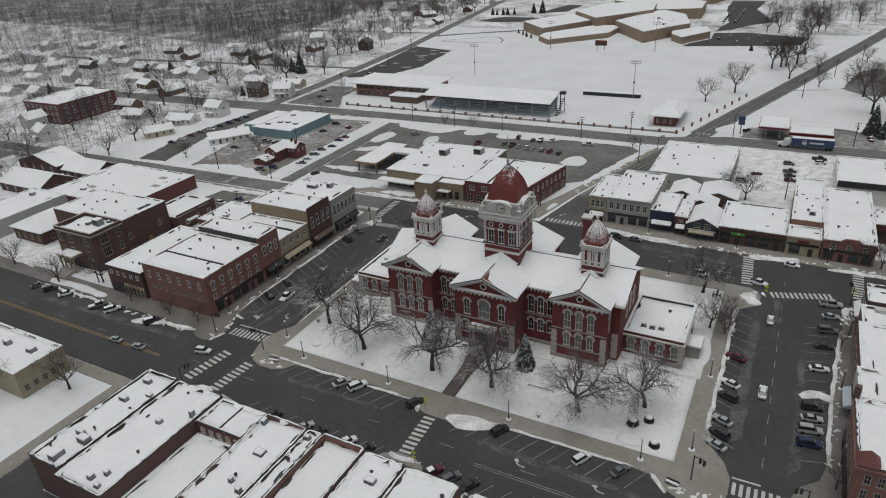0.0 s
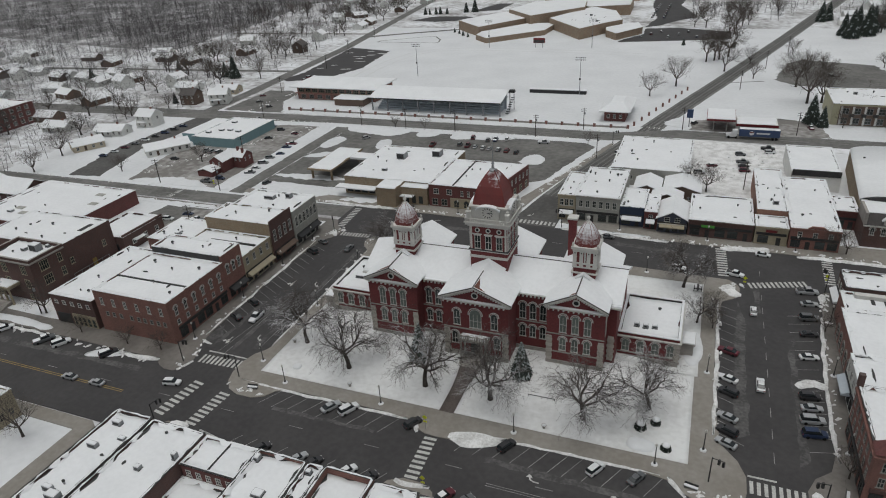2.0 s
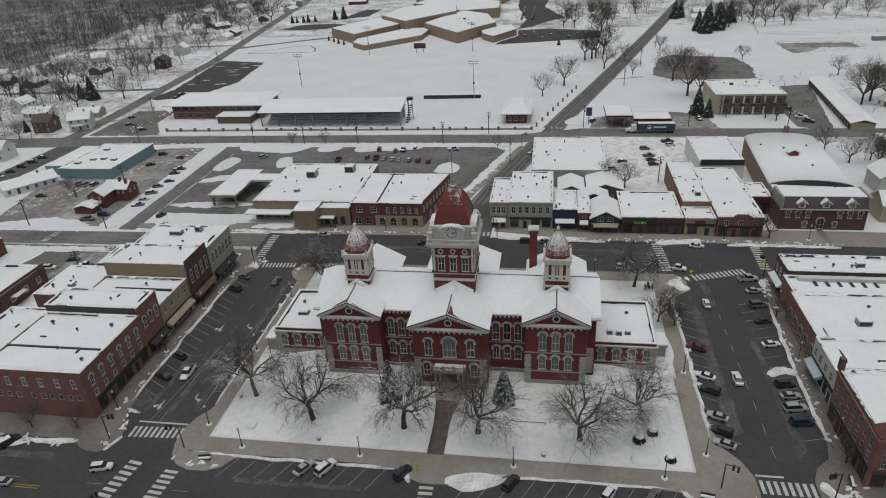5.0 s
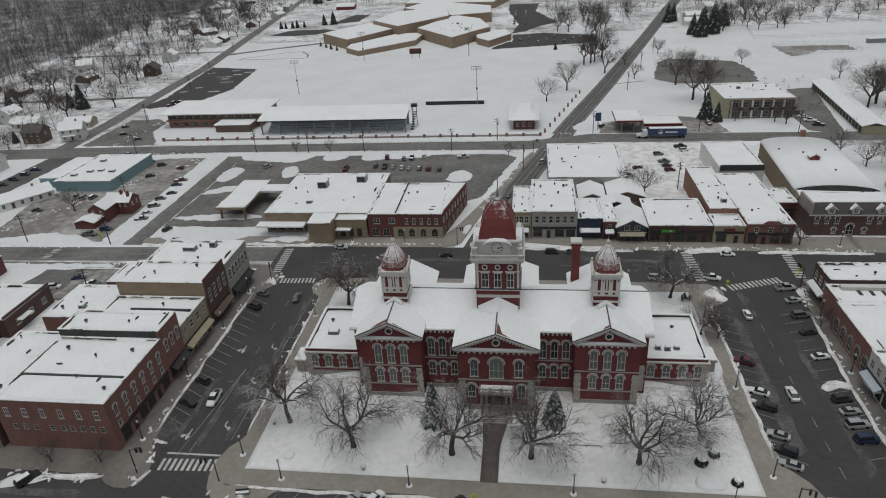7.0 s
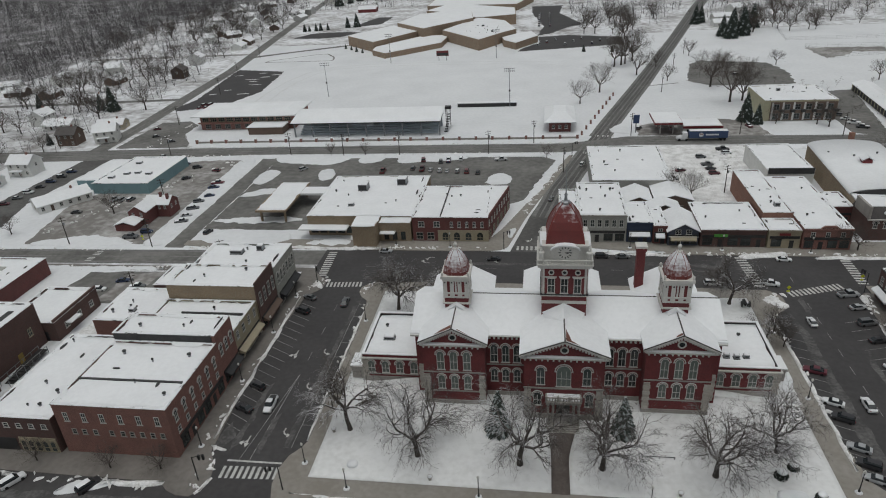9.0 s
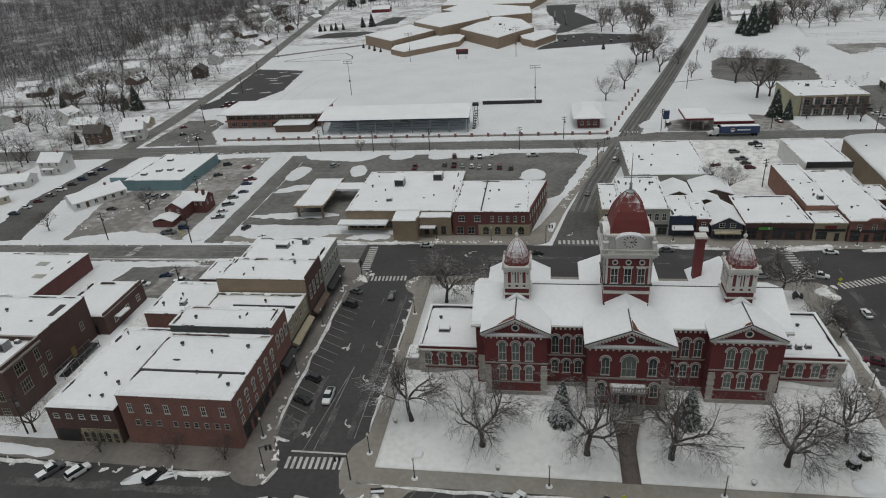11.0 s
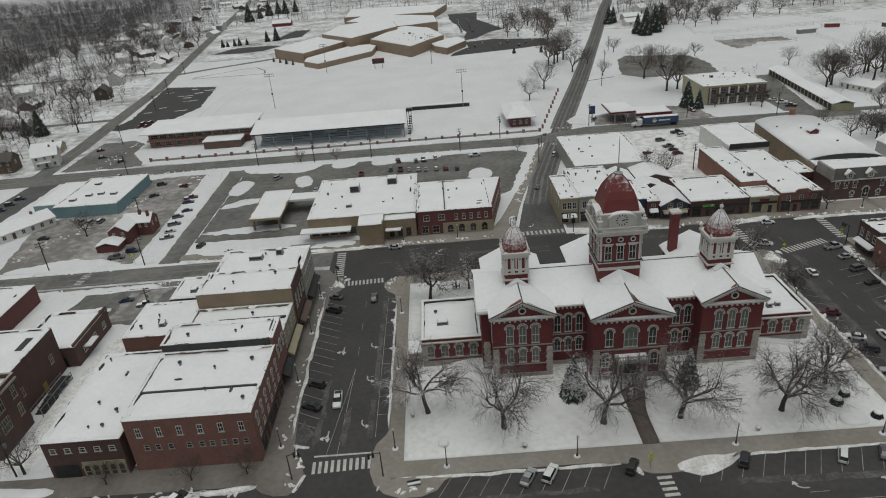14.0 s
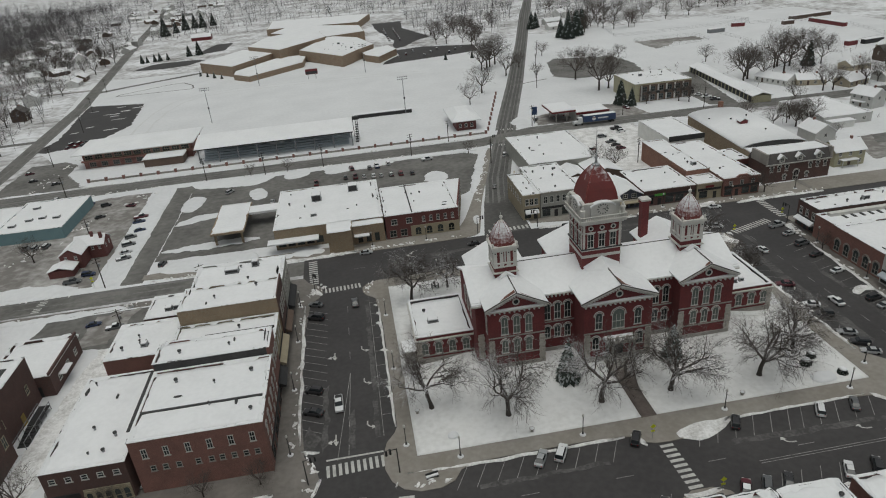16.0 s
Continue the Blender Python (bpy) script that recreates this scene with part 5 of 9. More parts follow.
roof_unit(-122.5, -4.5, 11.4, 2.6, 2.0, 2.0); roof_unit(-125.5, -5.6, 11.4, 1.4, 1.2, 1.0); roof_unit(-121.0, -2.2, 11.4, 1.0, 0.8, 0.8)
scatter_roof(-133, -118, -10, -2, 11.4, 3, 0, 12)
b = flat_building("long_hall", "long dark brick hall under snow", "hall", -150, -119.7, -0.6, 17.2, 10.9, DARKBRICK, 0.2)
part("door", boxes((-119.7, -119.6, 8.2, 9.6, 0.15, 2.6)), YELLOWLINE, b)
for yy in (2.2, 13.4):
    window(b, -119.6, yy, 4.4, 1.2, 2.0, "E", frame_mat=CREAM)
part("dark_strip", boxes((-123.0, -121.6, 9.0, 13.5, 10.85, 10.98)), TAR, b, "dark bare strip in the roof snow")
scatter_roof(-148, -121, 1, 16, 10.7, 6, 0, 13)
e = empty("steel_stair", "dark steel stair and ramp beside the long hall", "stair", pose(-117.4, 4.0, 0))
part("platform", boxes((-1.1, 1.1, 3.0, 9.0, 1.0, 1.12)), DARKMETAL, e)
for sx in (-1.1, 1.1):
    part("side_rail", boxes((sx - 0.05, sx + 0.05, -3.5, 9.0, 1.95, 2.05)), STEEL, e)
    for k in range(6):
        part("post", boxes((sx - 0.05, sx + 0.05, -3.4 + k * 2.45, -3.3 + k * 2.45, 0, 1.95)), STEEL, e)
for k in range(7):
    part("tread", boxes((-1.05, 1.05, -3.4 + k * 0.9, -2.5 + k * 0.9, 0.05, 0.16 + k * 0.14)), DARKMETAL, e)
b = flat_building("rear_wing", "low crimson brick warehouse under snow", "warehouse", -184, -142.6, 17.6, 49.4, 5.2, CRIMSON, 0.2)
for xx, yy in ((-148, 36), (-152, 43), (-166, 24), (-158, 22), (-171, 27)):
    part("roof_light", boxes((xx - 1.6, xx + 1.6, yy - 1.0, yy + 1.0, 5.0, 5.28)), GREYSTONE, b)
scatter_roof(-182, -144, 19, 48, 5.0, 3, 1, 14)
b = flat_building("garage", "small dark brick shop with a stepped parapet", "garage", -130.5, -116.8, 17.6, 33.9, 5.2, DARKBRICK, 0.5)
part("raised_wall", boxes((-117.15, -116.75, 17.6, 33.9, 5.2, 5.9)), DARKBRICK, b)
part("door", boxes((-121.0, -119.2, 17.45, 17.6, 0.15, 2.7)), DARKMETAL, b)
window_row(b, "E", -116.75, 19, 33, 3, 1.8, 1.4, 1.6); part("canopy", boxes((-116.7, -115.2, 21, 25, 3.0, 3.25)), ROOFSNOW, b)
b = flat_building("white_hall", "long low pale hall under snow", "hall", -190, -171.6, -24, 17.0, 6.0, SIDING, 0.2)
scatter_roof(-188, -173, -22, 15, 5.8, 2, 1, 15)
b = empty("hipped_hall", "low dark brick house under a broad snowy hipped roof", "house")
part("wall", ring(-166.5, -151.5, -6.0, 9.5, 0.4, 0, 4.4), DARKBRICK, b)
bm = bmesh.new(); box(bm, -167.3, -150.7, -6.8, 10.3, 4.4, 4.65); box(bm, -167.2, -150.8, -6.7, 10.2, 4.65, 7.6, 7.2, 5.0); part("roof", bm, ROOFSNOW, b, "hipped roof under snow")
window_row(b, "S", -6.0, -166, -152, 4, 1.2, 1.3, 1.8, frame_mat=CREAM); window_row(b, "E", -151.5, -5, 9, 3, 1.2, 1.3, 1.8, frame_mat=CREAM)
part("chimney", boxes((-155.4, -154.4, 5.5, 6.5, 5, 9.2)), CRIMSON, b)
b = flat_building("corner_shop", "low cream brick corner shop with dark windows", "shop building", -110, -82.5, -56.5, -45.4, 6.6, CREAM, 0.3)
window_row(b, "E", -82.5, -56, -46, 5, 1.4, 1.1, 1.6, frame_mat=CREAM)
scatter_roof(-108, -84, -55, -46, 6.4, 3, 2, 16)

# south side: the near row
NEAR = [(-54.2, -46.2, -70.5, 8.6, 0.0), (-46.0, -34.6, -71.5, 8.3, 0.0), (-23.4, -14.2, -76, 8.1, 0.25), (-14.0, -11.0, -76, 7.9, 0.0), (-10.8, -2.2, -72, 8.3, 0.9), (-2.0, 5.4, -70, 7.7, 0.2), (5.6, 15.4, -62, 7.4, 0.0)]
for i, (x0, x1, y0, h, pp) in enumerate(NEAR):
    b = flat_building("near_shop", "brick shop with snowy flat roof and tar-edged parapet", "shop building", x0, x1, y0, -45.0, h, DARKBRICK if i < 2 else CRIMSON if i % 2 else BROWNBRICK, 0.3 + pp, coping=ROOFSNOW)
    part("tar_edge", boxes((x0 - 0.12, x0 + 0.05, y0 + 1, -46, h - 0.25, h + 0.16)), TAR, b)
    window_row(b, "N", -45.0, x0 + 0.4, x1 - 0.4, max(2, int((x1 - x0) / 2.6)), 4.6, 1.1, 2.0)
    storefront(b, "N", -45.0, x0, x1, max(2, int((x1 - x0) / 2.8)))
    scatter_roof(x0, x1, -74 if y0 < -70 else y0, -45.4, h - 0.3 - pp, int((x1 - x0) * 0.3) + 1, 0 if i < 4 else 1, 20 + i)
for x, y, z, w, d, h in ((-51.2, -48, 8.3, 1.7, 0.9, 0.9), (-51.1, -53.6, 8.3, 1.8, 0.9, 0.9), (-47.6, -50.7, 8.3, 1.3, 0.8, 0.5), (-50.3, -63.2, 8.3, 1.8, 0.8, 1.0), (-48.0, -64.2, 8.3, 2.2, 1.4, 1.2), (-49.2, -68.6, 8.3, 1.6, 2.2, 1.1), (-40, -55, 8.0, 1.0, 0.9, 0.8), (-37.8, -67.5, 8.0, 0.8, 0.8, 0.9), (-39.6, -69.2, 8.0, 1.0, 0.9, 0.9), (-37, -70, 8.0, 1.0, 0.7, 0.7),
                         (-12.9, -46.8, 7.6, 0.9, 0.8, 0.8), (-18.3, -52.9, 7.6, 1.8, 1.4, 0.5), (-18.2, -59.7, 7.6, 0.7, 0.7, 0.9), (-15.6, -60.8, 7.6, 1.0, 0.7, 0.9), (-35.6, -51.3, 8.0, 0.8, 0.8, 1.4), (-22.6, -46.8, 7.6, 0.8, 1.2, 0.9)):
    roof_unit(x, y, z, w, d, h)
b = flat_building("rear_yard_roof", "low snow-covered roof in a light well", "building", -34.4, -23.6, -76, -52.0, 5.2, CRIMSON, 0.2)
b = flat_building("near_link", "brick link building with skylit roof", "shop building", -34.4, -23.6, -51.8, -45.0, 7.8, CRIMSON, 0.2)
window_row(b, "S", -51.8, -34, -24, 5, 5.6, 1.0, 1.3)
part("tar_edge", boxes((-29.1, -28.9, -51.5, -45.4, 7.6, 7.95), (-34.3, -23.7, -51.9, -51.7, 7.7, 8.0)), TAR, b)
b = flat_building("near_shop", "low brick shop with a snow-covered roof", "shop building", 18.0, 31, -66, -45.0, 6.8, BROWNBRICK, 0.2)

# east side of the square
b = flat_building("brick_corner_block", "three-storey red brick corner block with stone lintels", "shop building", 68.7, 84.0, -19.0, -2.2, 10.6, BROWNBRICK, 0.4, coping=ROOFSNOW)
for zz in (7.2, 4.2):
    for k in range(8):
        window(b, 70.4 + k * 1.8, -19.0, zz, 0.95, 1.9, "S", frame_mat=STONE)
    window_row(b, "W", 68.7, -18.4, -2.6, 7, zz, 0.95, 1.9, frame_mat=STONE)
storefront(b, "S", -19.0, 69.1, 83.6, 6, base=DARKBRICK); storefront(b, "W", 68.7, -18.4, -2.6, 6)
bm = bmesh.new(); box(bm, 68.5, 71.7, -19.2, -16.2, 10.6, 12.5, 1.5, 1.4); part("corner_gable", bm, CRIMSON, b, "small dark red corner roof")
part("cornice", boxes((68.4, 84.2, -19.35, -19.0, 9.7, 10.1), (68.35, 68.7, -19.0, -2.2, 9.7, 10.1)), BROWNBRICK, b)
part("pier", boxes((68.4, 69.3, -2.9, -2.0, 10.6, 13.0)), DARKBRICK, b)
part("party_wall", boxes((76.5, 76.8, -18.4, -2.6, 10.2, 10.85)), TAR, b)
scatter_roof(72, 83, -15, -3, 10.2, 6, 1, 40)
b = flat_building("white_front_shop", "pale two-storey shop with striped awning", "shop building", 70.0, 92, -1.9, 11.6, 7.6, SIDING, 0.2)
window_row(b, "W", 70.0, -1.5, 11.4, 5, 4.4, 1.1, 1.8); storefront(b, "W", 70.0, 4.6, 11.4, 3, awning=PALEBLUE); storefront(b, "W", 70.0, -1.5, 4.4, 3)
scatter_roof(72, 90, 2, 11, 7.4, 5, 1, 41)
b = flat_building("brick_shop", "long brick shop with arched doorways", "shop building", 70.8, 98, 11.9, 29.6, 6.9, BROWNBRICK, 0.2)
window_row(b, "W", 70.8, 12.5, 29, 5, 0.8, 1.9, 3.2, arch=True, frame_mat=STONE)
roof_unit(81, 18, 6.7, 2.6, 1.8, 1.2); roof_unit(87, 18.5, 6.7, 2.4, 1.8, 1.2); scatter_roof(72, 97, 13, 29, 6.7, 5, 0, 42)
b = flat_building("skylight_shop", "brick shop with a sloping snowy skylight roof", "shop building", 71.6, 99, 29.9, 37.6, 6.6, BROWNBRICK, 0.3)
part("skylight_strip", boxes((74, 98.5, 35.2, 36.6, 6.3, 7.3)), WHITE, b)
for k in range(6):
    part("skylight", boxes((77 + k * 2.5, 77.7 + k * 2.5, 33.2, 35.1, 6.45, 6.6)), TAR, b)
b = flat_building("end_block", "dark brick end shop with black-edged roof", "shop building", 72.6, 100, 38.0, 46.4, 7.4, DARKBRICK, 0.4, coping=TAR)
window_row(b, "W", 72.6, 38.4, 46, 3, 4.0, 1.2, 2.0); storefront(b, "W", 72.6, 38.4, 46, 3, awning=ROOFSNOW)
scatter_roof(74, 98, 39, 46, 7.0, 7, 1, 43)

# north side: the row of shops facing the square
def row_shop(name, label, x0, x1, y0, y1, h, wall, upper=True, nwin=3, awning=None, vents=3, seed=0, side_windows=0, ph=0.2, wmat=None):
    b = flat_building(name, label, "shop building", x0, x1, y0, y1, h, wall, ph)
    if upper:
        window_row(b, "S", y0, x0 + 0.5, x1 - 0.5, nwin, h * 0.58, 1.15, h * 0.26, frame_mat=wmat)
    storefront(b, "S", y0, x0 + 0.2, x1 - 0.2, max(2, int((x1 - x0) / 2.8)), awning=awning)
    part("cornice", boxes((x0 - 0.1, x1 + 0.1, y0 - 0.25, y0 - 0.01, h - 0.45, h - 0.1)), wall if wall != GREYSTONE else STONE, b)
    scatter_roof(x0, x1, y0, y1, h - ph, vents, 0, seed)
    return b


b = row_shop("narrow_corner_shop", "narrow cream corner shop with dark sign band", 0.9, 6.2, 73.4, 93, 8.2, CREAM, True, 3, ROOFSNOW, 1, 50)
window_row(b, "W", 0.9, 75, 92, 6, 4.6, 1.0, 1.8)
b = row_shop("stone_block", "grey stone two-storey block with six tall windows", 6.4, 19.2, 73.2, 98, 8.4, GREYSTONE, True, 6, None, 10, 51)
b = row_shop("navy_shop", "small shop with navy blue upper front", 19.4, 26.2, 73.4, 88, 6.2, NAVY, False, 2, ROOFSNOW, 1, 52)
b = row_shop("small_brick_shop", "small dark brick shop", 26.4, 30.0, 72.6, 86, 5.6, CRIMSON, True, 1, ROOFSNOW, 0, 53)
b = empty("gabled_shop", "dark slate-sided gabled shop with snowy roof", "shop building")
bm = bmesh.new(); gable_walls(bm, 30.2, 38.2, 71.6, 84, 0, 4.4, 6.5); part("wall", bm, SLATEBLUE, b)
bm = bmesh.new(); gable(bm, 29.7, 38.7, 71.0, 84.2, 4.5, 6.85, "y", 0.25); part("roof", bm, ROOFSNOW, b, "snowy gable roof")
part("bargeboard", boxes((30.2, 38.2, 70.95, 71.02, 2.9, 3.1)), WHITE, b)
for xx in (32.8, 35.6):
    window(b, xx, 71.6, 3.5, 1.5, 1.4, "S")
storefront(b, "S", 71.6, 30.4, 38, 4, awning=CREAM, h=2.7)
b = row_shop("brick_shop_row", "low brick shop with a green sign", 38.6, 55.4, 71.0, 90, 5.2, DARKBRICK, False, 3, None, 3, 55)
part("green_sign", boxes((42, 45.5, 70.72, 70.78, 3.2, 4.0)), LIMESIGN, b)
b = flat_building("rear_shop", "long brick rear building with orange side wall", "shop building", 56.2, 64.0, 78.6, 112, 7.0, OLDBRICK, 0.2)
scatter_roof(57, 63.6, 80, 111, 6.8, 5, 1, 57)
b = row_shop("tan_front_shop", "small shop with a tan plaster front", 55.8, 63.9, 70.6, 78.3, 5.4, CREAM, False, 2, None, 0, 56)
part("sign_bars", boxes((58.4, 61.2, 70.3, 70.38, 3.9, 4.6)), REDSIGN, b)
b = row_shop("ornate_brick_shop", "ornate brown brick shop with arched parapet", 64.2, 76.2, 70.0, 108, 6.2, BROWNBRICK, True, 3, None, 4, 58)
part("arched_parapet", boxes((68.0, 73.0, 69.9, 70.3, 6.2, 7.0, 1.2, 0)), BROWNBRICK, b)
b = row_shop("side_shop", "small brick shop with snow roof", 76.6, 82.4, 86, 97, 5.6, CRIMSON, False, 2, None, 0, 59)
b = flat_building("big_flat_shop", "large low shop under clean snow", "shop building", 12.0, 37.0, 106, 140.6, 6.0, GREYSTONE, 0.15)
window_row(b, "S", 106, 13, 28, 4, 2.2, 1.2, 1.4); scatter_roof(15, 35, 110, 138, 5.9, 5, 0, 60)
b = flat_building("white_store", "white store with stepped black-edged roof", "store", 67.4, 81.6, 114, 140.5, 6.2, SIDING, 0.2)
part("black_parapet", boxes((67.6, 81.4, 113.6, 113.98, 5.0, 6.9)), TAR, b)
for k, (x0, x1, y0, y1, h) in enumerate(((21, 29, 93, 104, 4.0), (30.0, 41, 94, 106, 4.2), (27, 36, 86.5, 93, 4.2))):
    b = empty("rear_shed", "rear shed with a pitched snowy roof", "shed")
    bm = bmesh.new(); gable_walls(bm, x0, x1, y0, y1, 0, h, h + 1.6); part("wall", bm, BROWNWALL, b)
    bm = bmesh.new(); gable(bm, x0 - 0.3, x1 + 0.3, y0 - 0.3, y1 + 0.3, h, h + 1.75, "y", 0.2); part("roof", bm, ROOFSNOW, b, "pitched roof under snow")
    window_row(b, "S", y0, x0 + 1, x1 - 1, 2, 1.2, 1.0, 1.2)

# theatre with vaulted roof and mansard front
b = empty("theatre", "brick theatre with barrel roof behind a dormered mansard front", "theatre")
TURN = pose(82.4, 86, 0, 0, 0, -4.5)
n, W, D = 14, 22.6, 50.0
bm = bmesh.new()
pr = [(0, 0)] + [(W / 2 - W / 2 * math.cos(math.pi * k / n), 7.4 + 1.7 * math.sin(math.pi * k / n)) for k in range(n + 1)] + [(W, 0)]
a, c = [bm.verts.new((x, 0, z)) for x, z in pr], [bm.verts.new((x, D, z)) for x, z in pr]
bm.faces.new(a); bm.faces.new(c[::-1])
for i in (0, len(pr) - 2, len(pr) - 1):
    bm.faces.new((a[i], c[i], c[(i + 1) % len(pr)], a[(i + 1) % len(pr)]))
part("wall", move(bm, TURN), TANBRICK, b)
bm = bmesh.new()
pr = [(W / 2 - (W / 2 + 0.1) * math.cos(math.pi * k / n), 7.45 + 1.85 * math.sin(math.pi * k / n)) for k in range(n + 1)]
a, c = [bm.verts.new((x, 5.0, z)) for x, z in pr], [bm.verts.new((x, D + 0.2, z)) for x, z in pr]
a2, c2 = [bm.verts.new((x, 5.0, z - 0.2)) for x, z in pr], [bm.verts.new((x, D + 0.2, z - 0.2)) for x, z in pr]
for i in range(n):
    bm.faces.new((a[i], c[i], c[i + 1], a[i + 1])); bm.faces.new((a2[i], a2[i + 1], c2[i + 1], c2[i])); bm.faces.new((a[i], a[i + 1], a2[i + 1], a2[i])); bm.faces.new((c[i], c2[i], c2[i + 1], c[i + 1]))
part("roof", move(bm, TURN), ROOFSNOW, b, "barrel roof under snow", True)
bm = bmesh.new()
pr = [(W / 2 - 9.6 * math.cos(math.pi * k / n), 7.5 + 1.75 * math.sin(math.pi * k / n)) for k in range(n + 1)]
a, c = [bm.verts.new((x, 4.6, z)) for x, z in pr], [bm.verts.new((x, 4.95, z)) for x, z in pr]
bm.faces.new(a); bm.faces.new(c[::-1])
for i in range(n + 1):
    bm.faces.new((a[i], c[i], c[(i + 1) % (n + 1)], a[(i + 1) % (n + 1)]))
part("roof_arch", move(bm, TURN), TAR, b, "dark arched end of the barrel roof")
part("front_roof", move(boxes((0.2, W - 0.2, -1.5, 4.9, 7.2, 7.6)), TURN), ROOFSNOW, b)
part("front_wall", boxes((82.0, 104.4, 76.0, 85.8, 0, 6.3)), DARKBRICK, b)
part("cornice", boxes((81.7, 104.7, 75.6, 75.98, 6.0, 6.4)), WHITE, b)
bm = bmesh.new(); box(bm, 81.7, 104.7, 75.7, 86.0, 6.4, 9.3, 0.5, 1.8); part("mansard_roof", bm, DUSTEDSLATE, b, "dark slate mansard dusted with snow")
part("roof_snow", boxes((82.4, 104.0, 77.6, 84.1, 9.3, 9.45)), ROOFSNOW, b)
for xx in (82.0, 104.4):
    part("end_pier", boxes((xx - 0.35, xx + 0.35, 75.8, 84.2, 6.4, 9.8)), STONE, b)
for xx in (87.2, 93.4, 100.0):
    bm = bmesh.new(); gable_walls(bm, xx - 1.0, xx + 1.0, 75.9, 78.2, 6.5, 8.0, 8.9); d = part("dormer", bm, WHITE, b)
    bm = bmesh.new(); gable(bm, xx - 1.5, xx + 1.5, 75.6, 78.6, 7.9, 9.2, "y", 0.25); part("dormer_roof", bm, ROOFSNOW, d)
    window(b, xx, 75.9, 6.8, 1.1, 1.3, "S")
for xx in (84.0, 86.6, 89.2, 97.4, 100.0, 102.6):
    window(b, xx, 76.0, 3.6, 1.1, 2.1, "S", True)
for xx in (88.8, 96.6):
    window(b, xx, 76.0, 0.7, 1.1, 1.7, "S", True)
window(b, 92.8, 76.0, 0.3, 1.9, 3.3, "S", True, pane=DOORWAY, name="entrance_arch", sill=False)
part("entrance_walk", boxes((92.0, 93.6, 68.0, 75.9, 0.16, 0.2)), WETPAVE, b)
part("chimney", move(boxes((12.6, 14.2, 50.3, 51.6, 0, 11.4)), TURN), OLDBRICK, b)
part("roof_house", move(boxes((9.4, 12.0, 26, 29, 8.6, 10.4)), TURN), REDSIGN, b, "small red roof hut"); bm = bmesh.new(); gable(bm, 8.9, 12.5, 25.7, 29.3, 10.4, 11.4); part("roof_house_snow", move(bm, TURN), ROOFSNOW, b)
for x, y in ((9, 33), (16.5, 36), (3, 38), (14, 17), (17, 3), (20, 2)):
    p = TURN @ Vector((x, y, 0)); roof_vent(p.x, p.y, 9.0 if 6 < x < 17 and y > 5 else 8.3 if y > 5 else 7.6, 0.35, 0.8)

# long low shop opposite the square
b = flat_building("tan_store", "long low tan store under a broad snowy roof", "store", -74.5, -41.8, 76.5, 110, 6.4, TANBRICK, 0.15)
part("front_bay", boxes((-58.5, -51.5, 68.8, 76.4, 0, 6.6)), TANBRICK, b); bm = bmesh.new(); snow_roof(bm, -58.8, -51.2, 68.5, 77, 6.62, 0.12); part("roof", bm, ROOFSNOW, b, "", True)
part("front_bay", boxes((-51.4, -41.9, 72.6, 76.4, 0, 6.0)), TANBRICK, b); bm = bmesh.new(); snow_roof(bm, -51.4, -41.9, 72.4, 77, 6.02, 0.12); part("roof", bm, ROOFSNOW, b, "", True)
part("entrance_canopy", boxes((-76.5, -61.5, 72.8, 76.4, 3.2, 3.6)), ROOFSNOW, b); part("entrance_canopy", boxes((-51, -46.5, 70.6, 72.5, 3.2, 3.5)), ROOFSNOW, b)
window_row(b, "S", 76.5, -74, -60, 5, 0.8, 2.2, 2.2, frame_mat=DARKMETAL, sill=False)
window_row(b, "S", 72.6, -50.5, -43, 3, 0.6, 1.4, 2.6, frame_mat=DARKMETAL, sill=False)
roof_unit(-62, 98, 6.3, 3.0, 3.4, 2.2); roof_unit(-50, 103, 6.3, 3.0, 3.4, 2.2); scatter_roof(-73, -43, 78, 108, 6.3, 9, 1, 61)
b = flat_building("brick_corner_shop", "two-storey crimson brick corner shop, pale ground floor", "shop building", -41.4, -19.4, 73.0, 97.5, 7.6, CRIMSON, 0.2)
part("ground_floor", boxes((-34, -19.2, 72.8, 72.98, 0, 3.6)), CREAM, b, "pale stone ground floor")
window_row(b, "S", 73.0, -41, -32, 2, 4.6, 1.8, 1.8, arch=False); window_row(b, "S", 73.0, -31, -20, 5, 4.5, 0.9, 1.8)
window_row(b, "S", 72.8, -33.5, -20, 4, 0.5, 1.9, 2.6, arch=True, frame_mat=CREAM)
window_row(b, "S", 73.0, -41, -34.5, 2, 0.7, 2.0, 2.2, frame_mat=STONE)
part("roof_step", boxes((-33.3, -33.0, 73.4, 97, 7.4, 7.9)), TAR, b)
# its end wall follows the slanting road
bm = bmesh.new(); prism(bm, [(-19.39, 73.0), (-14.4, 97.5), (-19.39, 97.5)], 0, 7.6); part("end_wall", bm, CRIMSON, b)
bm = bmesh.new(); prism(bm, [(-19.8, 73.2), (-14.7, 97.3), (-19.8, 97.3)], 7.6, 7.76); part("end_roof", bm, ROOFSNOW, b, "slanting end of the roof under snow")
for k in range(9):
    t = (k + 0.5) / 9
    window(b, 0, 0, 0, 0.9, 1.8, "E").matrix_basis = pose(-19.39 + 5.0 * t, 73 + 24.5 * t, 4.5, 0, 0, 78.5)
for k in range(6):
    t = (k + 0.5) / 6
    window(b, 0, 0, 0, 1.9, 2.4, "E", frame_mat=CREAM, sill=False).matrix_basis = pose(-19.39 + 5.0 * t, 73 + 24.5 * t, 0.5, 0, 0, 78.5)
scatter_roof(-40, -20, 74, 96, 7.4, 6, 0, 62)
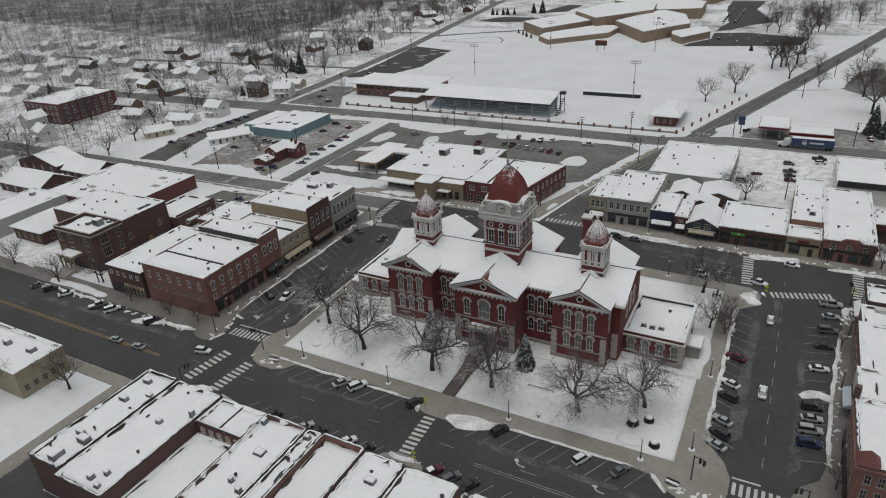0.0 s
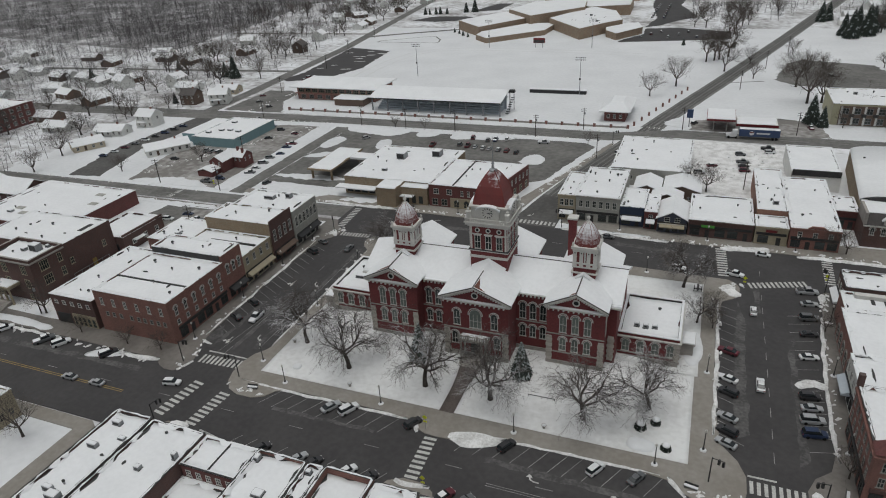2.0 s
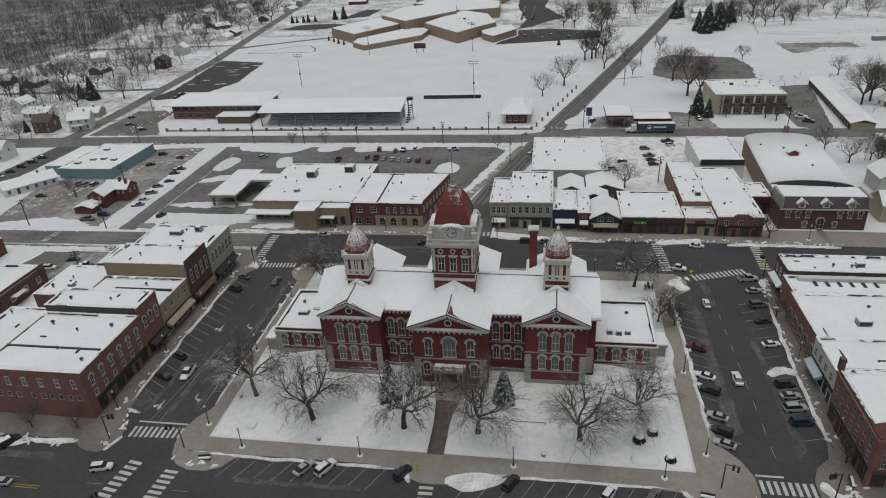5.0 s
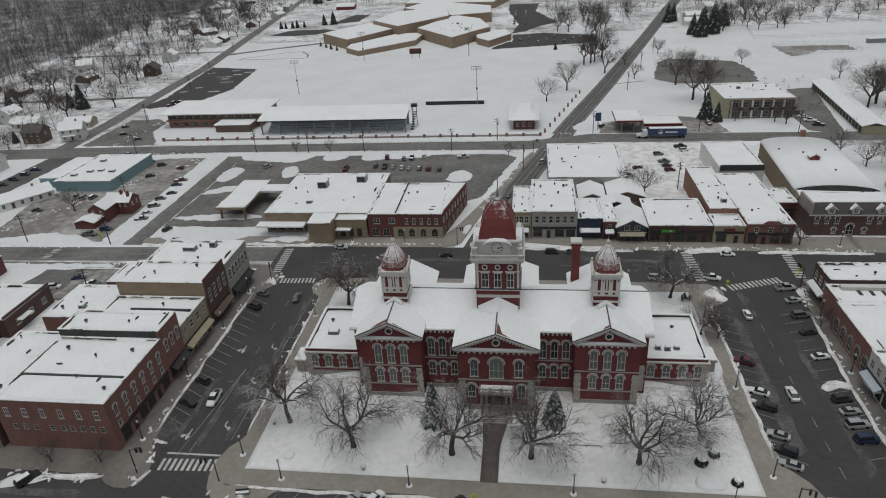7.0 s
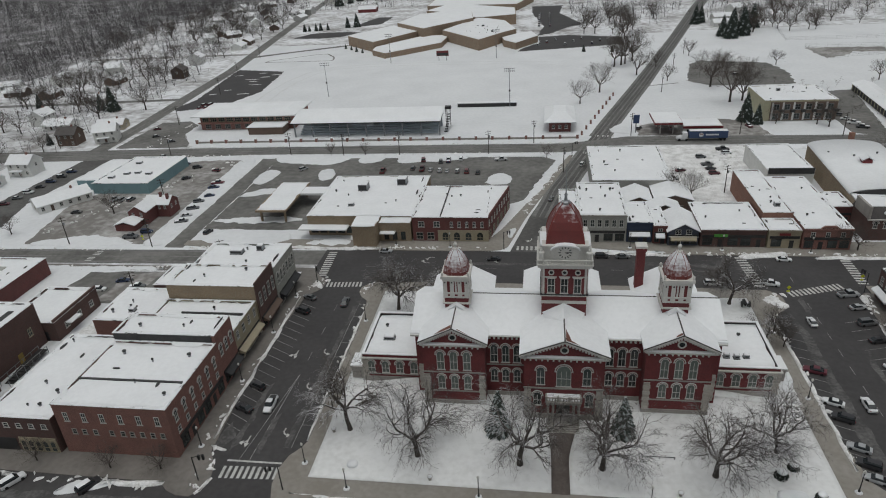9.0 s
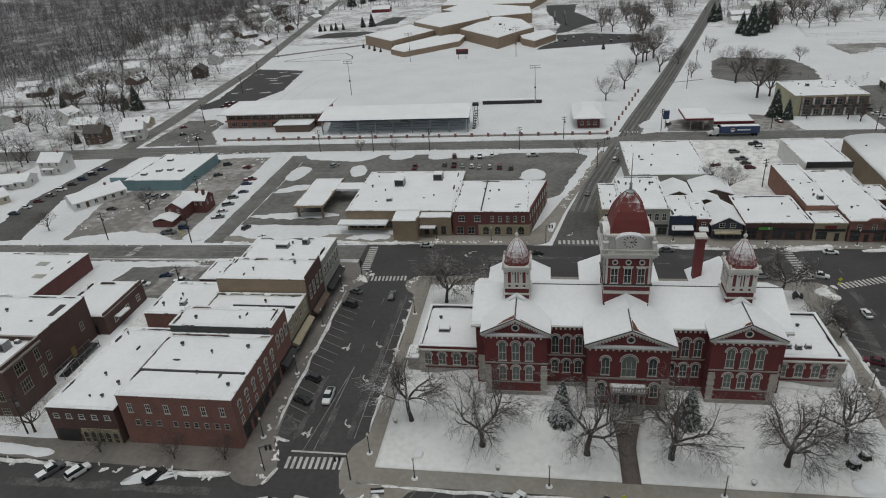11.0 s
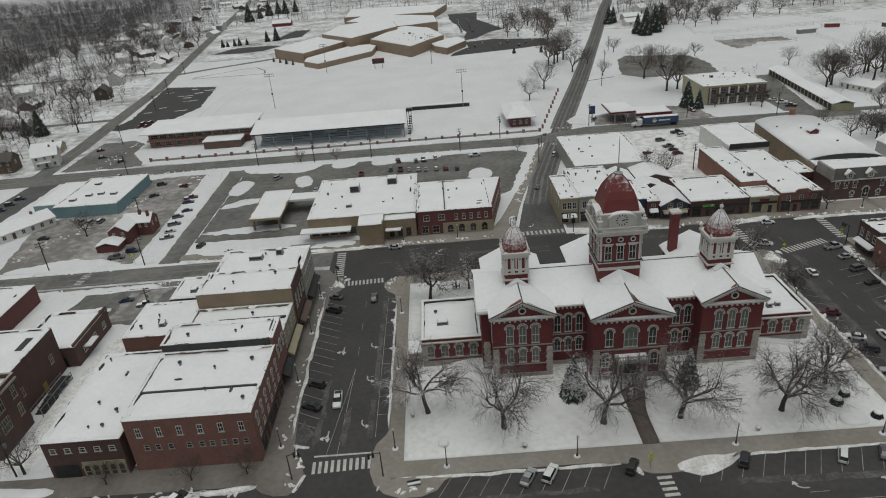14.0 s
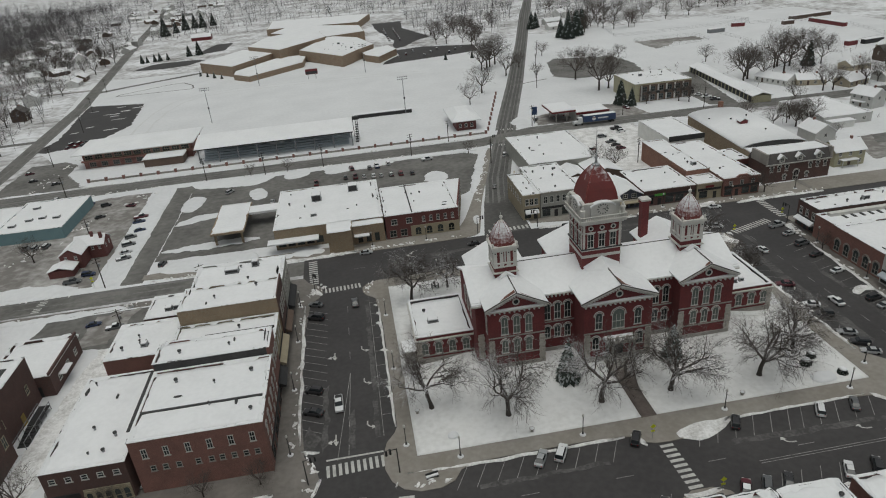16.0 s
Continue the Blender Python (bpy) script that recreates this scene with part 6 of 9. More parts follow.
# drive-through canopy
b = empty("drive_through_canopy", "low drive-through canopy under snow", "canopy")
bm = bmesh.new(); snow_roof(bm, -94.5, -84.5, 84.5, 109, 4.6, 0.15); part("roof", bm, ROOFSNOW, b, "", True)
part("fascia", boxes((-94.6, -84.4, 84.3, 109.1, 4.0, 4.58)), TANBRICK, b)
part("roof_arm", boxes((-84.4, -74.6, 98.5, 104.5, 4.0, 4.72)), ROOFSNOW, b)
for xx, yy in ((-93.5, 86), (-85.5, 86), (-93.5, 107), (-85.5, 107)):
    part("column", boxes((xx - 0.3, xx + 0.3, yy - 0.3, yy + 0.3, 0, 4.0)), TANBRICK, b)


# ---- sports ground and school ----
b = empty("grandstand", "long open grandstand with a snowy sloping roof", "grandstand")
bm = bmesh.new()
v = [bm.verts.new(p) for p in ((-115.5, 175.6, 6.6), (-47.8, 175.6, 6.6), (-47.8, 190.5, 9.2), (-115.5, 190.5, 9.2), (-115.5, 175.6, 6.2), (-47.8, 175.6, 6.2), (-47.8, 190.5, 8.8), (-115.5, 190.5, 8.8))]
for f in ((0, 1, 2, 3), (7, 6, 5, 4), (0, 4, 5, 1), (1, 5, 6, 2), (2, 6, 7, 3), (3, 7, 4, 0)):
    bm.faces.new([v[i] for i in f])
part("roof", bm, ROOFSNOW, b, "sloping roof under smooth snow")
part("eave_band", boxes((-115.6, -47.7, 175.4, 175.58, 6.1, 6.5)), DARKMETAL, b)
for k in range(9):
    x = -114 + k * 8.2
    part("column", boxes((x - 0.25, x + 0.25, 176.4, 176.9, 0, 6.3)), STEEL, b)
    part("roof_truss", boxes((x - 0.12, x + 0.12, 176.5, 190, 5.9, 6.2)), STEEL, b)
for k in range(6):
    part("seat_tier", boxes((-113, -50, 180 + k * 1.6, 181.6 + k * 1.6, 0, 0.6 + k * 0.7)), PALEBLUE, b)
part("rear_wall", boxes((-114.5, -49, 189.8, 190.1, 0, 7.2)), PALEBLUE, b)
part("sign_board", boxes((-84, -78, 178.0, 178.2, 4.6, 5.6)), STEEL, b)
for k in range(8):
    part("stair_flight", boxes((-47.0 + k * 0.1, -45.6 + k * 0.1, 180.5 + k * 1.1, 181.7 + k * 1.1, 0.2 + k * 0.8, 0.45 + k * 0.8)), DARKMETAL, b)
for x, y in ((-47.2, 189.4), (-45.2, 189.4), (-46.0, 185.0)):
    part("stair_post", boxes((x - 0.12, x + 0.12, y - 0.12, y + 0.12, 0, 9.6)), DARKMETAL, b)
part("stair_head", boxes((-47.4, -44.6, 187.6, 190.2, 8.4, 9.6, 0.2, 0.2)), DARKMETAL, b, "dark steel stair head")
b = empty("clubhouse", "long two-storey brick clubhouse with white pitched roof", "clubhouse")
part("wall", boxes((-166, -119.5, 190.5, 212, 0, 6.4)), BROWNBRICK, b)
bm = bmesh.new(); box(bm, -170, -118, 188.8, 215, 6.4, 6.8); box(bm, -170, -118, 188.8, 215, 6.8, 8.4, 6, 9); part("roof", bm, ROOFSNOW, b, "broad hipped roof under snow")
window_row(b, "S", 190.5, -165.4, -120.2, 11, 3.9, 3.3, 1.9, frame_mat=CREAM, bars=2)
window_row(b, "S", 190.5, -165, -140, 5, 0.6, 2.8, 2.0, frame_mat=STONE, bars=2)
window_row(b, "W", -166, 192, 211, 4, 3.9, 2.6, 1.9, frame_mat=CREAM, bars=2)
part("balcony", boxes((-166.5, -119, 188.9, 190.4, 3.2, 3.7)), BROWNBRICK, b)
part("annex", boxes((-138.5, -122.0, 181.5, 190, 0, 3.4)), BROWNWALL, b); part("annex_roof", boxes((-139, -121.5, 181, 190.2, 3.4, 3.8, 0.3, 0.3)), ROOFSNOW, b)
b = empty("ticket_house", "small brick ticket house with white hipped roof", "kiosk")
part("wall", boxes((-1.4, 7.6, 179, 190, 0, 4.4)), CRIMSON, b); bm = bmesh.new(); box(bm, -3.6, 9.8, 177, 203, 4.4, 4.7); box(bm, -3.6, 9.8, 177, 203, 4.7, 7.0, 4, 7); part("roof", bm, ROOFSNOW, b)
window_row(b, "S", 179, -1, 7, 3, 1.4, 1.2, 1.6)
b = empty("boundary_wall", "low white wall with dark posts along the sports ground", "wall")
part("rail", boxes((-158, 10, 169.2, 169.45, 0.1, 0.85)), STONE, b, "pale wall panels")
for k in range(25):
    part("post", boxes((-158 + k * 7 - 0.5, -158 + k * 7 + 0.5, 168.9, 169.8, 0, 1.7)), BROWNBRICK, b); part("post_cap", boxes((-158 + k * 7 - 0.6, -158 + k * 7 + 0.6, 168.8, 169.9, 1.7, 1.95, 0.2, 0.2)), ROOFSNOW, b)
b = empty("boundary_wall", "low fence with dark posts climbing beside the road", "wall")
for k in range(9):
    x, y = 12 + k * 2.3, 174 + k * 8
    part("post", boxes((x - 0.4, x + 0.4, y - 0.4, y + 0.4, 0, 1.7)), BROWNBRICK, b)
b = empty("field_dugout", "long low dark field shelter with snowy top", "shelter")
part("wall", boxes((-46, -17, 222, 224.5, 0, 1.8)), DARKMETAL, b); part("roof", boxes((-46.2, -16.8, 221.8, 224.7, 1.8, 2.1)), ROOFSNOW, b)


def light_mast(x, y, h=18.5):
    e = empty("light_mast", "tall slim floodlight mast with lamp bars", "floodlight", pose(x, y, 0), "floodlight masts")
    bm = bmesh.new(); tube(bm, (0, 0, 0), (0, 0, h), 0.2, 0.1, 6); part("pole", bm, STEEL, e)
    for k in range(2):
        part("crossbar", boxes((-2.6, 2.6, -0.06, 0.06, h - 0.12 - k * 1.1, h - k * 1.1)), STEEL, e)
        for j in range(6):
            part("lamp", boxes((-2.4 + j * 0.9, -2.12 + j * 0.9, -0.35, -0.1, h - 0.4 - k * 1.1, h - k * 1.1)), DARKMETAL, e)
    part("box", boxes((-0.4, 0.4, -0.5, -0.15, 7.5, 8.4)), DARKMETAL, e)


for x, y in ((-120.7, 249.4), (-104.4, 338), (-20.2, 221.6), (-34.7, 342.7)):
    light_mast(x, y)
b = empty("scoreboard", "dark scoreboard on two posts", "scoreboard")
part("panel", boxes((-74, -66, 341, 341.4, 3, 6.4)), REDSIGN, b); part("face", boxes((-73.6, -66.4, 340.9, 340.99, 3.3, 5.0)), TAR, b)
for x in (-72.5, -67.5):
    part("post", boxes((x - 0.15, x + 0.15, 341, 341.3, 0, 3)), STEEL, b)

b = empty("school", "large flat-roofed tan brick school under snow", "school")
SCH = [([(-153.4, 412), (-126, 380), (-100, 424.5), (-127, 459)], 7.0), ([(-124, 367.5), (-112, 354), (-77.5, 389), (-75.5, 423), (-97, 421.5), (-124.5, 381)], 3.5),
       ([(-122, 450), (-95, 415), (-61, 462), (-66, 500), (-76, 522), (-112, 496)], 10.0), ([(-81, 420), (-48.7, 371.4), (-35, 397), (-24.3, 412.6), (-35, 458), (-58, 483)], 7.5), ([(-32, 384), (-23.2, 371), (-8.3, 398), (-13.2, 419), (-23, 412), (-34, 396)], 4.5),
       ([(-112, 537), (-84, 511), (-60, 477), (-27.5, 488), (-30, 532), (-95, 586)], 8.0), ([(-120, 590), (-30, 575), (-15, 640), (-120, 660)], 6)]
for poly, h in SCH:
    bm = bmesh.new(); prism(bm, poly, 0, h); part("wall", bm, SCHOOLBRICK, b)
    c = Vector((sum(p[0] for p in poly) / len(poly), sum(p[1] for p in poly) / len(poly)))
    bm = bmesh.new(); prism(bm, [tuple(c + (Vector(p) - c) * 0.985) for p in poly], h, h + 0.25); part("roof", bm, ROOFSNOW, b, "flat roof under snow")
scatter_roof(-62, -38, 395, 440, 7.7, 8, 2, 70)

b = flat_building("teal_store", "teal metal store with a snowy roof and vents", "store", -169.5, -147, 110, 140, 4.0, TEAL, 0.15)
part("side_bay", boxes((-178.4, -169.7, 114, 138, 0, 3.7)), TEAL, b); bm = bmesh.new(); snow_roof(bm, -178.6, -169.7, 113.8, 138.2, 3.72); part("roof", bm, ROOFSNOW, b, "", True)
for x, y in ((-165, 116), (-161, 120), (-157, 121), (-152, 120), (-163, 132)):
    roof_unit(x, y, 3.8, 2.2, 1.6, 0.9)
b = empty("red_brick_house", "old red brick house with gables and snowy porch roof", "house")
bm = bmesh.new(); gable_walls(bm, -139.4, -131.8, 82, 92, 0, 5.6, 8.0); part("wall", bm, CRIMSON, b)
bm = bmesh.new(); gable(bm, -139.9, -131.3, 81.6, 92.3, 5.6, 8.3); part("roof", bm, ROOFSNOW, b)
bm = bmesh.new(); gable_walls(bm, -137, -126, 90, 98, 0, 5.6, 8.0, "x"); part("wall", bm, CRIMSON, b)
bm = bmesh.new(); gable(bm, -137.3, -125.6, 89.6, 98.4, 5.6, 8.3, "x"); part("roof", bm, ROOFSNOW, b)
part("porch", boxes((-142, -133.5, 75.5, 81.5, 0, 2.8)), CRIMSON, b); bm = bmesh.new(); gable(bm, -142.4, -133, 75, 82, 2.8, 4.2); part("porch_roof", bm, ROOFSNOW, b)
part("chimney", boxes((-131, -130, 93, 94, 6, 9.6)), CRIMSON, b); part("chimney", boxes((-127.6, -126.6, 92, 93, 6, 9.4)), CRIMSON, b)
window_row(b, "S", 82, -139, -132, 2, 3.6, 1.0, 1.6); window_row(b, "E", -126, 90.5, 97.5, 2, 3.4, 1.0, 1.6); window_row(b, "S", 90, -131.5, -126.5, 2, 3.6, 0.9, 1.5)

b.matrix_basis = Matrix.Translation((-133.5, 88, 0)) @ Matrix.Scale(0.8, 4) @ Matrix.Translation((133.5, -88, 0))

# ---- houses ----
def house(x, y, turn, w, d, h, rise, wall, label, porch=True, roof=None):
    e = empty("house", label, "house", pose(x, y, 0, 0, 0, turn), "houses of the town")
    bm = bmesh.new(); gable_walls(bm, -w / 2, w / 2, -d / 2, d / 2, 0, h, h + rise, "x"); part("wall", bm, wall, e)
    bm = bmesh.new(); gable(bm, -w / 2 - 0.4, w / 2 + 0.4, -d / 2 - 0.5, d / 2 + 0.5, h - 0.15, h + rise + 0.25, "x", 0.2); part("roof", bm, roof or ROOFSNOW, e, "snowy pitched roof")
    nx = max(2, int(w / 3))
    for k in range(nx):
        xx = -w / 2 + w * (k + 0.5) / nx
        if k == 1:
            part("door", boxes((xx - 0.5, xx + 0.5, -d / 2 - 0.06, -d / 2, 0.2, 2.3)), BROWNWALL, e)
        else:
            window(e, xx, -d / 2, 0.9, 1.1, 1.4, "S")
        if h > 4:
            window(e, xx, -d / 2, 3.6, 1.0, 1.4, "S")
    for s in ("E", "W"):
        window(e, w / 2 if s == "E" else -w / 2, 0, 0.9 if h < 4 else 3.4, 1.1, 1.4, s)
    if porch:
        part("porch_roof", boxes((-w * 0.35, w * 0.2, -d / 2 - 2.0, -d / 2 - 0.02, 2.5, 2.75)), ROOFSNOW, e)
        for xx in (-w * 0.33, w * 0.18):
            part("porch_post", boxes((xx - 0.1, xx + 0.1, -d / 2 - 1.9, -d / 2 - 1.7, 0, 2.5)), WHITE, e)
    part("chimney", boxes((w * 0.2, w * 0.2 + 0.7, -0.35, 0.35, h + rise * 0.5, h + rise + 1.0)), BROWNBRICK, e)
    return e


rh = random.Random(11)
WALLS = ((SIDING, "white clapboard"), (BEIGE, "beige sided"), (SIDING, "pale grey sided"), (BROWNWALL, "brown sided"), (YELLOWWALL, "pale yellow"), (SIDING, "white"))
proto = []
for i, (wm, word) in enumerate(WALLS):
    two = i in (0, 3, 4)
    proto.append(house(0, 0, 0, (10, 13, 15, 9, 11, 18)[i], (8, 8.5, 8, 8, 8, 9)[i], 5.4 if two else 3.0, 2.6 if two else 1.8, wm, word + (" two-storey" if two else " one-storey") + " house with a snowy roof", i % 2 == 0, SHINGLE if i == 3 else None))
far_proto = []
for i, wm in enumerate((SIDING, BROWNWALL, SIDING)):
    e = empty("house", ("white", "brown", "grey")[i] + " house half hidden among bare trees", "house", None, "houses of the town")
    w, d, h, rise = (10, 13, 15)[i], 8.5, (5.2, 3.2, 3.2)[i], (2.8, 2.2, 2.0)[i]
    bm = bmesh.new(); gable_walls(bm, -w / 2, w / 2, -d / 2, d / 2, 0, h, h + rise, "x"); part("wall", bm, wm, e)
    bm = bmesh.new(); gable(bm, -w / 2 - 0.4, w / 2 + 0.4, -d / 2 - 0.5, d / 2 + 0.5, h - 0.15, h + rise + 0.25, "x", 0.2); part("roof", bm, ROOFSNOW, e, "snowy pitched roof")
    window(e, -w / 4, -d / 2, 0.9, 1.2, 1.5, "S"); window(e, w / 4, -d / 2, 0.9, 1.2, 1.5, "S")
    far_proto.append(e)
placed = []


def put_house(i, x, y, turn):
    placed.append((x, y))
    if x < -268 or y > 340:
        q = far_proto[int(abs(x * 7)) % 3]
        if q.get("used") is None:
            q["used"] = 1
            q.matrix_basis = pose(x, y, 0, 0, 0, turn)
        else:
            copy_thing(q, pose(x, y, 0, 0, 0, turn))
        return
    if i < len(proto) and proto[i].get("used") is None:
        proto[i]["used"] = 1
        proto[i].matrix_basis = pose(x, y, 0, 0, 0, turn)
    else:
        copy_thing(proto[i], pose(x, y, 0, 0, 0, turn))


for i, x, y, turn in ((0, -206, 176, 20), (3, -222, 172, 5), (1, -216, 196, 10), (2, -246, 198, 0), (0, -262, 206, 90), (3, -241, 312, 95), (1, -252, 358, 100), (4, -247, 436, 95), (5, -285, 449, 10), (2, -262, 250, 10),
                      (5, -300, 330, 20), (1, -280, 300, 90), (0, -245, 415, 95), (2, -275, 560, 95), (1, -285, 510, 95), (0, -214.6, 132.5, 0), (5, -175.5, 100.5, 52), (2, -222, 116, 10), (1, -217, 96, 60)):
    put_house(i, x, y, turn)
for i, x, y, turn in ((5, 164.5, 196, -70), (1, 176, 187, -20), (1, 190.5, 177, 15), (1, 214, 205, 10), (3, 240, 215, 0), (2, 255, 200, 30), (2, 212, 178, 10), (0, 171, 142, -75), (1, 228, 176, 0), (4, 116, 85.5, 0), (0, 122, 107, 90), (0, 134, 470, 10), (2, 128, 440, 5), (3, 150, 500, 40), (1, 260, 235, 90), (0, 185, 128, 0), (2, 215, 135, 90)):
    put_house(i, x, y, turn)
for row_y, x_from, x_to in ((170, -560, -275), (206, -560, -275), (218, -560, -280), (262, -540, -285), (300, -350, -300), (120, -560, -240), (75, -560, -250), (30, -560, -215), (-2, -560, -215)):
    x = x_from
    while x < x_to:
        put_house(rh.choice((0, 0, 2, 2, 3, 5, 1)), x, row_y + rh.uniform(-11, 11), rh.choice((0, 180, 90, 90)) + rh.uniform(-14, 14))
        x += rh.uniform(16, 36)
for _ in range(46):
    put_house(rh.choice((0, 1, 2, 5)), rh.uniform(-360, -228), rh.uniform(470, 1050), rh.uniform(0, 180))
for _ in range(22):
    put_house(rh.choice((0, 1, 2, 5)), rh.uniform(-1000, -560), rh.uniform(60, 300), rh.uniform(0, 180))
for k, q in enumerate(q for q in proto + far_proto if q.get("used") is None):
    q["used"] = 1
    q.matrix_basis = pose(-226 - 15 * k, 270 + 3 * k, 0, 0, 0, 8 * k)
    placed.append((-226 - 15 * k, 270 + 3 * k))
b = empty("red_barn", "small red barn with a snowy roof", "barn")
bm = bmesh.new(); gable_walls(bm, -197, -178, 609, 620, 0, 3.4, 6.0, "x"); part("wall", bm, REDSIGN, b)
bm = bmesh.new(); gable(bm, -197.6, -177.4, 608.5, 620.5, 3.4, 6.3, "x"); part("roof", bm, ROOFSNOW, b)
b = flat_building("brick_school", "three-storey dark red brick school with pale windows", "school", -313, -284, 92, 126, 10.8, CRIMSON, 0.4)
for zz in (1.4, 4.6, 7.8):
    window_row(b, "E", -284, 94, 124, 7, zz, 2.2, 2.0, bars=2); window_row(b, "S", 92, -312, -285, 7, zz, 2.2, 2.0, bars=2)
for x0, x1, y0, y1, ax in ((-206, -185.5, 38.5, 50.5, "x"), (-238, -212, 40, 52, "y"), (-218, -193, 20, 34, "x")):
    b = empty("gabled_hall", "large gabled building under snow", "hall")
    bm = bmesh.new(); gable_walls(bm, x0, x1, y0, y1, 0, 3.8, 7.2, ax); part("wall", bm, DARKBRICK, b)
    bm = bmesh.new(); gable(bm, x0 - 0.5, x1 + 0.5, y0 - 0.5, y1 + 0.5, 3.7, 7.5, ax); part("roof", bm, ROOFSNOW, b, "steep roof under snow")
    window_row(b, "S", y0, x0 + 1, x1 - 1, 4, 1.2, 1.2, 1.8); window_row(b, "E", x1, y0 + 1, y1 - 1, 3, 1.2, 1.2, 1.8)

# east of the long road
b = flat_building("apartment_block", "two-storey apartment block with dark balconies and pale end wall", "apartment block", 87.5, 116, 190, 216, 8.6, YELLOWWALL, 0.15)
part("dark_front", boxes((90, 115.8, 189.6, 189.98, 0.2, 7.9)), BROWNWALL, b)
for k in range(6):
    for zz in (0.8, 4.7):
        window(b, 92.2 + k * 4.2, 189.6, zz, 2.2, 2.4, "S", bars=1, frame_mat=STEEL)
    part("balcony", boxes((93.6 + k * 4.2, 95.2 + k * 4.2, 188.2, 189.6, 3.9, 4.9)), DARKMETAL, b)
    part("pale_panel", boxes((90.3 + k * 4.2, 91.0 + k * 4.2, 189.5, 189.6, 0.3, 7.8)), SIDING, b)
scatter_roof(89, 115, 192, 214, 8.5, 5, 1, 80)
b = empty("long_shed", "long low storage shed with many dark doors", "shed")
M = pose(133.5, 166, 0, 0, 0, -6.0)
part("wall", move(boxes((0, 8.4, 0, 74, 0, 3.2)), M), YELLOWWALL, b)
bm = bmesh.new(); gable(bm, -0.6, 9.0, -0.5, 74.5, 3.2, 4.6); part("roof", move(bm, M), ROOFSNOW, b)
for k in range(18):
    part("door", move(boxes((-0.12, -0.01, 1.5 + k * 4, 4.2 + k * 4, 0.1, 2.6)), M), TAR, b)
b = empty("filling_station", "small filling station with white canopy edged in red", "filling station")
part("canopy", boxes((40.6, 51.6, 171, 187, 4.6, 5.3)), REDSIGN, b); part("canopy_snow", boxes((40.8, 51.4, 171.2, 186.8, 5.3, 5.5)), ROOFSNOW, b)
for x, y in ((43.5, 174), (48.5, 174), (43.5, 184), (48.5, 184)):
    part("column", boxes((x - 0.2, x + 0.2, y - 0.2, y + 0.2, 0, 4.6)), WHITE, b)
part("shop", boxes((52, 67, 171, 182, 0, 4.0)), SIDING, b); part("shop_band", boxes((51.8, 67.2, 170.8, 170.98, 3.0, 4.0)), REDSIGN, b)
bm = bmesh.new(); snow_roof(bm, 52, 67, 171, 182, 4.02); part("shop_roof", bm, ROOFSNOW, b, "", True)
window_row(b, "S", 171, 53, 66, 5, 0.6, 2.0, 2.0, frame_mat=DARKMETAL, sill=False)
for k in range(2):
    e = empty("fuel_pump", "small fuel pump under the canopy", "fuel pump", pose(44 + k * 4.5, 179, 0), "fuel pumps")
    part("body", boxes((-0.4, 0.4, -0.3, 0.3, 0, 1.7)), STEEL, e); part("panel", boxes((-0.3, 0.3, -0.34, -0.3, 1.0, 1.5)), REDSIGN, e)
b = empty("price_sign", "tall blue and white station sign", "sign"); part("post", boxes((33.8, 34.2, 176, 176.3, 0, 4)), STEEL, b); part("panel", boxes((32.8, 35.2, 175.9, 176.4, 4, 7.5)), BLUESIGN, b)
for x, y, w, c, turn in ((242, 361, 9, REDSIGN, -20), (303, 366, 36, BROWNWALL, 8), (293, 333, 34, REDSIGN, 93), (254, 259, 7, REDSIGN, 10), (268, 259, 14, DARKMETAL, 8), (273, 348, 8, BROWNWALL, 0), (217, 347, 12, STEEL, 5)):
    b = empty("ball_field_shelter", "low ball field shelter with snowy roof", "shelter", pose(x, y, 0, 0, 0, turn))
    part("wall", boxes((-w / 2, w / 2, -1.6, 1.6, 0, 2.6)), c, b); part("roof", boxes((-w / 2 - 0.3, w / 2 + 0.3, -1.9, 1.9, 2.6, 2.9)), ROOFSNOW, b)
b = flat_building("white_garage", "broad low pale garage under smooth snow", "garage", 136, 157, 122, 151, 3.8, SIDING, 0.15)
window_row(b, "S", 122, 137, 156, 4, 1.2, 1.4, 1.2)
part("lean_to", boxes((137, 147, 118.5, 121.9, 0, 2.6)), SIDING, b); part("lean_to_snow", boxes((136.8, 147.2, 118.2, 121.95, 2.6, 2.8)), ROOFSNOW, b)
sheet("parking_lot", [(128, 84), (170, 88), (172, 110), (134, 106)], 0.012, SLUSH, "slushy lot with tyre tracks", "parking lot", 1.0)
sheet("parking_lot", [(140, 98), (164, 96), (166, 106), (146, 107)], 0.014, WORN, "wheel-worn patch of a snowy lot", "parking lot", 1.0)


def chain_fence(points, label):
    e = empty("wire_fence", label, "fence")
    for (x0, y0), (x1, y1) in zip(points, points[1:]):
        L = math.dist((x0, y0), (x1, y1)); n = max(1, int(L / 6))
        for k in range(n):
            x, y = x0 + (x1 - x0) * k / n, y0 + (y1 - y0) * k / n
            bm = bmesh.new(); tube(bm, (x, y, 0), (x, y, 2.2), 0.05, 0.05, 5); part("post", bm, STEEL, e)
        for z in (0.3, 1.2, 2.15):
            bm = bmesh.new(); tube(bm, (x0, y0, z), (x1, y1, z), 0.035, 0.035, 4); part("rail", bm, STEEL, e)


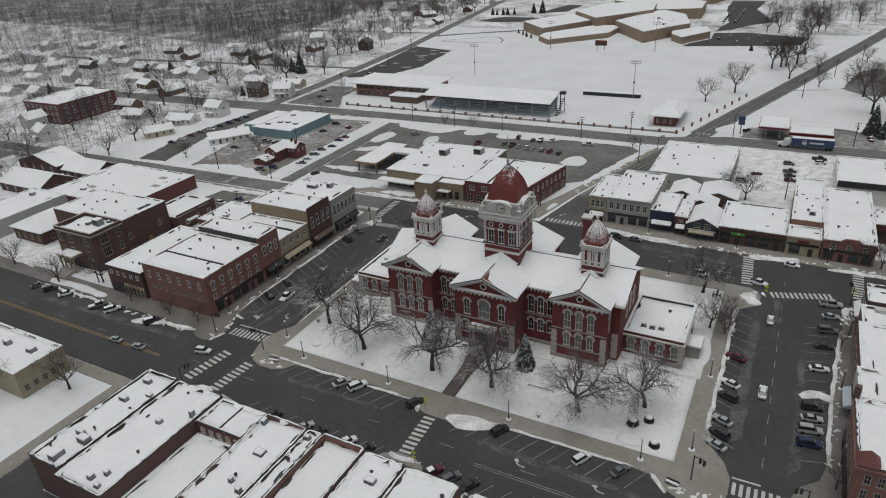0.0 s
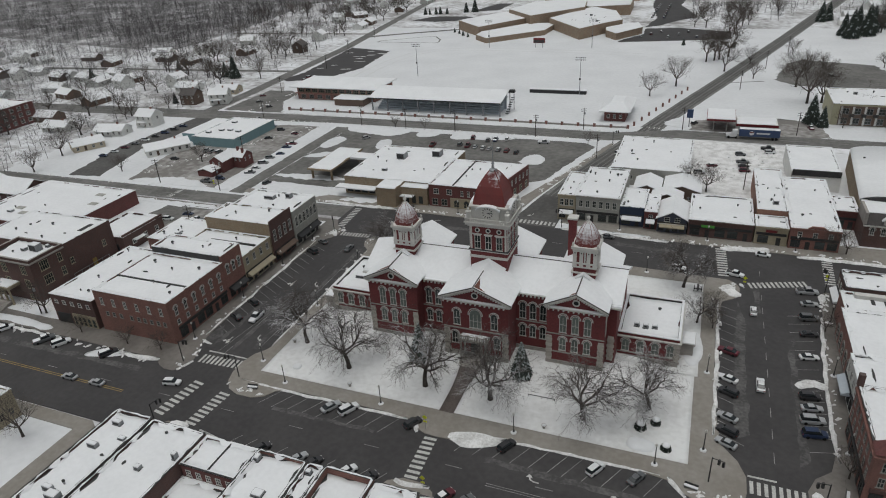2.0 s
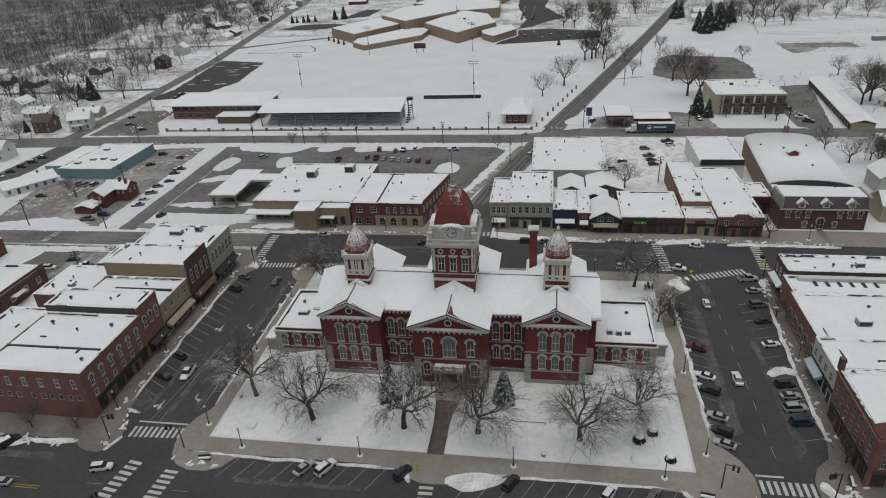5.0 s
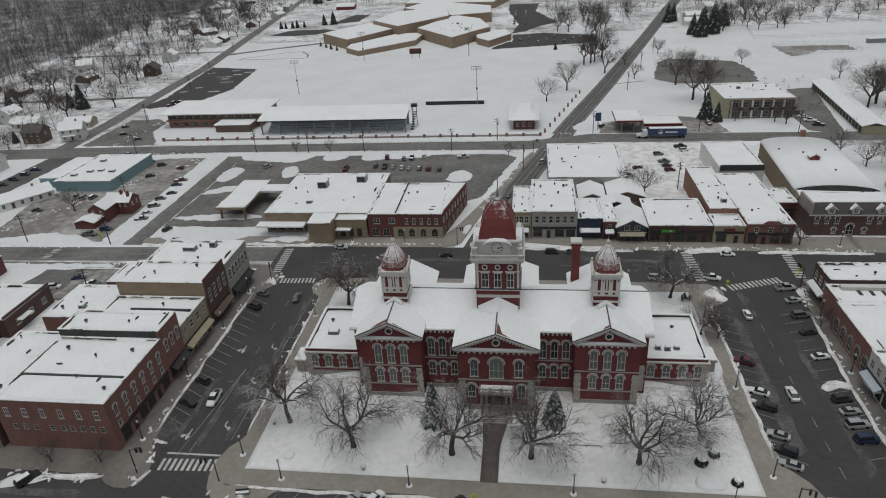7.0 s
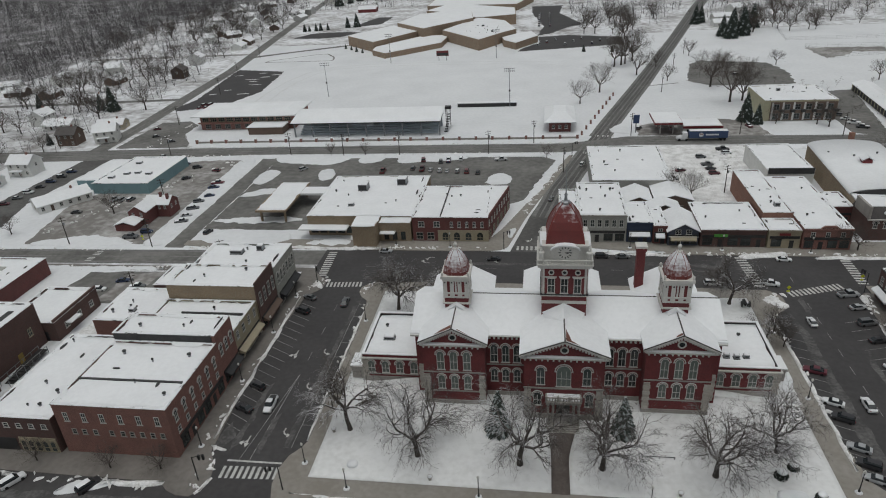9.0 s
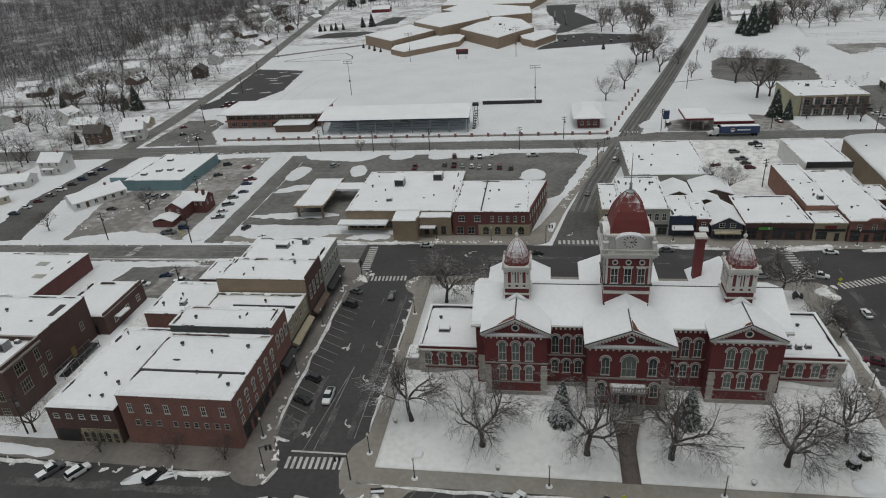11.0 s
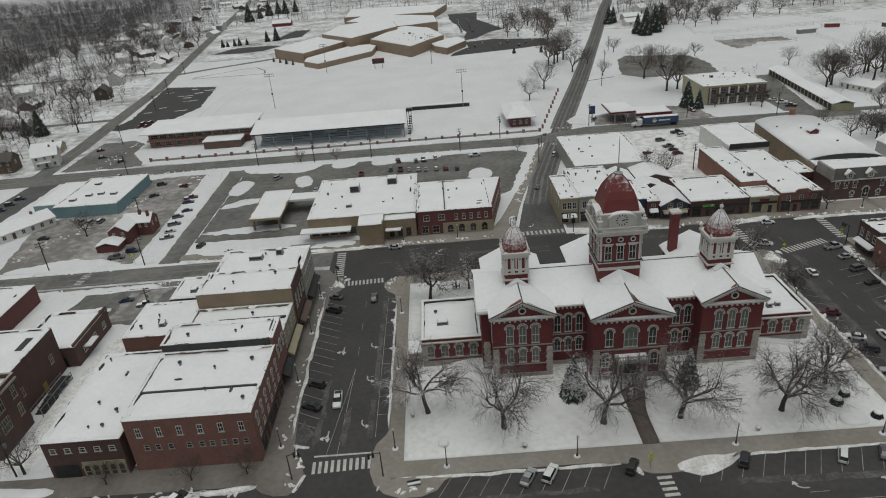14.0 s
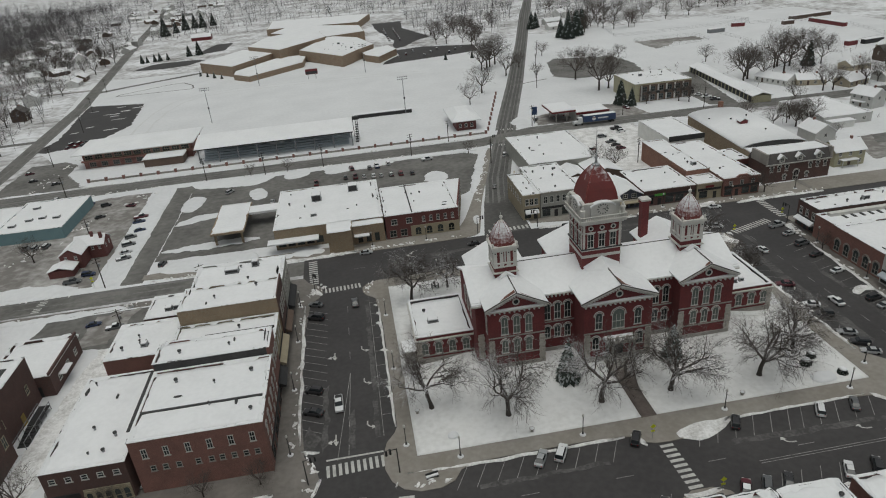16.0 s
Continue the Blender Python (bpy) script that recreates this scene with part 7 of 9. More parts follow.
chain_fence([(152, 372), (166, 455), (240, 440), (262, 380), (200, 370), (152, 372)], "thin wire fence round a snowy ball field")
chain_fence([(214, 262), (232, 255), (290, 271), (300, 316), (286, 360), (240, 366), (216, 344), (214, 262)], "thin wire fence round a snowy ball diamond")
chain_fence([(156, 312), (156, 348), (199, 343), (198, 322), (156, 312)], "thin wire fence round snowy tennis courts")

# ---- trees ----
def branch(bm, p, d, length, r, depth, rnd, lift, size=10.0, droop=0.0):
    """Grows one curving limb with the finer ones it carries."""
    steps = 4 if depth > 1 else 2 if depth or droop else 1
    r_end = r * 0.35
    for k in range(steps):
        d = (d + Vector((rnd.uniform(-1, 1), rnd.uniform(-1, 1), rnd.uniform(-0.7, 1) + lift - (droop if depth < 2 else 0))) * (0.45 if droop else 0.25)).normalized()
        q = p + d * length / steps
        ra, rb = r + (r_end - r) * k / steps, r + (r_end - r) * (k + 1) / steps
        tube(bm, p, q, ra, rb, 5 if ra > 0.10 else 3, False)
        p = q
        if depth and (k or depth < 2):
            for _ in range(2 if depth < 4 and k % 2 else 1):
                side = d.cross(Vector((rnd.uniform(-1, 1), rnd.uniform(-1, 1), rnd.uniform(-1, 1)))).normalized()
                nd = (d * 0.72 + side * rnd.uniform(0.55, 0.95) + Vector((0, 0, 0.1 * lift))).normalized()
                branch(bm, p, nd, length * (0.80 - 0.08 * k) * rnd.uniform(0.75, 1.15), max(rb * 0.66, (0.0019 if droop else 0.0021) * size), depth - 1, rnd, lift, size, droop)


def bare_tree(x, y, h, seed, depth=4, twig=2, label="bare dark winter tree", lean=(0, 0), trunk_h=0.26, limbs=4, wide=1.0, z=0.0, reach=1.0, droop=0.0, twigs=None, stout=1.0):
    rnd = random.Random(seed)
    e = empty("bare_tree", label, "tree", pose(x, y, z), "bare trees")
    r = h * 0.026 * stout
    bm = bmesh.new()
    t0, t1 = Vector((0, 0, -0.15)), Vector((lean[0] * 0.5, lean[1] * 0.5, h * trunk_h * 0.5))
    t2 = Vector((lean[0], lean[1], h * trunk_h))
    tube(bm, t0, t0 + Vector((0, 0, 0.5)), r * 1.7, r * 1.1, 8, False)
    tube(bm, t0 + Vector((0, 0, 0.5)), t1, r * 1.1, r, 8, False); tube(bm, t1, t2, r, r * 0.85, 8, False)
    part("trunk", bm, BARK, e, smooth=True)
    bm = bmesh.new()
    for k in range(limbs):
        a = k * math.tau / (limbs - 1) + rnd.uniform(-0.4, 0.4)
        up = rnd.uniform(0.55, 1.35) / wide if k else 2.2
        d = Vector((math.cos(a), math.sin(a), up)).normalized()
        branch(bm, t2.copy(), d, h * rnd.uniform(0.40, 0.54) * reach, r * 0.58, depth - 1, rnd, 0.25, h, droop)
    part("crown", bm, twigs or TWIG, e, "fine leafless branches")
    return e


def gnarl(bm, p, d, length, r, level, rnd, out):
    """A crooked limb with the limbs and drooping twig fans that it carries."""
    steps = (2, 3, 4, 5)[level]
    end = r * (0.45 if level else 0.6)
    for k in range(steps):
        w = Vector((rnd.uniform(-1, 1), rnd.uniform(-1, 1), rnd.uniform(-0.8, 0.8)))
        d = (d + w * (0.42, 0.42, 0.45, 0.40)[level] + out * 0.10 + Vector((0, 0, (-0.22, -0.08, 0.10, 0.14)[level]))).normalized()
        q = p + d * length / steps
        ra, rb = r + (end - r) * k / steps, r + (end - r) * (k + 1) / steps
        tube(bm, p, q, ra, rb, 6 if level > 2 else 4 if level == 2 else 3, False)
        p = q
        if level and (k or level < 3):
            for _ in range((0, 3, 2, 2 if k % 2 else 1)[level]):
                side = d.cross(Vector((rnd.uniform(-1, 1), rnd.uniform(-1, 1), rnd.uniform(-1, 1)))).normalized()
                nd = (d * 0.75 + side * rnd.uniform(0.6, 1.1)).normalized()
                gnarl(bm, p, nd, length * (0.55, 0.55, 0.60, 0.62)[level] * rnd.uniform(0.7, 1.25), max(rb * 0.62, 0.016), level - 1, rnd, out)


def lawn_tree(x, y, h, seed):
    rnd = random.Random(seed)
    e = empty("bare_tree", "bare spreading tree with snow along its limbs, on the courthouse lawn", "tree", pose(x, y, lawn_z(x, y), 0, 0, rnd.uniform(0, 360)), "bare trees")
    r = h * 0.030
    bm = bmesh.new()
    p, d = Vector((0, 0, -0.15)), Vector((rnd.uniform(-0.1, 0.1), rnd.uniform(-0.1, 0.1), 1)).normalized()
    for k in range(4):
        q = p + d * h * 0.092
        tube(bm, p, q, r * (1.5, 1.08, 1.0, 0.95)[k], r * (1.08, 1.0, 0.95, 0.9)[k], 9, False)
        p, d = q, (d + Vector((rnd.uniform(-0.16, 0.16), rnd.uniform(-0.16, 0.16), 0))).normalized()
    part("trunk", bm, BARK, e, smooth=True)
    bm = bmesh.new()
    n = 6
    for k in range(n):
        a = k * math.tau / (n - 1) + rnd.uniform(-0.4, 0.4)
        out = Vector((math.cos(a), math.sin(a), 0)) if k else Vector((0, 0, 0.6))
        up = rnd.uniform(0.35, 1.1) if k else 2.2
        start = p - Vector((0, 0, h * 0.06 * rnd.random()))
        gnarl(bm, start, (out + Vector((0, 0, up))).normalized(), h * rnd.uniform(0.46, 0.6), r * 0.66, 3, rnd, out)
    part("crown", bm, SNOWTWIG, e, "crooked leafless branches dusted with snow")
    return e


# twigs with snow lying along their tops
SNOWTWIG = dusted("snowy_twigs", (0.085, 0.072, 0.064), (0.055, 0.047, 0.042), 1.30, 1.65, 1.2, 0.95, 1.2)
LAWN = [(-25.3, -12.3, 13.2, 1), (-7.4, -12.9, 14, 2), (6.4, -12.9, 13.2, 3), (24.5, -13.0, 12.8, 4), (35.7, -6.7, 11.2, 5), (-39.1, -6.7, 12.2, 6), (-38.3, 35.3, 11.5, 7), (39.3, 41.2, 10.5, 8), (43.0, 26, 7.0, 9), (-28.5, 39, 8, 10)]
for x, y, h, s in LAWN:
    lawn_tree(x, y, h, s + 30)
MID = [bare_tree(13.6, 224.2, 11, 61, 4, 2, limbs=7), bare_tree(24.4, 245.8, 15, 62, 4, 2, limbs=8), bare_tree(82, 222, 20, 63, 5, 3, limbs=7), bare_tree(151.5, 203.6, 17, 64, 4, 2, limbs=8), bare_tree(61.1, 267.2, 9, 65, 4, 2, trunk_h=0.2, limbs=7)]
AMONG = []
rt = random.Random(5)


def put_tree(x, y, h):
    m = rt.choice(MID[:2] + MID[3:])
    s = h / (11, 15, 20, 17, 9)[MID.index(m)]
    o = copy_thing(m, pose(x, y, 0, 0, 0, rt.uniform(0, 360)) @ Matrix.Scale(s, 4))


for x, y, h in ((37.2, 306.5, 17), (41.5, 310.8, 18), (44, 313.7, 17), (49.1, 321.4, 19), (47.1, 282.6, 15), (60.4, 303.4, 10), (79.8, 252.4, 18), (100.9, 202.7, 9), (91.7, 185.8, 7), (110.4, 180.6, 9), (161.4, 202.9, 15), (88, 224, 17),
                (-2.5, 145.5, 5), (-75.5, 151.2, 5), (-90.1, 151.7, 5), (74.4, 70.2, 7), (78.1, 69.8, 7), (37.7, 107.9, 9), (42.7, 105.4, 9), (46.3, 24.7, 5), (46.6, 33.6, 5)):
    put_tree(x, y, h)
for x, y, h in ((-269, 223, 11), (-257, 228, 13), (-219, 231, 14), (-254, 302, 12), (-266, 338, 12), (-302, 276, 14), (-252, 234, 9), (-70.5, -19.0, 5), (-80, -19.5, 5), (-95, -19, 5), (-90, -60, 9), (-76.5, -50, 9), (-124, -20, 9), (-111.5, -15, 9), (-150, 92, 8), (-148, -18, 8),
                (-236, 138, 8), (-176, 75, 7), (-228, 160, 8), (67.8, -14, 6), (69, 30, 5), (120, 130, 9), (128, 122, 10), (116, 142, 9), (135, 135, 9), (150, 160, 9), (172.5, 172, 12), (195, 173, 14), (183, 226, 17), (159.5, 215, 15), (204, 176, 9), (222, 190, 11), (134, 112, 5), (128, 133, 8), (132, 137, 9), (180, 213, 18), (186, 228, 20), (192, 226, 19), (206, 232, 18), (157, 209, 18), (128, 127, 11), (133, 126, 12), (107, 184, 9), (95.6, 296, 8), (84, 332, 9), (232, 205, 10), (125, 300, 8)):
    put_tree(x, y, h)
for _ in range(330):
    x, y = rt.uniform(-640, -205), rt.uniform(-25, 430)
    if x > -205 - max(0, (y - 250)) * 0.16 - 8 or x < -355 and y > 300 or any(abs(x - a) < 7 and abs(y - c) < 7 for a, c in placed):
        continue
    if x > -330:
        put_tree(x, y, rt.uniform(7, 15))
    else:
        AMONG.append((x, y))
for _ in range(60):
    x, y = rt.uniform(-370, -240), rt.uniform(430, 640)
    if x < -222 - (y - 400) * 0.165:
        put_tree(x, y, rt.uniform(8, 16))
for _ in range(26):
    x = rt.uniform(60, 330); y = rt.uniform(420, 560)
    if abs(x - (80 + (y - 384) * 0.3)) > 14:
        put_tree(x, y, rt.uniform(8, 15))
for _ in range(30):
    x, y = rt.uniform(118, 190), rt.uniform(405, 480)
    if x > 100 + (y - 384) * 0.3 + 12:
        put_tree(x, y, rt.uniform(8, 17))
for _ in range(18):
    put_tree(rt.uniform(22, 66), rt.uniform(400, 520), rt.uniform(9, 16))
for _ in range(26):
    put_tree(rt.uniform(150, 330), rt.uniform(130, 260), rt.uniform(7, 13))


def conifer(x, y, h, seed, snowy=False):
    rnd = random.Random(seed)
    e = empty("conifer", "snow-dusted spruce on the courthouse lawn" if snowy else "dark green spruce with snow at its foot", "tree", pose(x, y, 0), "conifers")
    bm = bmesh.new(); tube(bm, (0, 0, 0), (0, 0, h * 0.95), h * 0.02, 0.02, 6, False); part("trunk", bm, BARK, e)
    for name, share, mt in (("crown", 1.0, NEEDLE), ("snow_on_boughs", 0.5 if snowy else 0.12, NEEDLESNOW)):
        bm = bmesh.new()
        tiers = int(h * 2.6)
        for t in range(tiers):
            z = h * (0.06 + 0.92 * t / tiers)
            R = h * 0.27 * (1 - t / tiers) ** 0.85 + 0.12
            n = max(5, int(R * 11))
            for k in range(n):
                if rnd.random() > share:
                    continue
                a = math.tau * (k + rnd.random()) / n
                rr = R * rnd.uniform(0.75, 1.12)
                up = 0.10 if name != "crown" else 0
                c, s = math.cos(a), math.sin(a)
                w = 0.16 * rr + 0.12
                p0 = Vector((c * rr * 0.15, s * rr * 0.15, z + 0.22 * rr + up))
                p1 = Vector((c * rr * 0.65 - s * w, s * rr * 0.65 + c * w, z + up))
                p2 = Vector((c * rr, s * rr, z - 0.18 * rr + up))
                p3 = Vector((c * rr * 0.65 + s * w, s * rr * 0.65 - c * w, z + up))
                p4 = Vector((c * rr * 0.6, s * rr * 0.6, z + 0.16 * rr + up))
                v = [bm.verts.new(p) for p in (p0, p1, p2, p3, p4)]
                for f in ((0, 1, 4), (1, 2, 4), (2, 3, 4), (3, 0, 4)):
                    bm.faces.new([v[i] for i in f])
        part(name, bm, mt, e)
    return e


conifer(10.5, -4.8, 8.8, 1, True).location.z = 0.7
conifer(-11.5, -5.5, 9.6, 2, True).location.z = 0.7
con = conifer(80.8, 190.7, 13, 3)
for x, y, s in ((84.4, 186.2, 0.7), (-237.7, 230.2, 1.15), (-246, 232, 0.8), (121, 387, 1.5), (131, 397, 1.6), (126, 402, 1.5), (138, 420, 1.3), (146, 428, 1.4), (118, 396, 1.2), (136, 408, 1.2), (111, 453, 1.2), (116, 458, 1.1), (-216, 492, 0.6), (-212, 493, 0.45), (-206, 494, 0.55), (-202, 495, 0.6), (-196, 497, 0.5), (-180, 506, 0.8), (-172, 508, 1.0), (-237, 677, 1.7), (-216, 736, 1.3), (-224, 722, 1.5), (-206, 730, 1.4), (-196, 742, 1.2), (-230, 700, 1.1),
                (-152, 398, 0.3), (-146, 392, 0.3), (-140, 384, 0.35), (-134, 378, 0.3), (40, 352, 0.4), (22, 356, 0.4), (52, 350, 0.4), (-330, 205, 0.8), (-290, 240, 0.7), (200, 222, 1.1), (-232, 170, 0.5), (-350, 130, 0.8)):
    copy_thing(con, pose(x, y, 0, 0, 0, s * 100) @ Matrix.Scale(s, 4))
for x, y, r in ((34.8, -12.3, 1.15), (37.3, -10.3, 1.0), (39.5, -16.4, 1.0)):
    e = empty("round_shrub", "clipped dark round shrub with a cap of snow", "shrub", pose(x, y, lawn_z(x, y) - 0.03), "round shrubs")
    rnd = random.Random(int(x)); bm = bmesh.new()
    for _ in range(420):
        d = Vector((rnd.gauss(0, 1), rnd.gauss(0, 1), rnd.gauss(0.2, 1))).normalized()
        c = d * r * rnd.uniform(0.7, 1.0); c.z = abs(c.z) * 1.15
        t = d.orthogonal().normalized() * 0.16; u = d.cross(t).normalized() * 0.16
        bm.faces.new([bm.verts.new(c + p) for p in (t, u - d * 0.05, -t, -u + d * 0.08)])
    part("foliage", bm, NEEDLE, e)
    bm = bmesh.new(); lathe(bm, [(r * 0.7, r * 0.95), (r * 0.6, r * 1.15), (r * 0.3, r * 1.25)], 12); part("snow_cap", bm, ROOFSNOW, e, "", True)

# far woods: stems with upright limbs and twigs, joined
def woods(name, label, spots, seed, low=11, high=19, limbs=18, w=0.16):
    rnd = random.Random(seed)
    V, F = [], []
    for x, y in spots:
        h = rnd.uniform(low, high)
        for k in range(limbs):
            if k == 0:
                a, c, ww = (x, y, 0), (x + rnd.uniform(-2, 2), y + rnd.uniform(-2, 2), h * 0.8), 0.011 * h + 0.03
            else:
                z = h * rnd.uniform(0.25, 0.88); an = rnd.uniform(0, math.tau); L = h * rnd.uniform(0.14, 0.36)
                o = rnd.uniform(0, 0.30) * h * math.sin(math.pi * min(0.9, z / h))
                a = (x + o * math.cos(an), y + o * math.sin(an), z); an += rnd.uniform(-0.8, 0.8)
                c = (a[0] + L * 0.8 * math.cos(an), a[1] + L * 0.8 * math.sin(an), z + L * rnd.uniform(-0.15, 0.75)); ww = w * rnd.uniform(0.5, 1.1)
            i = len(V)
            V += [(a[0] - ww, a[1], a[2]), (a[0] + ww, a[1], a[2]), (a[0], a[1] + ww, a[2]), c]
            F += [(i, i + 1, i + 3), (i + 1, i + 2, i + 3), (i + 2, i, i + 3)]
    me = bpy.data.meshes.new(name); me.from_pydata(V, [], F); me.materials.append(HAZETWIG if high > 9 else TWIG)
    return tagged(new(name, me), label, "woods", "", "stuff")


rw = random.Random(3)
spots = []
while len(spots) < 9500:
    x, y = -350 - 950 * rw.random() ** 1.5, 290 + 900 * rw.random() ** 1.2
    if y < 320 + max(0, -x - 355) * 0.14 or x > -362 - (y - 300) * 0.06 and y < 800 or y > 800 and x > -420:
        continue
    spots.append((x, y))
woods("far_woods", "dense grey leafless woods beyond the town", spots, 4, 10, 17, 22, 0.21)
spots = [(rw.uniform(-900, 420), 640 + 800 * rw.random() ** 1.3) for _ in range(4200)]
woods("far_woods", "grey leafless trees on the horizon", [p for p in spots if abs(p[0] - (131 + (p[1] - 555) * 0.3)) > 12 and abs(p[0] + 262 + (p[1] - 658) * 0.17) > 10 and not (-140 < p[0] < 45 and p[1] < 690)], 6, 10, 17, 18, 0.2)
woods("far_woods", "scattered leafless trees among distant houses", [(rw.uniform(-1300, -540), rw.uniform(-20, 330)) for _ in range(1900)] + [(rw.uniform(-900, -330), rw.uniform(130, 420)) for _ in range(1500)] + AMONG + [(rw.uniform(-560, -220), rw.uniform(-20, 310)) for _ in range(820)] + [(-228 - (y - 300) * 0.17 - 130 * rw.random(), y) for y in (300 + 620 * rw.random() for _ in range(700))], 8, 9, 16, 24, 0.16)
spots = []
while len(spots) < 900:
    x, y = rw.uniform(-560, -205), rw.uniform(-20, 700)
    if x < -215 - max(0, (y - 250)) * 0.17 and (x > -350 or y < 300):
        spots.append((x, y))
woods("undergrowth", "bare shrubs and hedges between the houses", spots, 9, 1.2, 4.0, 22, 0.10)
woods("undergrowth", "bare shrubs on the eastern yards", [(rw.uniform(110, 330), rw.uniform(120, 260)) for _ in range(160)] + [(rw.uniform(110, 330), rw.uniform(455, 620)) for _ in range(260)], 10, 1.5, 6.0, 22, 0.10)
spots = [(rw.uniform(20, 360), 445 + 200 * rw.random() ** 0.7) for _ in range(750)]
woods("east_woods", "leafless trees behind the ball fields and yards", [p for p in spots if abs(p[0] - (80 + (p[1] - 384) * 0.3)) > 13 and not (120 < p[0] < 275 and p[1] < 468)], 12, 7, 15, 26, 0.13)


# ---- cars ----
PAINTS = {}
for word, col in (("white", (0.62, 0.63, 0.64)), ("silver", (0.32, 0.33, 0.34)), ("black", (0.028, 0.028, 0.031)), ("grey", (0.10, 0.105, 0.11)), ("red", (0.12, 0.016, 0.02)), ("blue", (0.014, 0.028, 0.07)), ("tan", (0.22, 0.19, 0.15)), ("maroon", (0.09, 0.015, 0.025))):
    PAINTS[word] = mat(word + "_car_paint", col, tuple(c * 0.8 + 0.02 for c in col), rough=0.35, big=0.6, small=3, bump=0, lo=0.45, hi=0.8)
CARGLASS = mat("car_glass", (0.02, 0.024, 0.027), rough=0.08, bump=0)
TAIL = mat("tail_lamp", (0.28, 0.01, 0.01), rough=0.3, bump=0)
HEADLAMP = mat("head_lamp", (0.6, 0.6, 0.58), rough=0.2, bump=0)


def loft(bm, sections):
    """Cross sections across the car: (x, half width at foot, half width at top, z0, z1)."""
    rings = []
    for x, w0, w1, z0, z1 in sections:
        zm = z0 + (z1 - z0) * 0.55
        rings.append([bm.verts.new(p) for p in ((x, -w0, z0), (x, -max(w0, w1), zm), (x, -w1, z1), (x, w1, z1), (x, max(w0, w1), zm), (x, w0, z0))])
    for a, c in zip(rings, rings[1:]):
        for i in range(6):
            bm.faces.new((a[i], a[(i + 1) % 6], c[(i + 1) % 6], c[i]))
    bm.faces.new(rings[0]); bm.faces.new(rings[-1][::-1])


def car(kind, paint, snowy):
    w, L, hz = {"sedan": (0.90, 4.7, 1.45), "suv": (0.95, 4.75, 1.75), "pickup": (0.98, 5.5, 1.85), "van": (0.98, 5.0, 1.9)}[kind]
    e = empty("car", f"{paint} {kind} {'with snow on its roof' if snowy else 'with dark windows'}, on the street", "car", None, "cars")
    h = L / 2
    deck = {"sedan": 0.92, "suv": 1.05, "pickup": 1.08, "van": 1.05}[kind]
    bm = bmesh.new()
    loft(bm, [(-h, w * 0.80, w * 0.72, 0.42, deck * 0.86), (-h + 0.12, w * 0.94, w * 0.86, 0.28, deck * 0.97), (-h + 0.9, w, w * 0.9, 0.25, deck), (0, w, w * 0.92, 0.25, deck), (h - 1.3, w, w * 0.88, 0.25, deck * 0.97), (h - 0.25, w * 0.93, w * 0.80, 0.28, deck * 0.82), (h, w * 0.75, w * 0.64, 0.40, deck * 0.68)])
    part("body", bm, PAINTS[paint], e, smooth=False)
    c0, c1, c2, c3 = {"sedan": (-h + 0.55, -h + 1.35, 0.35, h - 1.35), "suv": (-h + 0.06, -h + 0.4, 0.5, h - 1.2), "pickup": (-0.75, -0.55, 0.85, h - 1.35), "van": (-h + 0.05, -h + 0.3, 0.9, h - 0.9)}[kind]
    bm = bmesh.new()
    loft(bm, [(c0, w * 0.80, w * 0.80, deck - 0.02, deck + 0.01), (c1, w * 0.86, w * 0.68, deck - 0.02, hz - 0.06), (c2, w * 0.88, w * 0.70, deck - 0.02, hz - 0.05), (c3, w * 0.82, w * 0.82, deck - 0.04, deck)])
    part("window_band", bm, CARGLASS, e, "dark tinted windows")
    bm = bmesh.new(); box(bm, c1 - 0.02, c2 + 0.02, -w * 0.70, w * 0.70, hz - 0.09, hz, 0.12, 0.06)
    part("roof_panel", bm, ROOFSNOW if snowy else PAINTS[paint], e)
    if kind == "pickup":
        part("bed_liner", boxes((-h + 0.25, -0.85, -w * 0.78, w * 0.78, deck - 0.3, deck + 0.012)), ROOFSNOW if snowy else DARKMETAL, e)
    wx = L * 0.31
    for sx in (-wx, wx):
        for sy in (-1, 1):
            bm = bmesh.new(); lathe(bm, [(0.2, -0.11), (0.33, -0.11), (0.33, 0.11), (0.2, 0.11)], 12)
            wl = part("wheel", move(bm, pose(sx, sy * (w - 0.06), 0.33, 90)), RUBBER, e)
    for sy in (-1, 1):
        part("headlight", boxes((h - 0.16, h - 0.03, sy * w * 0.62 - 0.18, sy * w * 0.62 + 0.18, deck * 0.60, deck * 0.76)), HEADLAMP, e)
        part("taillight", boxes((-h - 0.01, -h + 0.12, sy * w * 0.66 - 0.14, sy * w * 0.66 + 0.14, deck * 0.68, deck * 0.86)), TAIL, e)
    return e


_cars = {}


def put_car(x, y, heading, kind="sedan", paint="black", snowy=False):
    m = pose(x, y, 0.025, 0, 0, heading) @ Matrix.Scale(0.9, 4)
    key = kind, paint, snowy
    if key not in _cars:
        _cars[key] = car(*key)
        _cars[key].matrix_basis = m
        return _cars[key]
    return copy_thing(_cars[key], m)


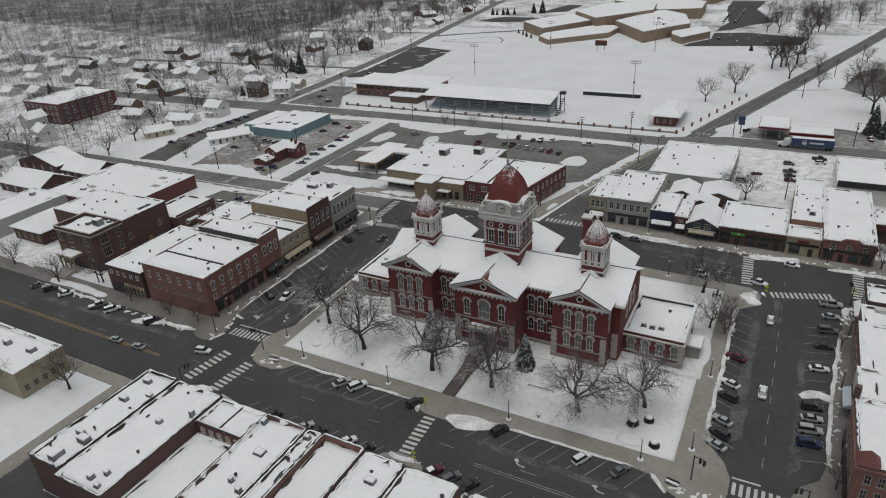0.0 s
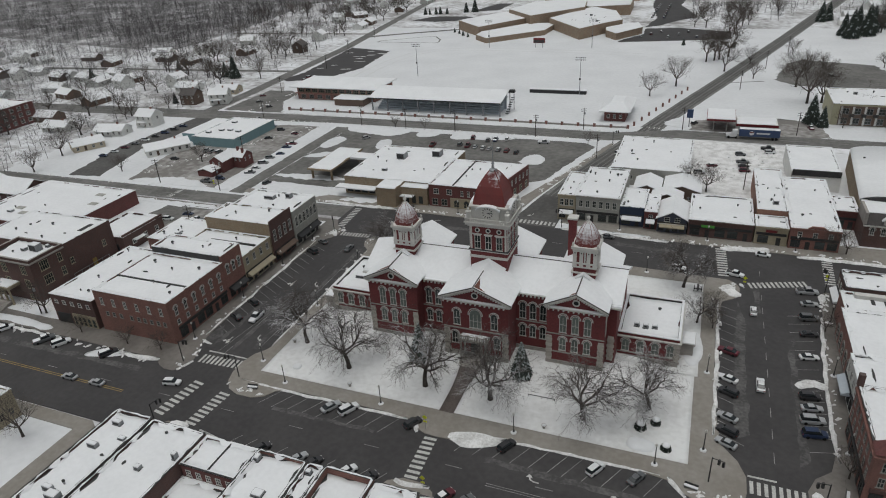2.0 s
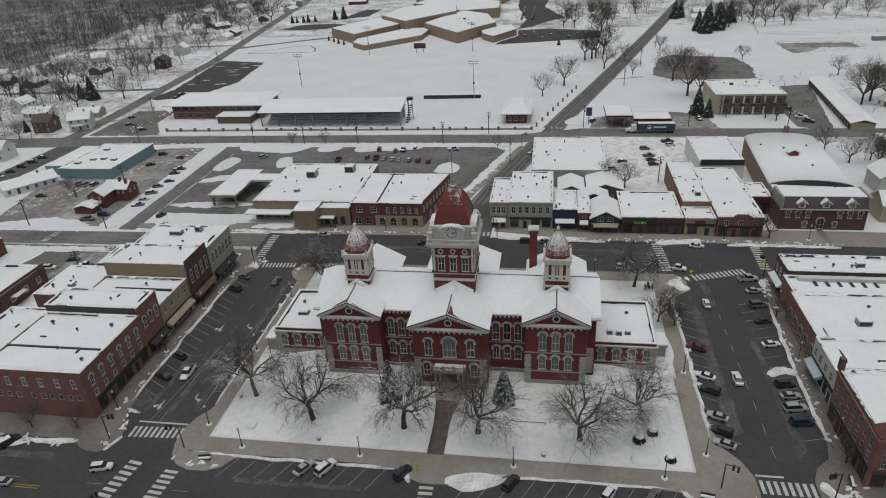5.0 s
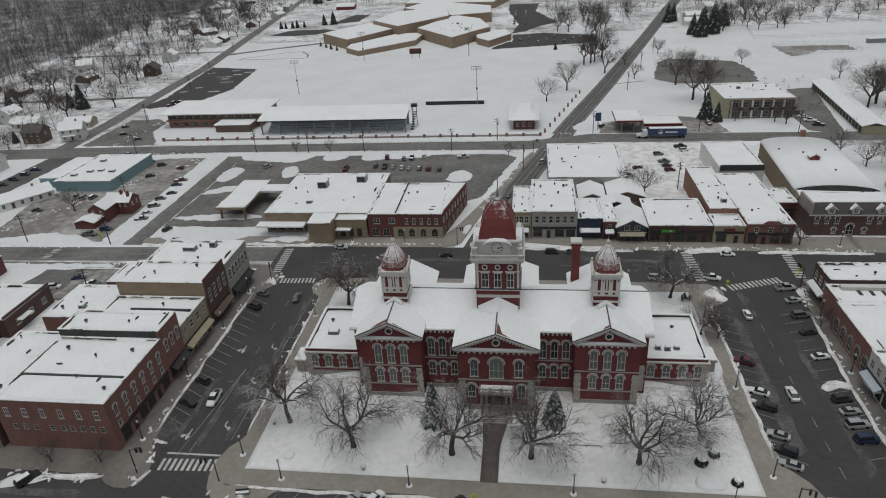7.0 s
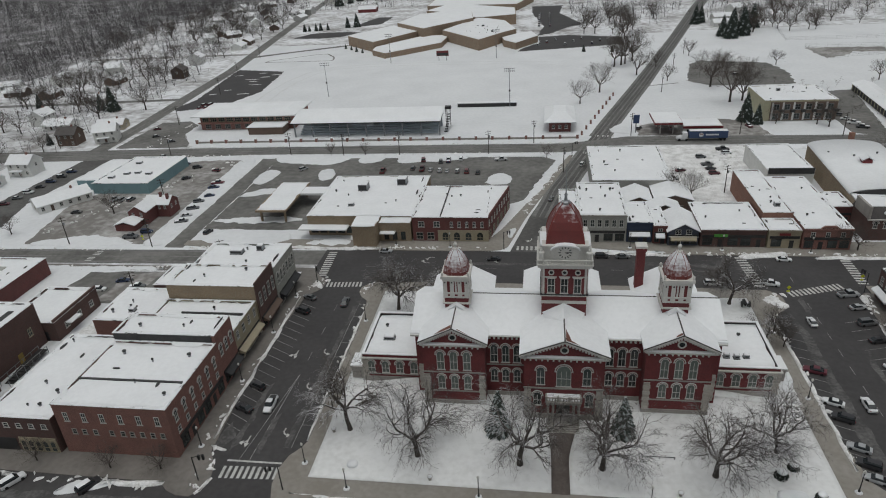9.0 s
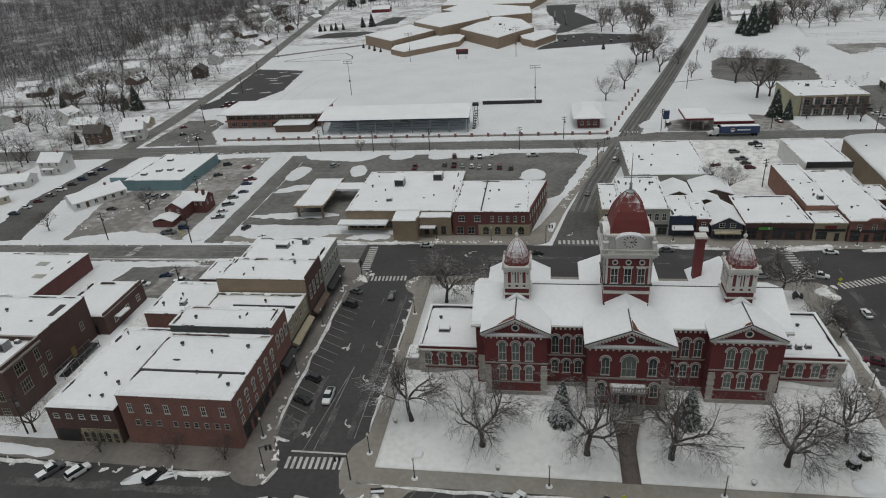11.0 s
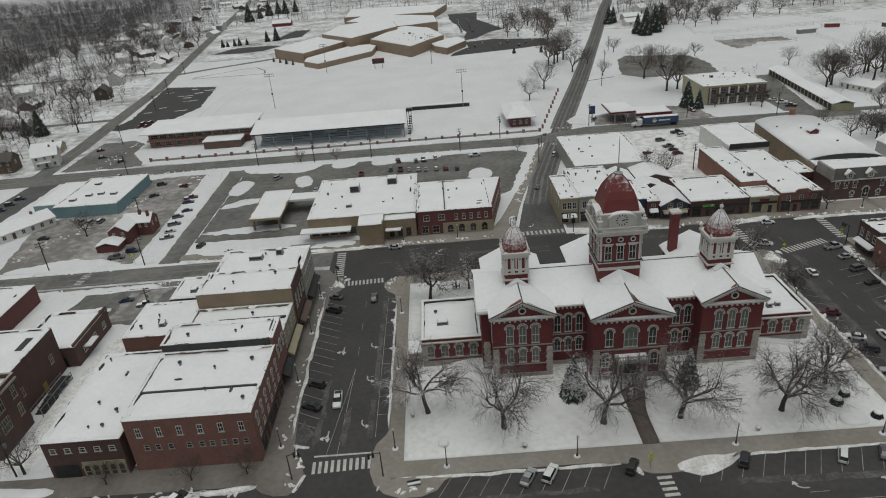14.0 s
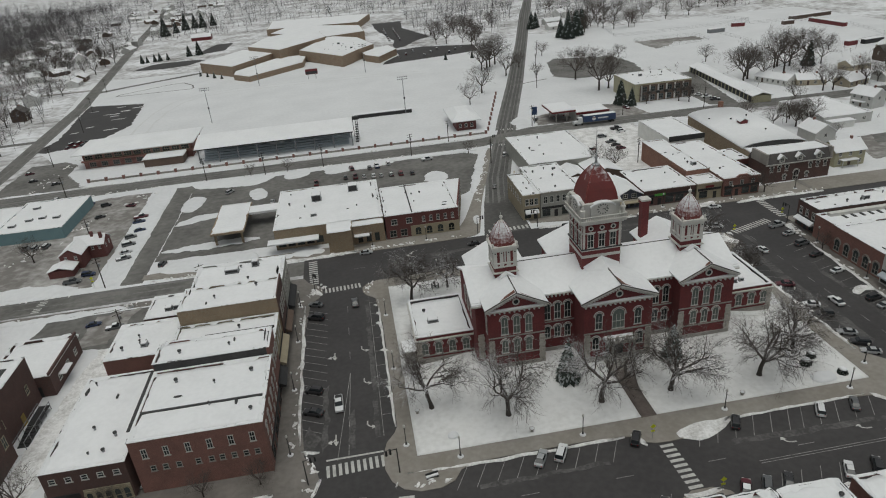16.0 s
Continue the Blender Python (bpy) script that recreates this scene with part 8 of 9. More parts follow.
# beside the square: moving and parked
for row in ((-56.9, -1.2, 272, "pickup", "white"), (-52.4, 37.6, 92, "sedan", "grey"), (-62.0, 33.2, 155, "suv", "black"), (-61.9, 4.3, 155, "suv", "black"), (-62.2, 39.5, 155, "sedan", "grey"), (-61.9, -2.5, 155, "sedan", "black"),
            (-22.7, -24.6, 60, "sedan", "silver"), (-19.0, -24.2, 60, "suv", "white"), (-5.4, -23.9, 60, "suv", "black"), (13.0, -24.2, 60, "suv", "black"), (28.8, -24.8, 60, "suv", "white"), (35.5, -24.8, 60, "sedan", "grey"),
            (55.4, 6.5, 90, "sedan", "white"), (54.9, 34.0, 90, "sedan", "white")):
    put_car(*row)
for row in ((49.5, 16.4, 160, "sedan", "maroon"), (49.5, 6.9, 155, "sedan", "white"), (49.6, 2.6, 155, "suv", "black"), (49.4, -4.8, 155, "sedan", "silver"), (49.4, -8.6, 155, "suv", "black"), (49.2, -11.8, 155, "sedan", "silver"),
            (66.9, 46.2, 10, "pickup", "silver"), (66.9, 40.6, 12, "sedan", "silver"), (66.3, 34.2, 12, "suv", "grey"), (65.7, 27.6, 12, "sedan", "black"), (64.9, 18.8, 12, "sedan", "white"), (63.9, 5.6, 10, "suv", "black"), (63.9, 2.2, 10, "sedan", "silver"), (63.7, -1.3, 10, "suv", "silver"), (63.7, -5.0, 10, "suv", "blue")):
    put_car(*row)
for row in ((37.5, 50.4, 0, "suv", "white"), (51.0, 50.8, 345, "pickup", "white"), (-48.2, 65.6, 0, "sedan", "silver"), (-17.1, 61.6, 180, "sedan", "black"), (58.0, 63.5, 355, "sedan", "white"), (12, 64.0, 0, "suv", "black"), (17.5, 64.0, 0, "sedan", "grey"),
            (-127.6, -24.0, 60, "sedan", "grey"), (-122.1, -23.8, 60, "suv", "black"), (-115.4, -23.6, 60, "sedan", "white", True), (-101.1, -24.4, 60, "pickup", "grey", True), (-95.8, -24.2, 60, "suv", "white", True), (-81.2, -24.0, 60, "suv", "black", True), (-82.8, -33.3, 180, "sedan", "silver"), (-75.2, -33.1, 180, "sedan", "silver"), (-59.2, -28.1, 15, "suv", "white")):
    put_car(*row)
for row in ((-29.3, -38.6, 60, "suv", "black"), (-21.5, -38.6, 60, "sedan", "silver"), (-18.3, -38.6, 60, "sedan", "black"), (-11.5, -38.6, 60, "suv", "white"), (-7.3, -38.8, 60, "suv", "black"), (6.4, -38.4, 60, "sedan", "maroon", True), (10.0, -38.4, 60, "suv", "grey"), (13.6, -38.4, 60, "sedan", "black"), (28.7, -38.6, 60, "suv", "black"), (34, -38.4, 60, "sedan", "silver"), (24, -38.4, 60, "sedan", "white"),
            (10.4, 137, 73, "suv", "white"), (-1.2, 104.2, 78, "sedan", "grey"), (16.6, 140.8, 253, "sedan", "silver")):
    put_car(*row)
rc = random.Random(21)
COL = ("white", "silver", "black", "grey", "black", "silver", "maroon", "grey", "blue", "black")
for x, y, a in ((-50.1, 143.2, 100), (-43, 141.4, 95), (-40.1, 142.5, 95), (-35.5, 144.2, 95), (-19.9, 143.1, 10), (-52.6, 133.8, 92), (-48.9, 133, 92), (-45.6, 132.2, 92), (-42, 131.5, 92), (-39.2, 131, 92), (-35.3, 130.6, 92), (-31.7, 130.1, 92), (-27.5, 129, 92), (-63.6, 130.9, 90),
                (-96, 134, 60), (-108, 77, 80), (-79, 118, 90)):
    put_car(x, y, a, rc.choice(("sedan", "suv", "suv", "pickup")), "red" if x in (-31.7, -63.6) else rc.choice(COL), rc.random() < 0.25)
for x, y, a in ((-124.7, 119.5, 10), (-124.2, 115, 10), (-123.5, 101.8, 20), (-122.5, 95.5, 20), (-121.8, 89.6, 20), (-121.3, 85, 20), (-122, 107, 20), (-132.3, 73.2, 5), (-129, 77, 5), (-164.2, 92, 10), (-157, 103.4, 85), (-153.8, 103.2, 85), (-150.5, 103.4, 85), (-140.2, 124.9, 30), (-141.6, 136.9, 20), (-149.4, 141, 0), (-131.8, 133.2, 170), (-163.8, 150.4, 4)):
    put_car(x, y, a, rc.choice(("sedan", "suv", "pickup")), rc.choice(COL), rc.random() < 0.4)
for x, y, a in ((53.5, 144, 5), (54.1, 136, 5), (54.4, 131.7, 5), (54.6, 127, 5), (63.5, 148.2, 10), (71.4, 110, 0), (44, 130, 20), (40, 122, 0), (63, 152.5, 0), (-112, 43, 10), (-118, 46, 12), (-122, 41, 8), (58, 190, 5), (80, 182, 100), (98, 276, 0), (122, 178, 165), (121, 184, 165), (120, 190, 165), (119, 196, 165), (118.5, 203, 165), (36, 181, 60)):
    put_car(x, y, a, rc.choice(("sedan", "suv", "pickup")), rc.choice(COL), rc.random() < 0.5)
for k in range(7):
    put_car(-187 + (k % 4) * 3.4, 230 + (k // 4) * 6.0 + (k % 4), 70, rc.choice(("sedan", "suv")), ("maroon", "red", "grey", "black")[k % 4], rc.random() < 0.4)
for x, y in ((-184, 180), (-172, 172), (-190, 192)):
    put_car(x, y, 25, "sedan", rc.choice(COL), True)
for k in range(9):
    put_car(-199.5 + k * 0.6, 88 + k * 5.6, 12, rc.choice(("sedan", "suv")), rc.choice(COL), rc.random() < 0.6)
for k in range(14):
    put_car(-8 + (k % 2) * 9, 470 + (k // 2) * 12, 80, "suv", rc.choice(COL), True)
for k in range(9):
    put_car(-8 + k * 6.2, 384 + (k % 3) * 10, 80, "suv", rc.choice(COL), True)

# delivery truck
b = empty("delivery_truck", "white-cabbed delivery truck with a long blue trailer", "truck", pose(58.0, 165.2, 0.02, 0, 0, 180))
part("trailer", boxes((-9.5, 5.0, -1.25, 1.25, 1.1, 3.9)), BLUESIGN, b)
part("trailer_roof", boxes((-9.4, 4.9, -1.2, 1.2, 3.9, 4.05)), ROOFSNOW, b)
bm = bmesh.new(); loft(bm, [(5.6, 1.2, 1.1, 0.6, 3.3), (7.4, 1.2, 1.1, 0.6, 3.2), (7.9, 1.2, 1.0, 0.6, 1.9), (9.6, 1.0, 0.85, 0.6, 1.6)]); part("cab", bm, PAINTS["white"], b)
part("windscreen", boxes((7.5, 7.75, -0.95, 0.95, 2.0, 2.9)), CARGLASS, b)
bm = bmesh.new(); lathe(bm, [(0.85, 0), (0.85, 0.03)], 20); part("round_emblem", move(bm, pose(0.5, 1.26, 2.5, -90)), PAINTS["white"], b)
part("emblem_half", boxes((-0.2, 1.2, 1.29, 1.30, 2.6, 3.0)), REDSIGN, b)
part("lettering_bar", boxes((-6.0, -1.2, 1.255, 1.27, 2.2, 2.8)), PAINTS["white"], b)
for x in (-8.5, -7.2, 5.9, 8.6):
    for s in (-1, 1):
        bm = bmesh.new(); lathe(bm, [(0.3, -0.15), (0.5, -0.15), (0.5, 0.15), (0.3, 0.15)], 12); part("wheel", move(bm, pose(x, s * 1.05, 0.5, 90)), RUBBER, b)

# ---- road markings ----
def line(parent, x0, y0, x1, y1, w=0.10, z=0.030, m=None, name="line"):
    d = Vector((x1 - x0, y1 - y0)); n = Vector((-d.y, d.x)).normalized() * w / 2
    bm = bmesh.new()
    prism(bm, [(x0 + n.x, y0 + n.y), (x0 - n.x, y0 - n.y), (x1 - n.x, y1 - n.y), (x1 + n.x, y1 + n.y)], z - 0.004, z)
    return part(name, bm, m or (BAYLINE if w == 0.10 else PAINTLINE), parent)


def crosswalk(x0, y0, x1, y1, width, n, label="white crosswalk bars on dark asphalt"):
    """Bars across the way from (x0, y0) to (x1, y1)."""
    e = empty("crosswalk", label, "crosswalk", kind="structure")
    d = Vector((x1 - x0, y1 - y0)); u = d.normalized(); nrm = Vector((-u.y, u.x)) * width / 2
    for k in range(n):
        c = Vector((x0, y0)) + d * (k + 0.5) / n
        line(e, c.x - nrm.x, c.y - nrm.y, c.x + nrm.x, c.y + nrm.y, d.length / n * 0.52, 0.034, name="bar")


crosswalk(-59.6, -18.7, -48.9, -18.2, 2.8, 10)
crosswalk(-55.6, -36.8, -53.9, -25.5, 2.6, 9)
crosswalk(-47.2, -37.4, -46.2, -26.9, 2.6, 9)
crosswalk(-0.6, -36.5, -0.9, -25.8, 2.4, 9)
crosswalk(52.6, -20.6, 61.4, -20.6, 2.8, 8)
crosswalk(54.0, 46.4, 67.4, 50.8, 2.6, 13)
crosswalk(48.5, 49.5, 47.5, 65.4, 2.6, 12)
crosswalk(72.6, 51.6, 73.0, 64.4, 2.4, 10)
crosswalk(-60.2, 46.6, -50.4, 47.2, 2.4, 10)
crosswalk(-62.8, 51, -63.6, 65.4, 2.4, 12)
crosswalk(-11.4, 69.0, 1.4, 69.0, 2.4, 10)
crosswalk(11, 151.5, 19.5, 149.5, 2.4, 8)
crosswalk(17, 172.5, 25, 171.5, 2.4, 8)
crosswalk(-137, 57.5, -136.6, 64, 2.2, 7)
crosswalk(66.4, -36.5, 66.4, -26.5, 2.4, 8)
e = empty("road_markings", "worn white lane and parking lines", "road marking", kind="structure")
for k in range(16):
    for yy, sl in ((-22.7, 1), (-41.0, 1)):
        x = -36.5 + k * 3.35 if k < 10 else -36.5 + (k + 2.6) * 3.35
        if k == 9 and yy > -30:
            continue
        line(e, x - 1.4, yy - (5.2 if yy > -30 else 0), x + 1.4, yy + (0 if yy > -30 else 4.6))
for k in range(5):
    line(e, 25 + k * 3.35 - 1.4, -27.9, 25 + k * 3.35 + 1.4, -22.7)
for k in range(17):
    y = -8 + k * 2.75
    line(e, -64.2, y + 1.6, -59.3, y - 1.0)
for k in range(14):
    y = -11.0 + k * 3.4
    line(e, 47.2, y + 2.2, 52.2, y - 0.2); line(e, 62.0, y + 1.4, 66.4, y + 2.6)
for k in range(10):
    line(e, -48.8, -6 + k * 5.4, -46.5, -6 + k * 5.4)
line(e, -48.8, -12, -48.8, 42, 0.1)
for k in range(12):
    line(e, -140 + k * 16, -31.4, -137 + k * 16, -31.4); line(e, 56.9, -14 + k * 6, 56.9, -11.4 + k * 6)
line(e, 12, -33.2, 46, -33.2); line(e, 12, -33.7, 46, -33.7)
line(e, -55.4, -16.4, -54.4, 9); line(e, -57.4, -16.4, -54.4, 9); line(e, -59.4, -15.9, -49.2, -15.9, 0.4); line(e, -54.3, 14, -54.3, 17); line(e, -54.3, 24, -54.3, 27); line(e, -54.3, 34, -54.3, 37)
line(e, 52.6, -18.2, 57, -18.2, 0.4)
for k in range(9):
    line(e, -52 + k * 11, 57.0, -49 + k * 11, 57.0)
line(e, -420, -33.0, -68, -33.0, 0.16, 0.030, YELLOWLINE); line(e, -420, -33.5, -68, -33.5, 0.16, 0.030, YELLOWLINE)
for k in range(2):
    line(e, 3.2 + k * 0.4, 92, 9.2 + k * 0.4, 118, 0.12, 0.03, YELLOWLINE)


def arrow(x, y, rz, turn=1, straight=False):
    a = empty("road_arrow", "worn white turn arrow on the asphalt", "road marking", pose(x, y, 0, 0, 0, rz), "turn arrows", "structure")
    pts = [(0, -1.4), (0.05, -0.4), (0.35 * turn, 0.2), (0.9 * turn, 0.45)]
    for (x0, y0), (x1, y1) in zip(pts, pts[1:]):
        line(a, x0, y0, x1, y1, 0.26, name="stroke")
    bm = bmesh.new(); prism(bm, [(0.8 * turn, -0.1), (1.7 * turn, 0.5), (0.8 * turn, 1.0)], 0.026, 0.031); part("head", bm, PAINTLINE, a)
    if straight:
        line(a, 0, -0.4, 0, 0.6, 0.26, name="stroke")
        bm = bmesh.new(); prism(bm, [(-0.5, 0.5), (0, 1.6), (0.5, 0.5)], 0.026, 0.031); part("head", bm, PAINTLINE, a)


for y in (-8.5, 5, 17):
    arrow(-51.6, y, 180, -1)
for y in (-11, 16.0):
    arrow(-57.6, y, 180, 1, True)
for x in (19, 33):
    arrow(x, -30.5, 90, 1)
arrow(-36, 59.5, 90, 1); arrow(-35, 62.8, 90, -1); arrow(-16, 60, 90, 1); arrow(-7, 74, 180, 1)

# ---- snow banks, islands and drifts ----
def bank(points, w, h, label="ploughed grey snow along the kerb", m=None):
    left, right = [], []
    for i, (x, y) in enumerate(points):
        a, c = points[max(i - 1, 0)], points[min(i + 1, len(points) - 1)]
        d = Vector((c[0] - a[0], c[1] - a[1])).normalized()
        left.append((x - d.y * w / 2, y + d.x * w / 2)); right.append((x + d.y * w / 2, y - d.x * w / 2))
    mound("snow_bank", right + left[::-1], h, m or DIRTYSNOW, label, "snow bank", 0.02, min(0.6, w * 0.4), min(0.6, w * 0.45), "snow banks", 1)


for pts, w, h in (([(-45.5, -22.4), (-34, -22.9), (-20, -22.7), (-7, -22.7)], 0.7, 0.25), ([(-5.8, -22.6), (-3.8, -25.3)], 1.0, 0.5), ([(13, -22.7), (26, -22.6), (39.5, -22.6)], 0.6, 0.25),
                  ([(40, -22.6), (43.2, -26.0)], 0.9, 0.35), ([(47.2, -10), (47.3, 6), (47.4, 20), (47.4, 36)], 0.8, 0.35), ([(52, 40), (50, 42.5), (48.6, 45)], 3.2, 0.5), ([(66.6, -11), (67.1, 8), (69.0, 36)], 0.8, 0.35), ([(61.6, 9.0), (64.5, 10.4), (67.4, 9.6)], 2.2, 0.6)):
    bank(pts, w, h)
for pts, w, h in (([(-64.4, -11), (-64.7, 10), (-64.9, 40)], 0.8, 0.3), ([(-46.5, -10), (-46.6, 10), (-46.7, 38)], 0.5, 0.22), ([(-60.6, -13.5), (-64.2, -12.6)], 0.8, 0.3), ([(-68, -22.0), (-75, -22.6), (-80, -22.6)], 1.3, 0.5), ([(-96, -22.4), (-110, -22.2), (-130, -22.2)], 0.9, 0.4),
                  ([(-62, -24.0), (-60.4, -20.0)], 0.8, 0.3), ([(-78, 68.2), (-66, 67.2), (-50, 67.6)], 1.6, 0.5), ([(-63.5, 48.5), (-60.8, 44.5)], 1.6, 0.5), ([(4, 66.4), (18, 66.2), (34, 65.4)], 1.4, 0.5), ([(48, 64.8), (54, 66.2), (60, 66.4)], 2.6, 0.7), ([(66, 65.2), (80, 65.4), (95, 64.8)], 1.6, 0.4), ([(68, -24), (64, -22), (62, -19)], 2.2, 0.5)):
    bank(pts, w, h)
for pts, w, h in (([(-44, -38), (-20, -41.4), (-5, -41.4)], 0.7, 0.3), ([(6, -41.2), (24, -41.6), (42, -41.2)], 0.7, 0.3), ([(-3.4, -37.4), (3.2, -37.4)], 1.4, 0.4), ([(-51, -38.2), (-47, -38.4)], 2.6, 0.4), ([(69.8, 43), (70.4, 46.4)], 1.6, 0.5)):
    bank(pts, w, h)
mound("snow_bank", [(1.6, -26.0), (6, -26.2), (10, -25.0), (14, -22.9), (12, -22.2), (5, -22.6), (2, -23.4)], 0.45, DIRTYSNOW, "ploughed dirty snow heaped at the kerb", "snow bank", 0.02, 0.7, 0.7, "snow banks", 1)
ISL = "snow-covered parking lot island"
for poly in ([(-125.5, 68), (-118, 69), (-118, 148), (-127, 149)], [(-111, 107), (-109, 106.5), (-95.5, 110.5), (-96.5, 116.5), (-110.5, 111)], [(-112, 127.6), (-110, 134), (-104, 133), (-104, 125), (-107, 118.5), (-111, 119)], [(-112, 143), (-112, 151), (-82.5, 153), (-80, 147), (-85, 139.5), (-95, 140)], [(-77, 148), (-76, 151), (-67, 151.5), (-66, 143.5), (-75, 139.5)], [(-61.5, 151), (-33.5, 150), (-33.5, 144), (-50, 142), (-60, 140)], [(-89, 135), (-82.5, 135), (-81, 122.5), (-87, 122)], [(-25, 118), (-15, 118), (-15, 128), (-23, 129)], [(-78, 112), (-62, 112), (-62, 122), (-76, 120)]):
    mound("snow_island", poly, 0.35, SNOW, ISL, "snow bank", 0.02, 0.8, 0.95, "snow islands")
for poly in ([(-110.5, 84.6), (-81, 85), (-81, 90.5), (-110.5, 88.2)], [(-109.7, 69), (-80, 69), (-80, 79), (-90, 76.5), (-108, 79)], [(-164, 66.5), (-130, 67.2), (-130, 71), (-145, 76), (-164, 70)], [(-126, 67.4), (-119, 67.4), (-119, 72), (-126, 72)], [(-11, 102), (-7.5, 100), (3, 138), (5, 147), (1.5, 146)], [(14, 146.5), (18, 148), (30, 158), (40, 158), (28, 150)],
             [(-160, 51), (-110, 52), (-110, 55), (-160, 54)], [(-64, 76), (-58.6, 70), (-66, 69), (-76, 70)], [(22, 176), (34, 174), (34, 186), (28, 190)], [(-124, 147), (-111, 148), (-111, 151), (-124, 151)], [(-165, 140), (-140, 146), (-140, 150), (-165, 147)]):
    mound("snow_island", poly, 0.35, SNOW, "heaped roadside snow", "snow bank", 0.02, 0.8, 1.1, "snow islands")
for poly in ([(-128, -21.5), (-118, -20.5), (-104, -21.4), (-104, -18.5), (-128, -18)], [(-88, -27), (-80, -24.5), (-76, -23), (-84, -22)], [(40.5, 9), (44.5, 9), (44.5, 22), (41, 22)], [(18, 66.4), (30, 66.2), (28, 68), (18, 68)], [(-14.5, 76), (-13, 74.5), (-11, 82), (-13.5, 82)]):
    mound("snow_drift", poly, 0.4, SNOW, "drifted snow beside the kerb", "snow bank", 0.1, 0.7, 0.4, "snow drifts")
mound("flower_bed", [(33, -18.2), (37.6, -18.2), (38, -15.6), (35.4, -14.8), (33, -15.6)], 0.5, SNOW, "snow-covered round flower bed", "flower bed", 0.30, 0.5, 0.25)
mound("round_basin", [(-37.4, -16.2), (-35.4, -16.2), (-35.4, -14.3), (-37.4, -14.3)], 0.4, SNOW, "small snow-filled round basin on the lawn", "basin", 0.30, 0.3, 0.05)
bank([(-60, 148.5), (-40, 149.2), (-18, 149.2), (2, 148.8)], 3.4, 0.4, "snow strip between lot and street", SNOW)
rp = random.Random(77)
for cx, cy in ((-186, 300), (-180, 306), (-183, 294), (-178, 285), (-190, 272), (-174, 312), (-195, 262), (-186, 318), (-176, 262), (-200, 312)):
    L, w = rp.uniform(2.5, 7), rp.uniform(0.5, 1.3)
    mound("snow_streak", [(cx - L, cy - w), (cx + L * 0.3, cy - w * 0.6), (cx + L, cy + w), (cx - L * 0.4, cy + w * 0.8)], 0.12, DIRTYSNOW, "streak of old snow on a ploughed lot", "snow bank", 0.03, 0.4, 0.7, "snow islands")
# tyre-worn patches on the sports drives
e = empty("drive_kerb", "dark curving drive edge in the snow", "drive", kind="structure")
LOOP = [(-199, 354), (-151, 353), (-149.5, 356), (-152, 366), (-160.5, 379), (-170, 377), (-198, 359), (-199, 354)]
for a, c in list(zip(LOOP, LOOP[1:])) + [((66, 262), (40, 254))]:
    line(e, *a, *c, 1.1, 0.03, WORN)
# snow thinly trodden round the running track
TRODDEN = mat("trodden_snow", (0.54, 0.545, 0.55), (0.62, 0.63, 0.64), rough=0.85, big=0.15, small=1.2, bump=0.3)
arc = [(-161, 236), (-162, 262), (-160.5, 290), (-155, 314), (-143, 330), (-118, 337), (-70, 336), (-30, 333), (5, 326)]
for o in (0, 7.5):
    along(arc, o, o + 1.3, 0.03, TRODDEN, "faint trodden ring of the running track", 0.3)

# ---- street furniture ----
def street_lamp(x, y, h=4.2):
    e = empty("street_lamp", "dark slim post lamp with a pale globe", "street lamp", pose(x, y, 0.15), "street lamps")
    bm = bmesh.new(); lathe(bm, [(0.22, 0), (0.2, 0.5), (0.09, 0.7), (0.07, h - 0.3), (0.14, h - 0.2)], 8); part("post", bm, DARKMETAL, e)
    bm = bmesh.new(); lathe(bm, [(0.08, h - 0.2), (0.22, h), (0.22, h + 0.25), (0.06, h + 0.45)], 8); part("globe", bm, WHITE, e)
    bm = bmesh.new(); lathe(bm, [(0.6, 0), (0.45, 0.18), (0.1, 0.24)], 8); part("snow_collar", bm, SNOW, e)


for x, y in ((-13.8, -20.5), (13.2, -20.3), (-36, -20.6), (38, -20.4), (-45.0, -15.5), (-45.2, 8), (-45.2, 30), (45.6, -14.5), (45.6, 8), (45.8, 30), (-65.8, -13), (-66, 6), (-66, 24), (-66, 40), (68.6, -8), (68.8, 14), (70.4, 34), (-30, 69), (-46, 70), (20, 69.8), (44, 69), (66, 68), (88, 69), (-30, 46.8), (0, 46.8), (30, 46.6), (-22, -43.6), (8, -43.6)):
    street_lamp(x, y)


def utility_pole(x, y, h=10, turn=0):
    e = empty("utility_pole", "weathered wooden utility pole with crossarms", "utility pole", pose(x, y, 0, 0, 0, turn), "utility poles")
    bm = bmesh.new(); tube(bm, (0, 0, 0), (0, 0, h), 0.17, 0.11, 7); part("pole", bm, BARK, e)
    for z in (h - 0.4, h - 1.3):
        part("crossarm", boxes((-1.2, 1.2, -0.07, 0.07, z - 0.12, z)), BARK, e)
    part("transformer", boxes((0.15, 0.6, -0.2, 0.2, h - 2.8, h - 1.9)), STEEL, e)


POLES = [(-121.5, 67.1), (-91.4, 53.5), (-107, 35), (-112.6, -15.6), (-84.2, 150), (-25.2, 150.8), (-7.7, 164), (3.4, 129.8), (31.7, 172), (74.1, 172), (111, 168), (-107.5, 152), (-61.2, 151.2), (-135, 100), (-150, 68), (54, 110), (54.5, 243), (68, 292), (82, 338), (-183, 200), (-190, 262), (-200, 310), (-210, 372), (-160, 150)]
for x, y in POLES:
    utility_pole(x, y, 9.5, 30)


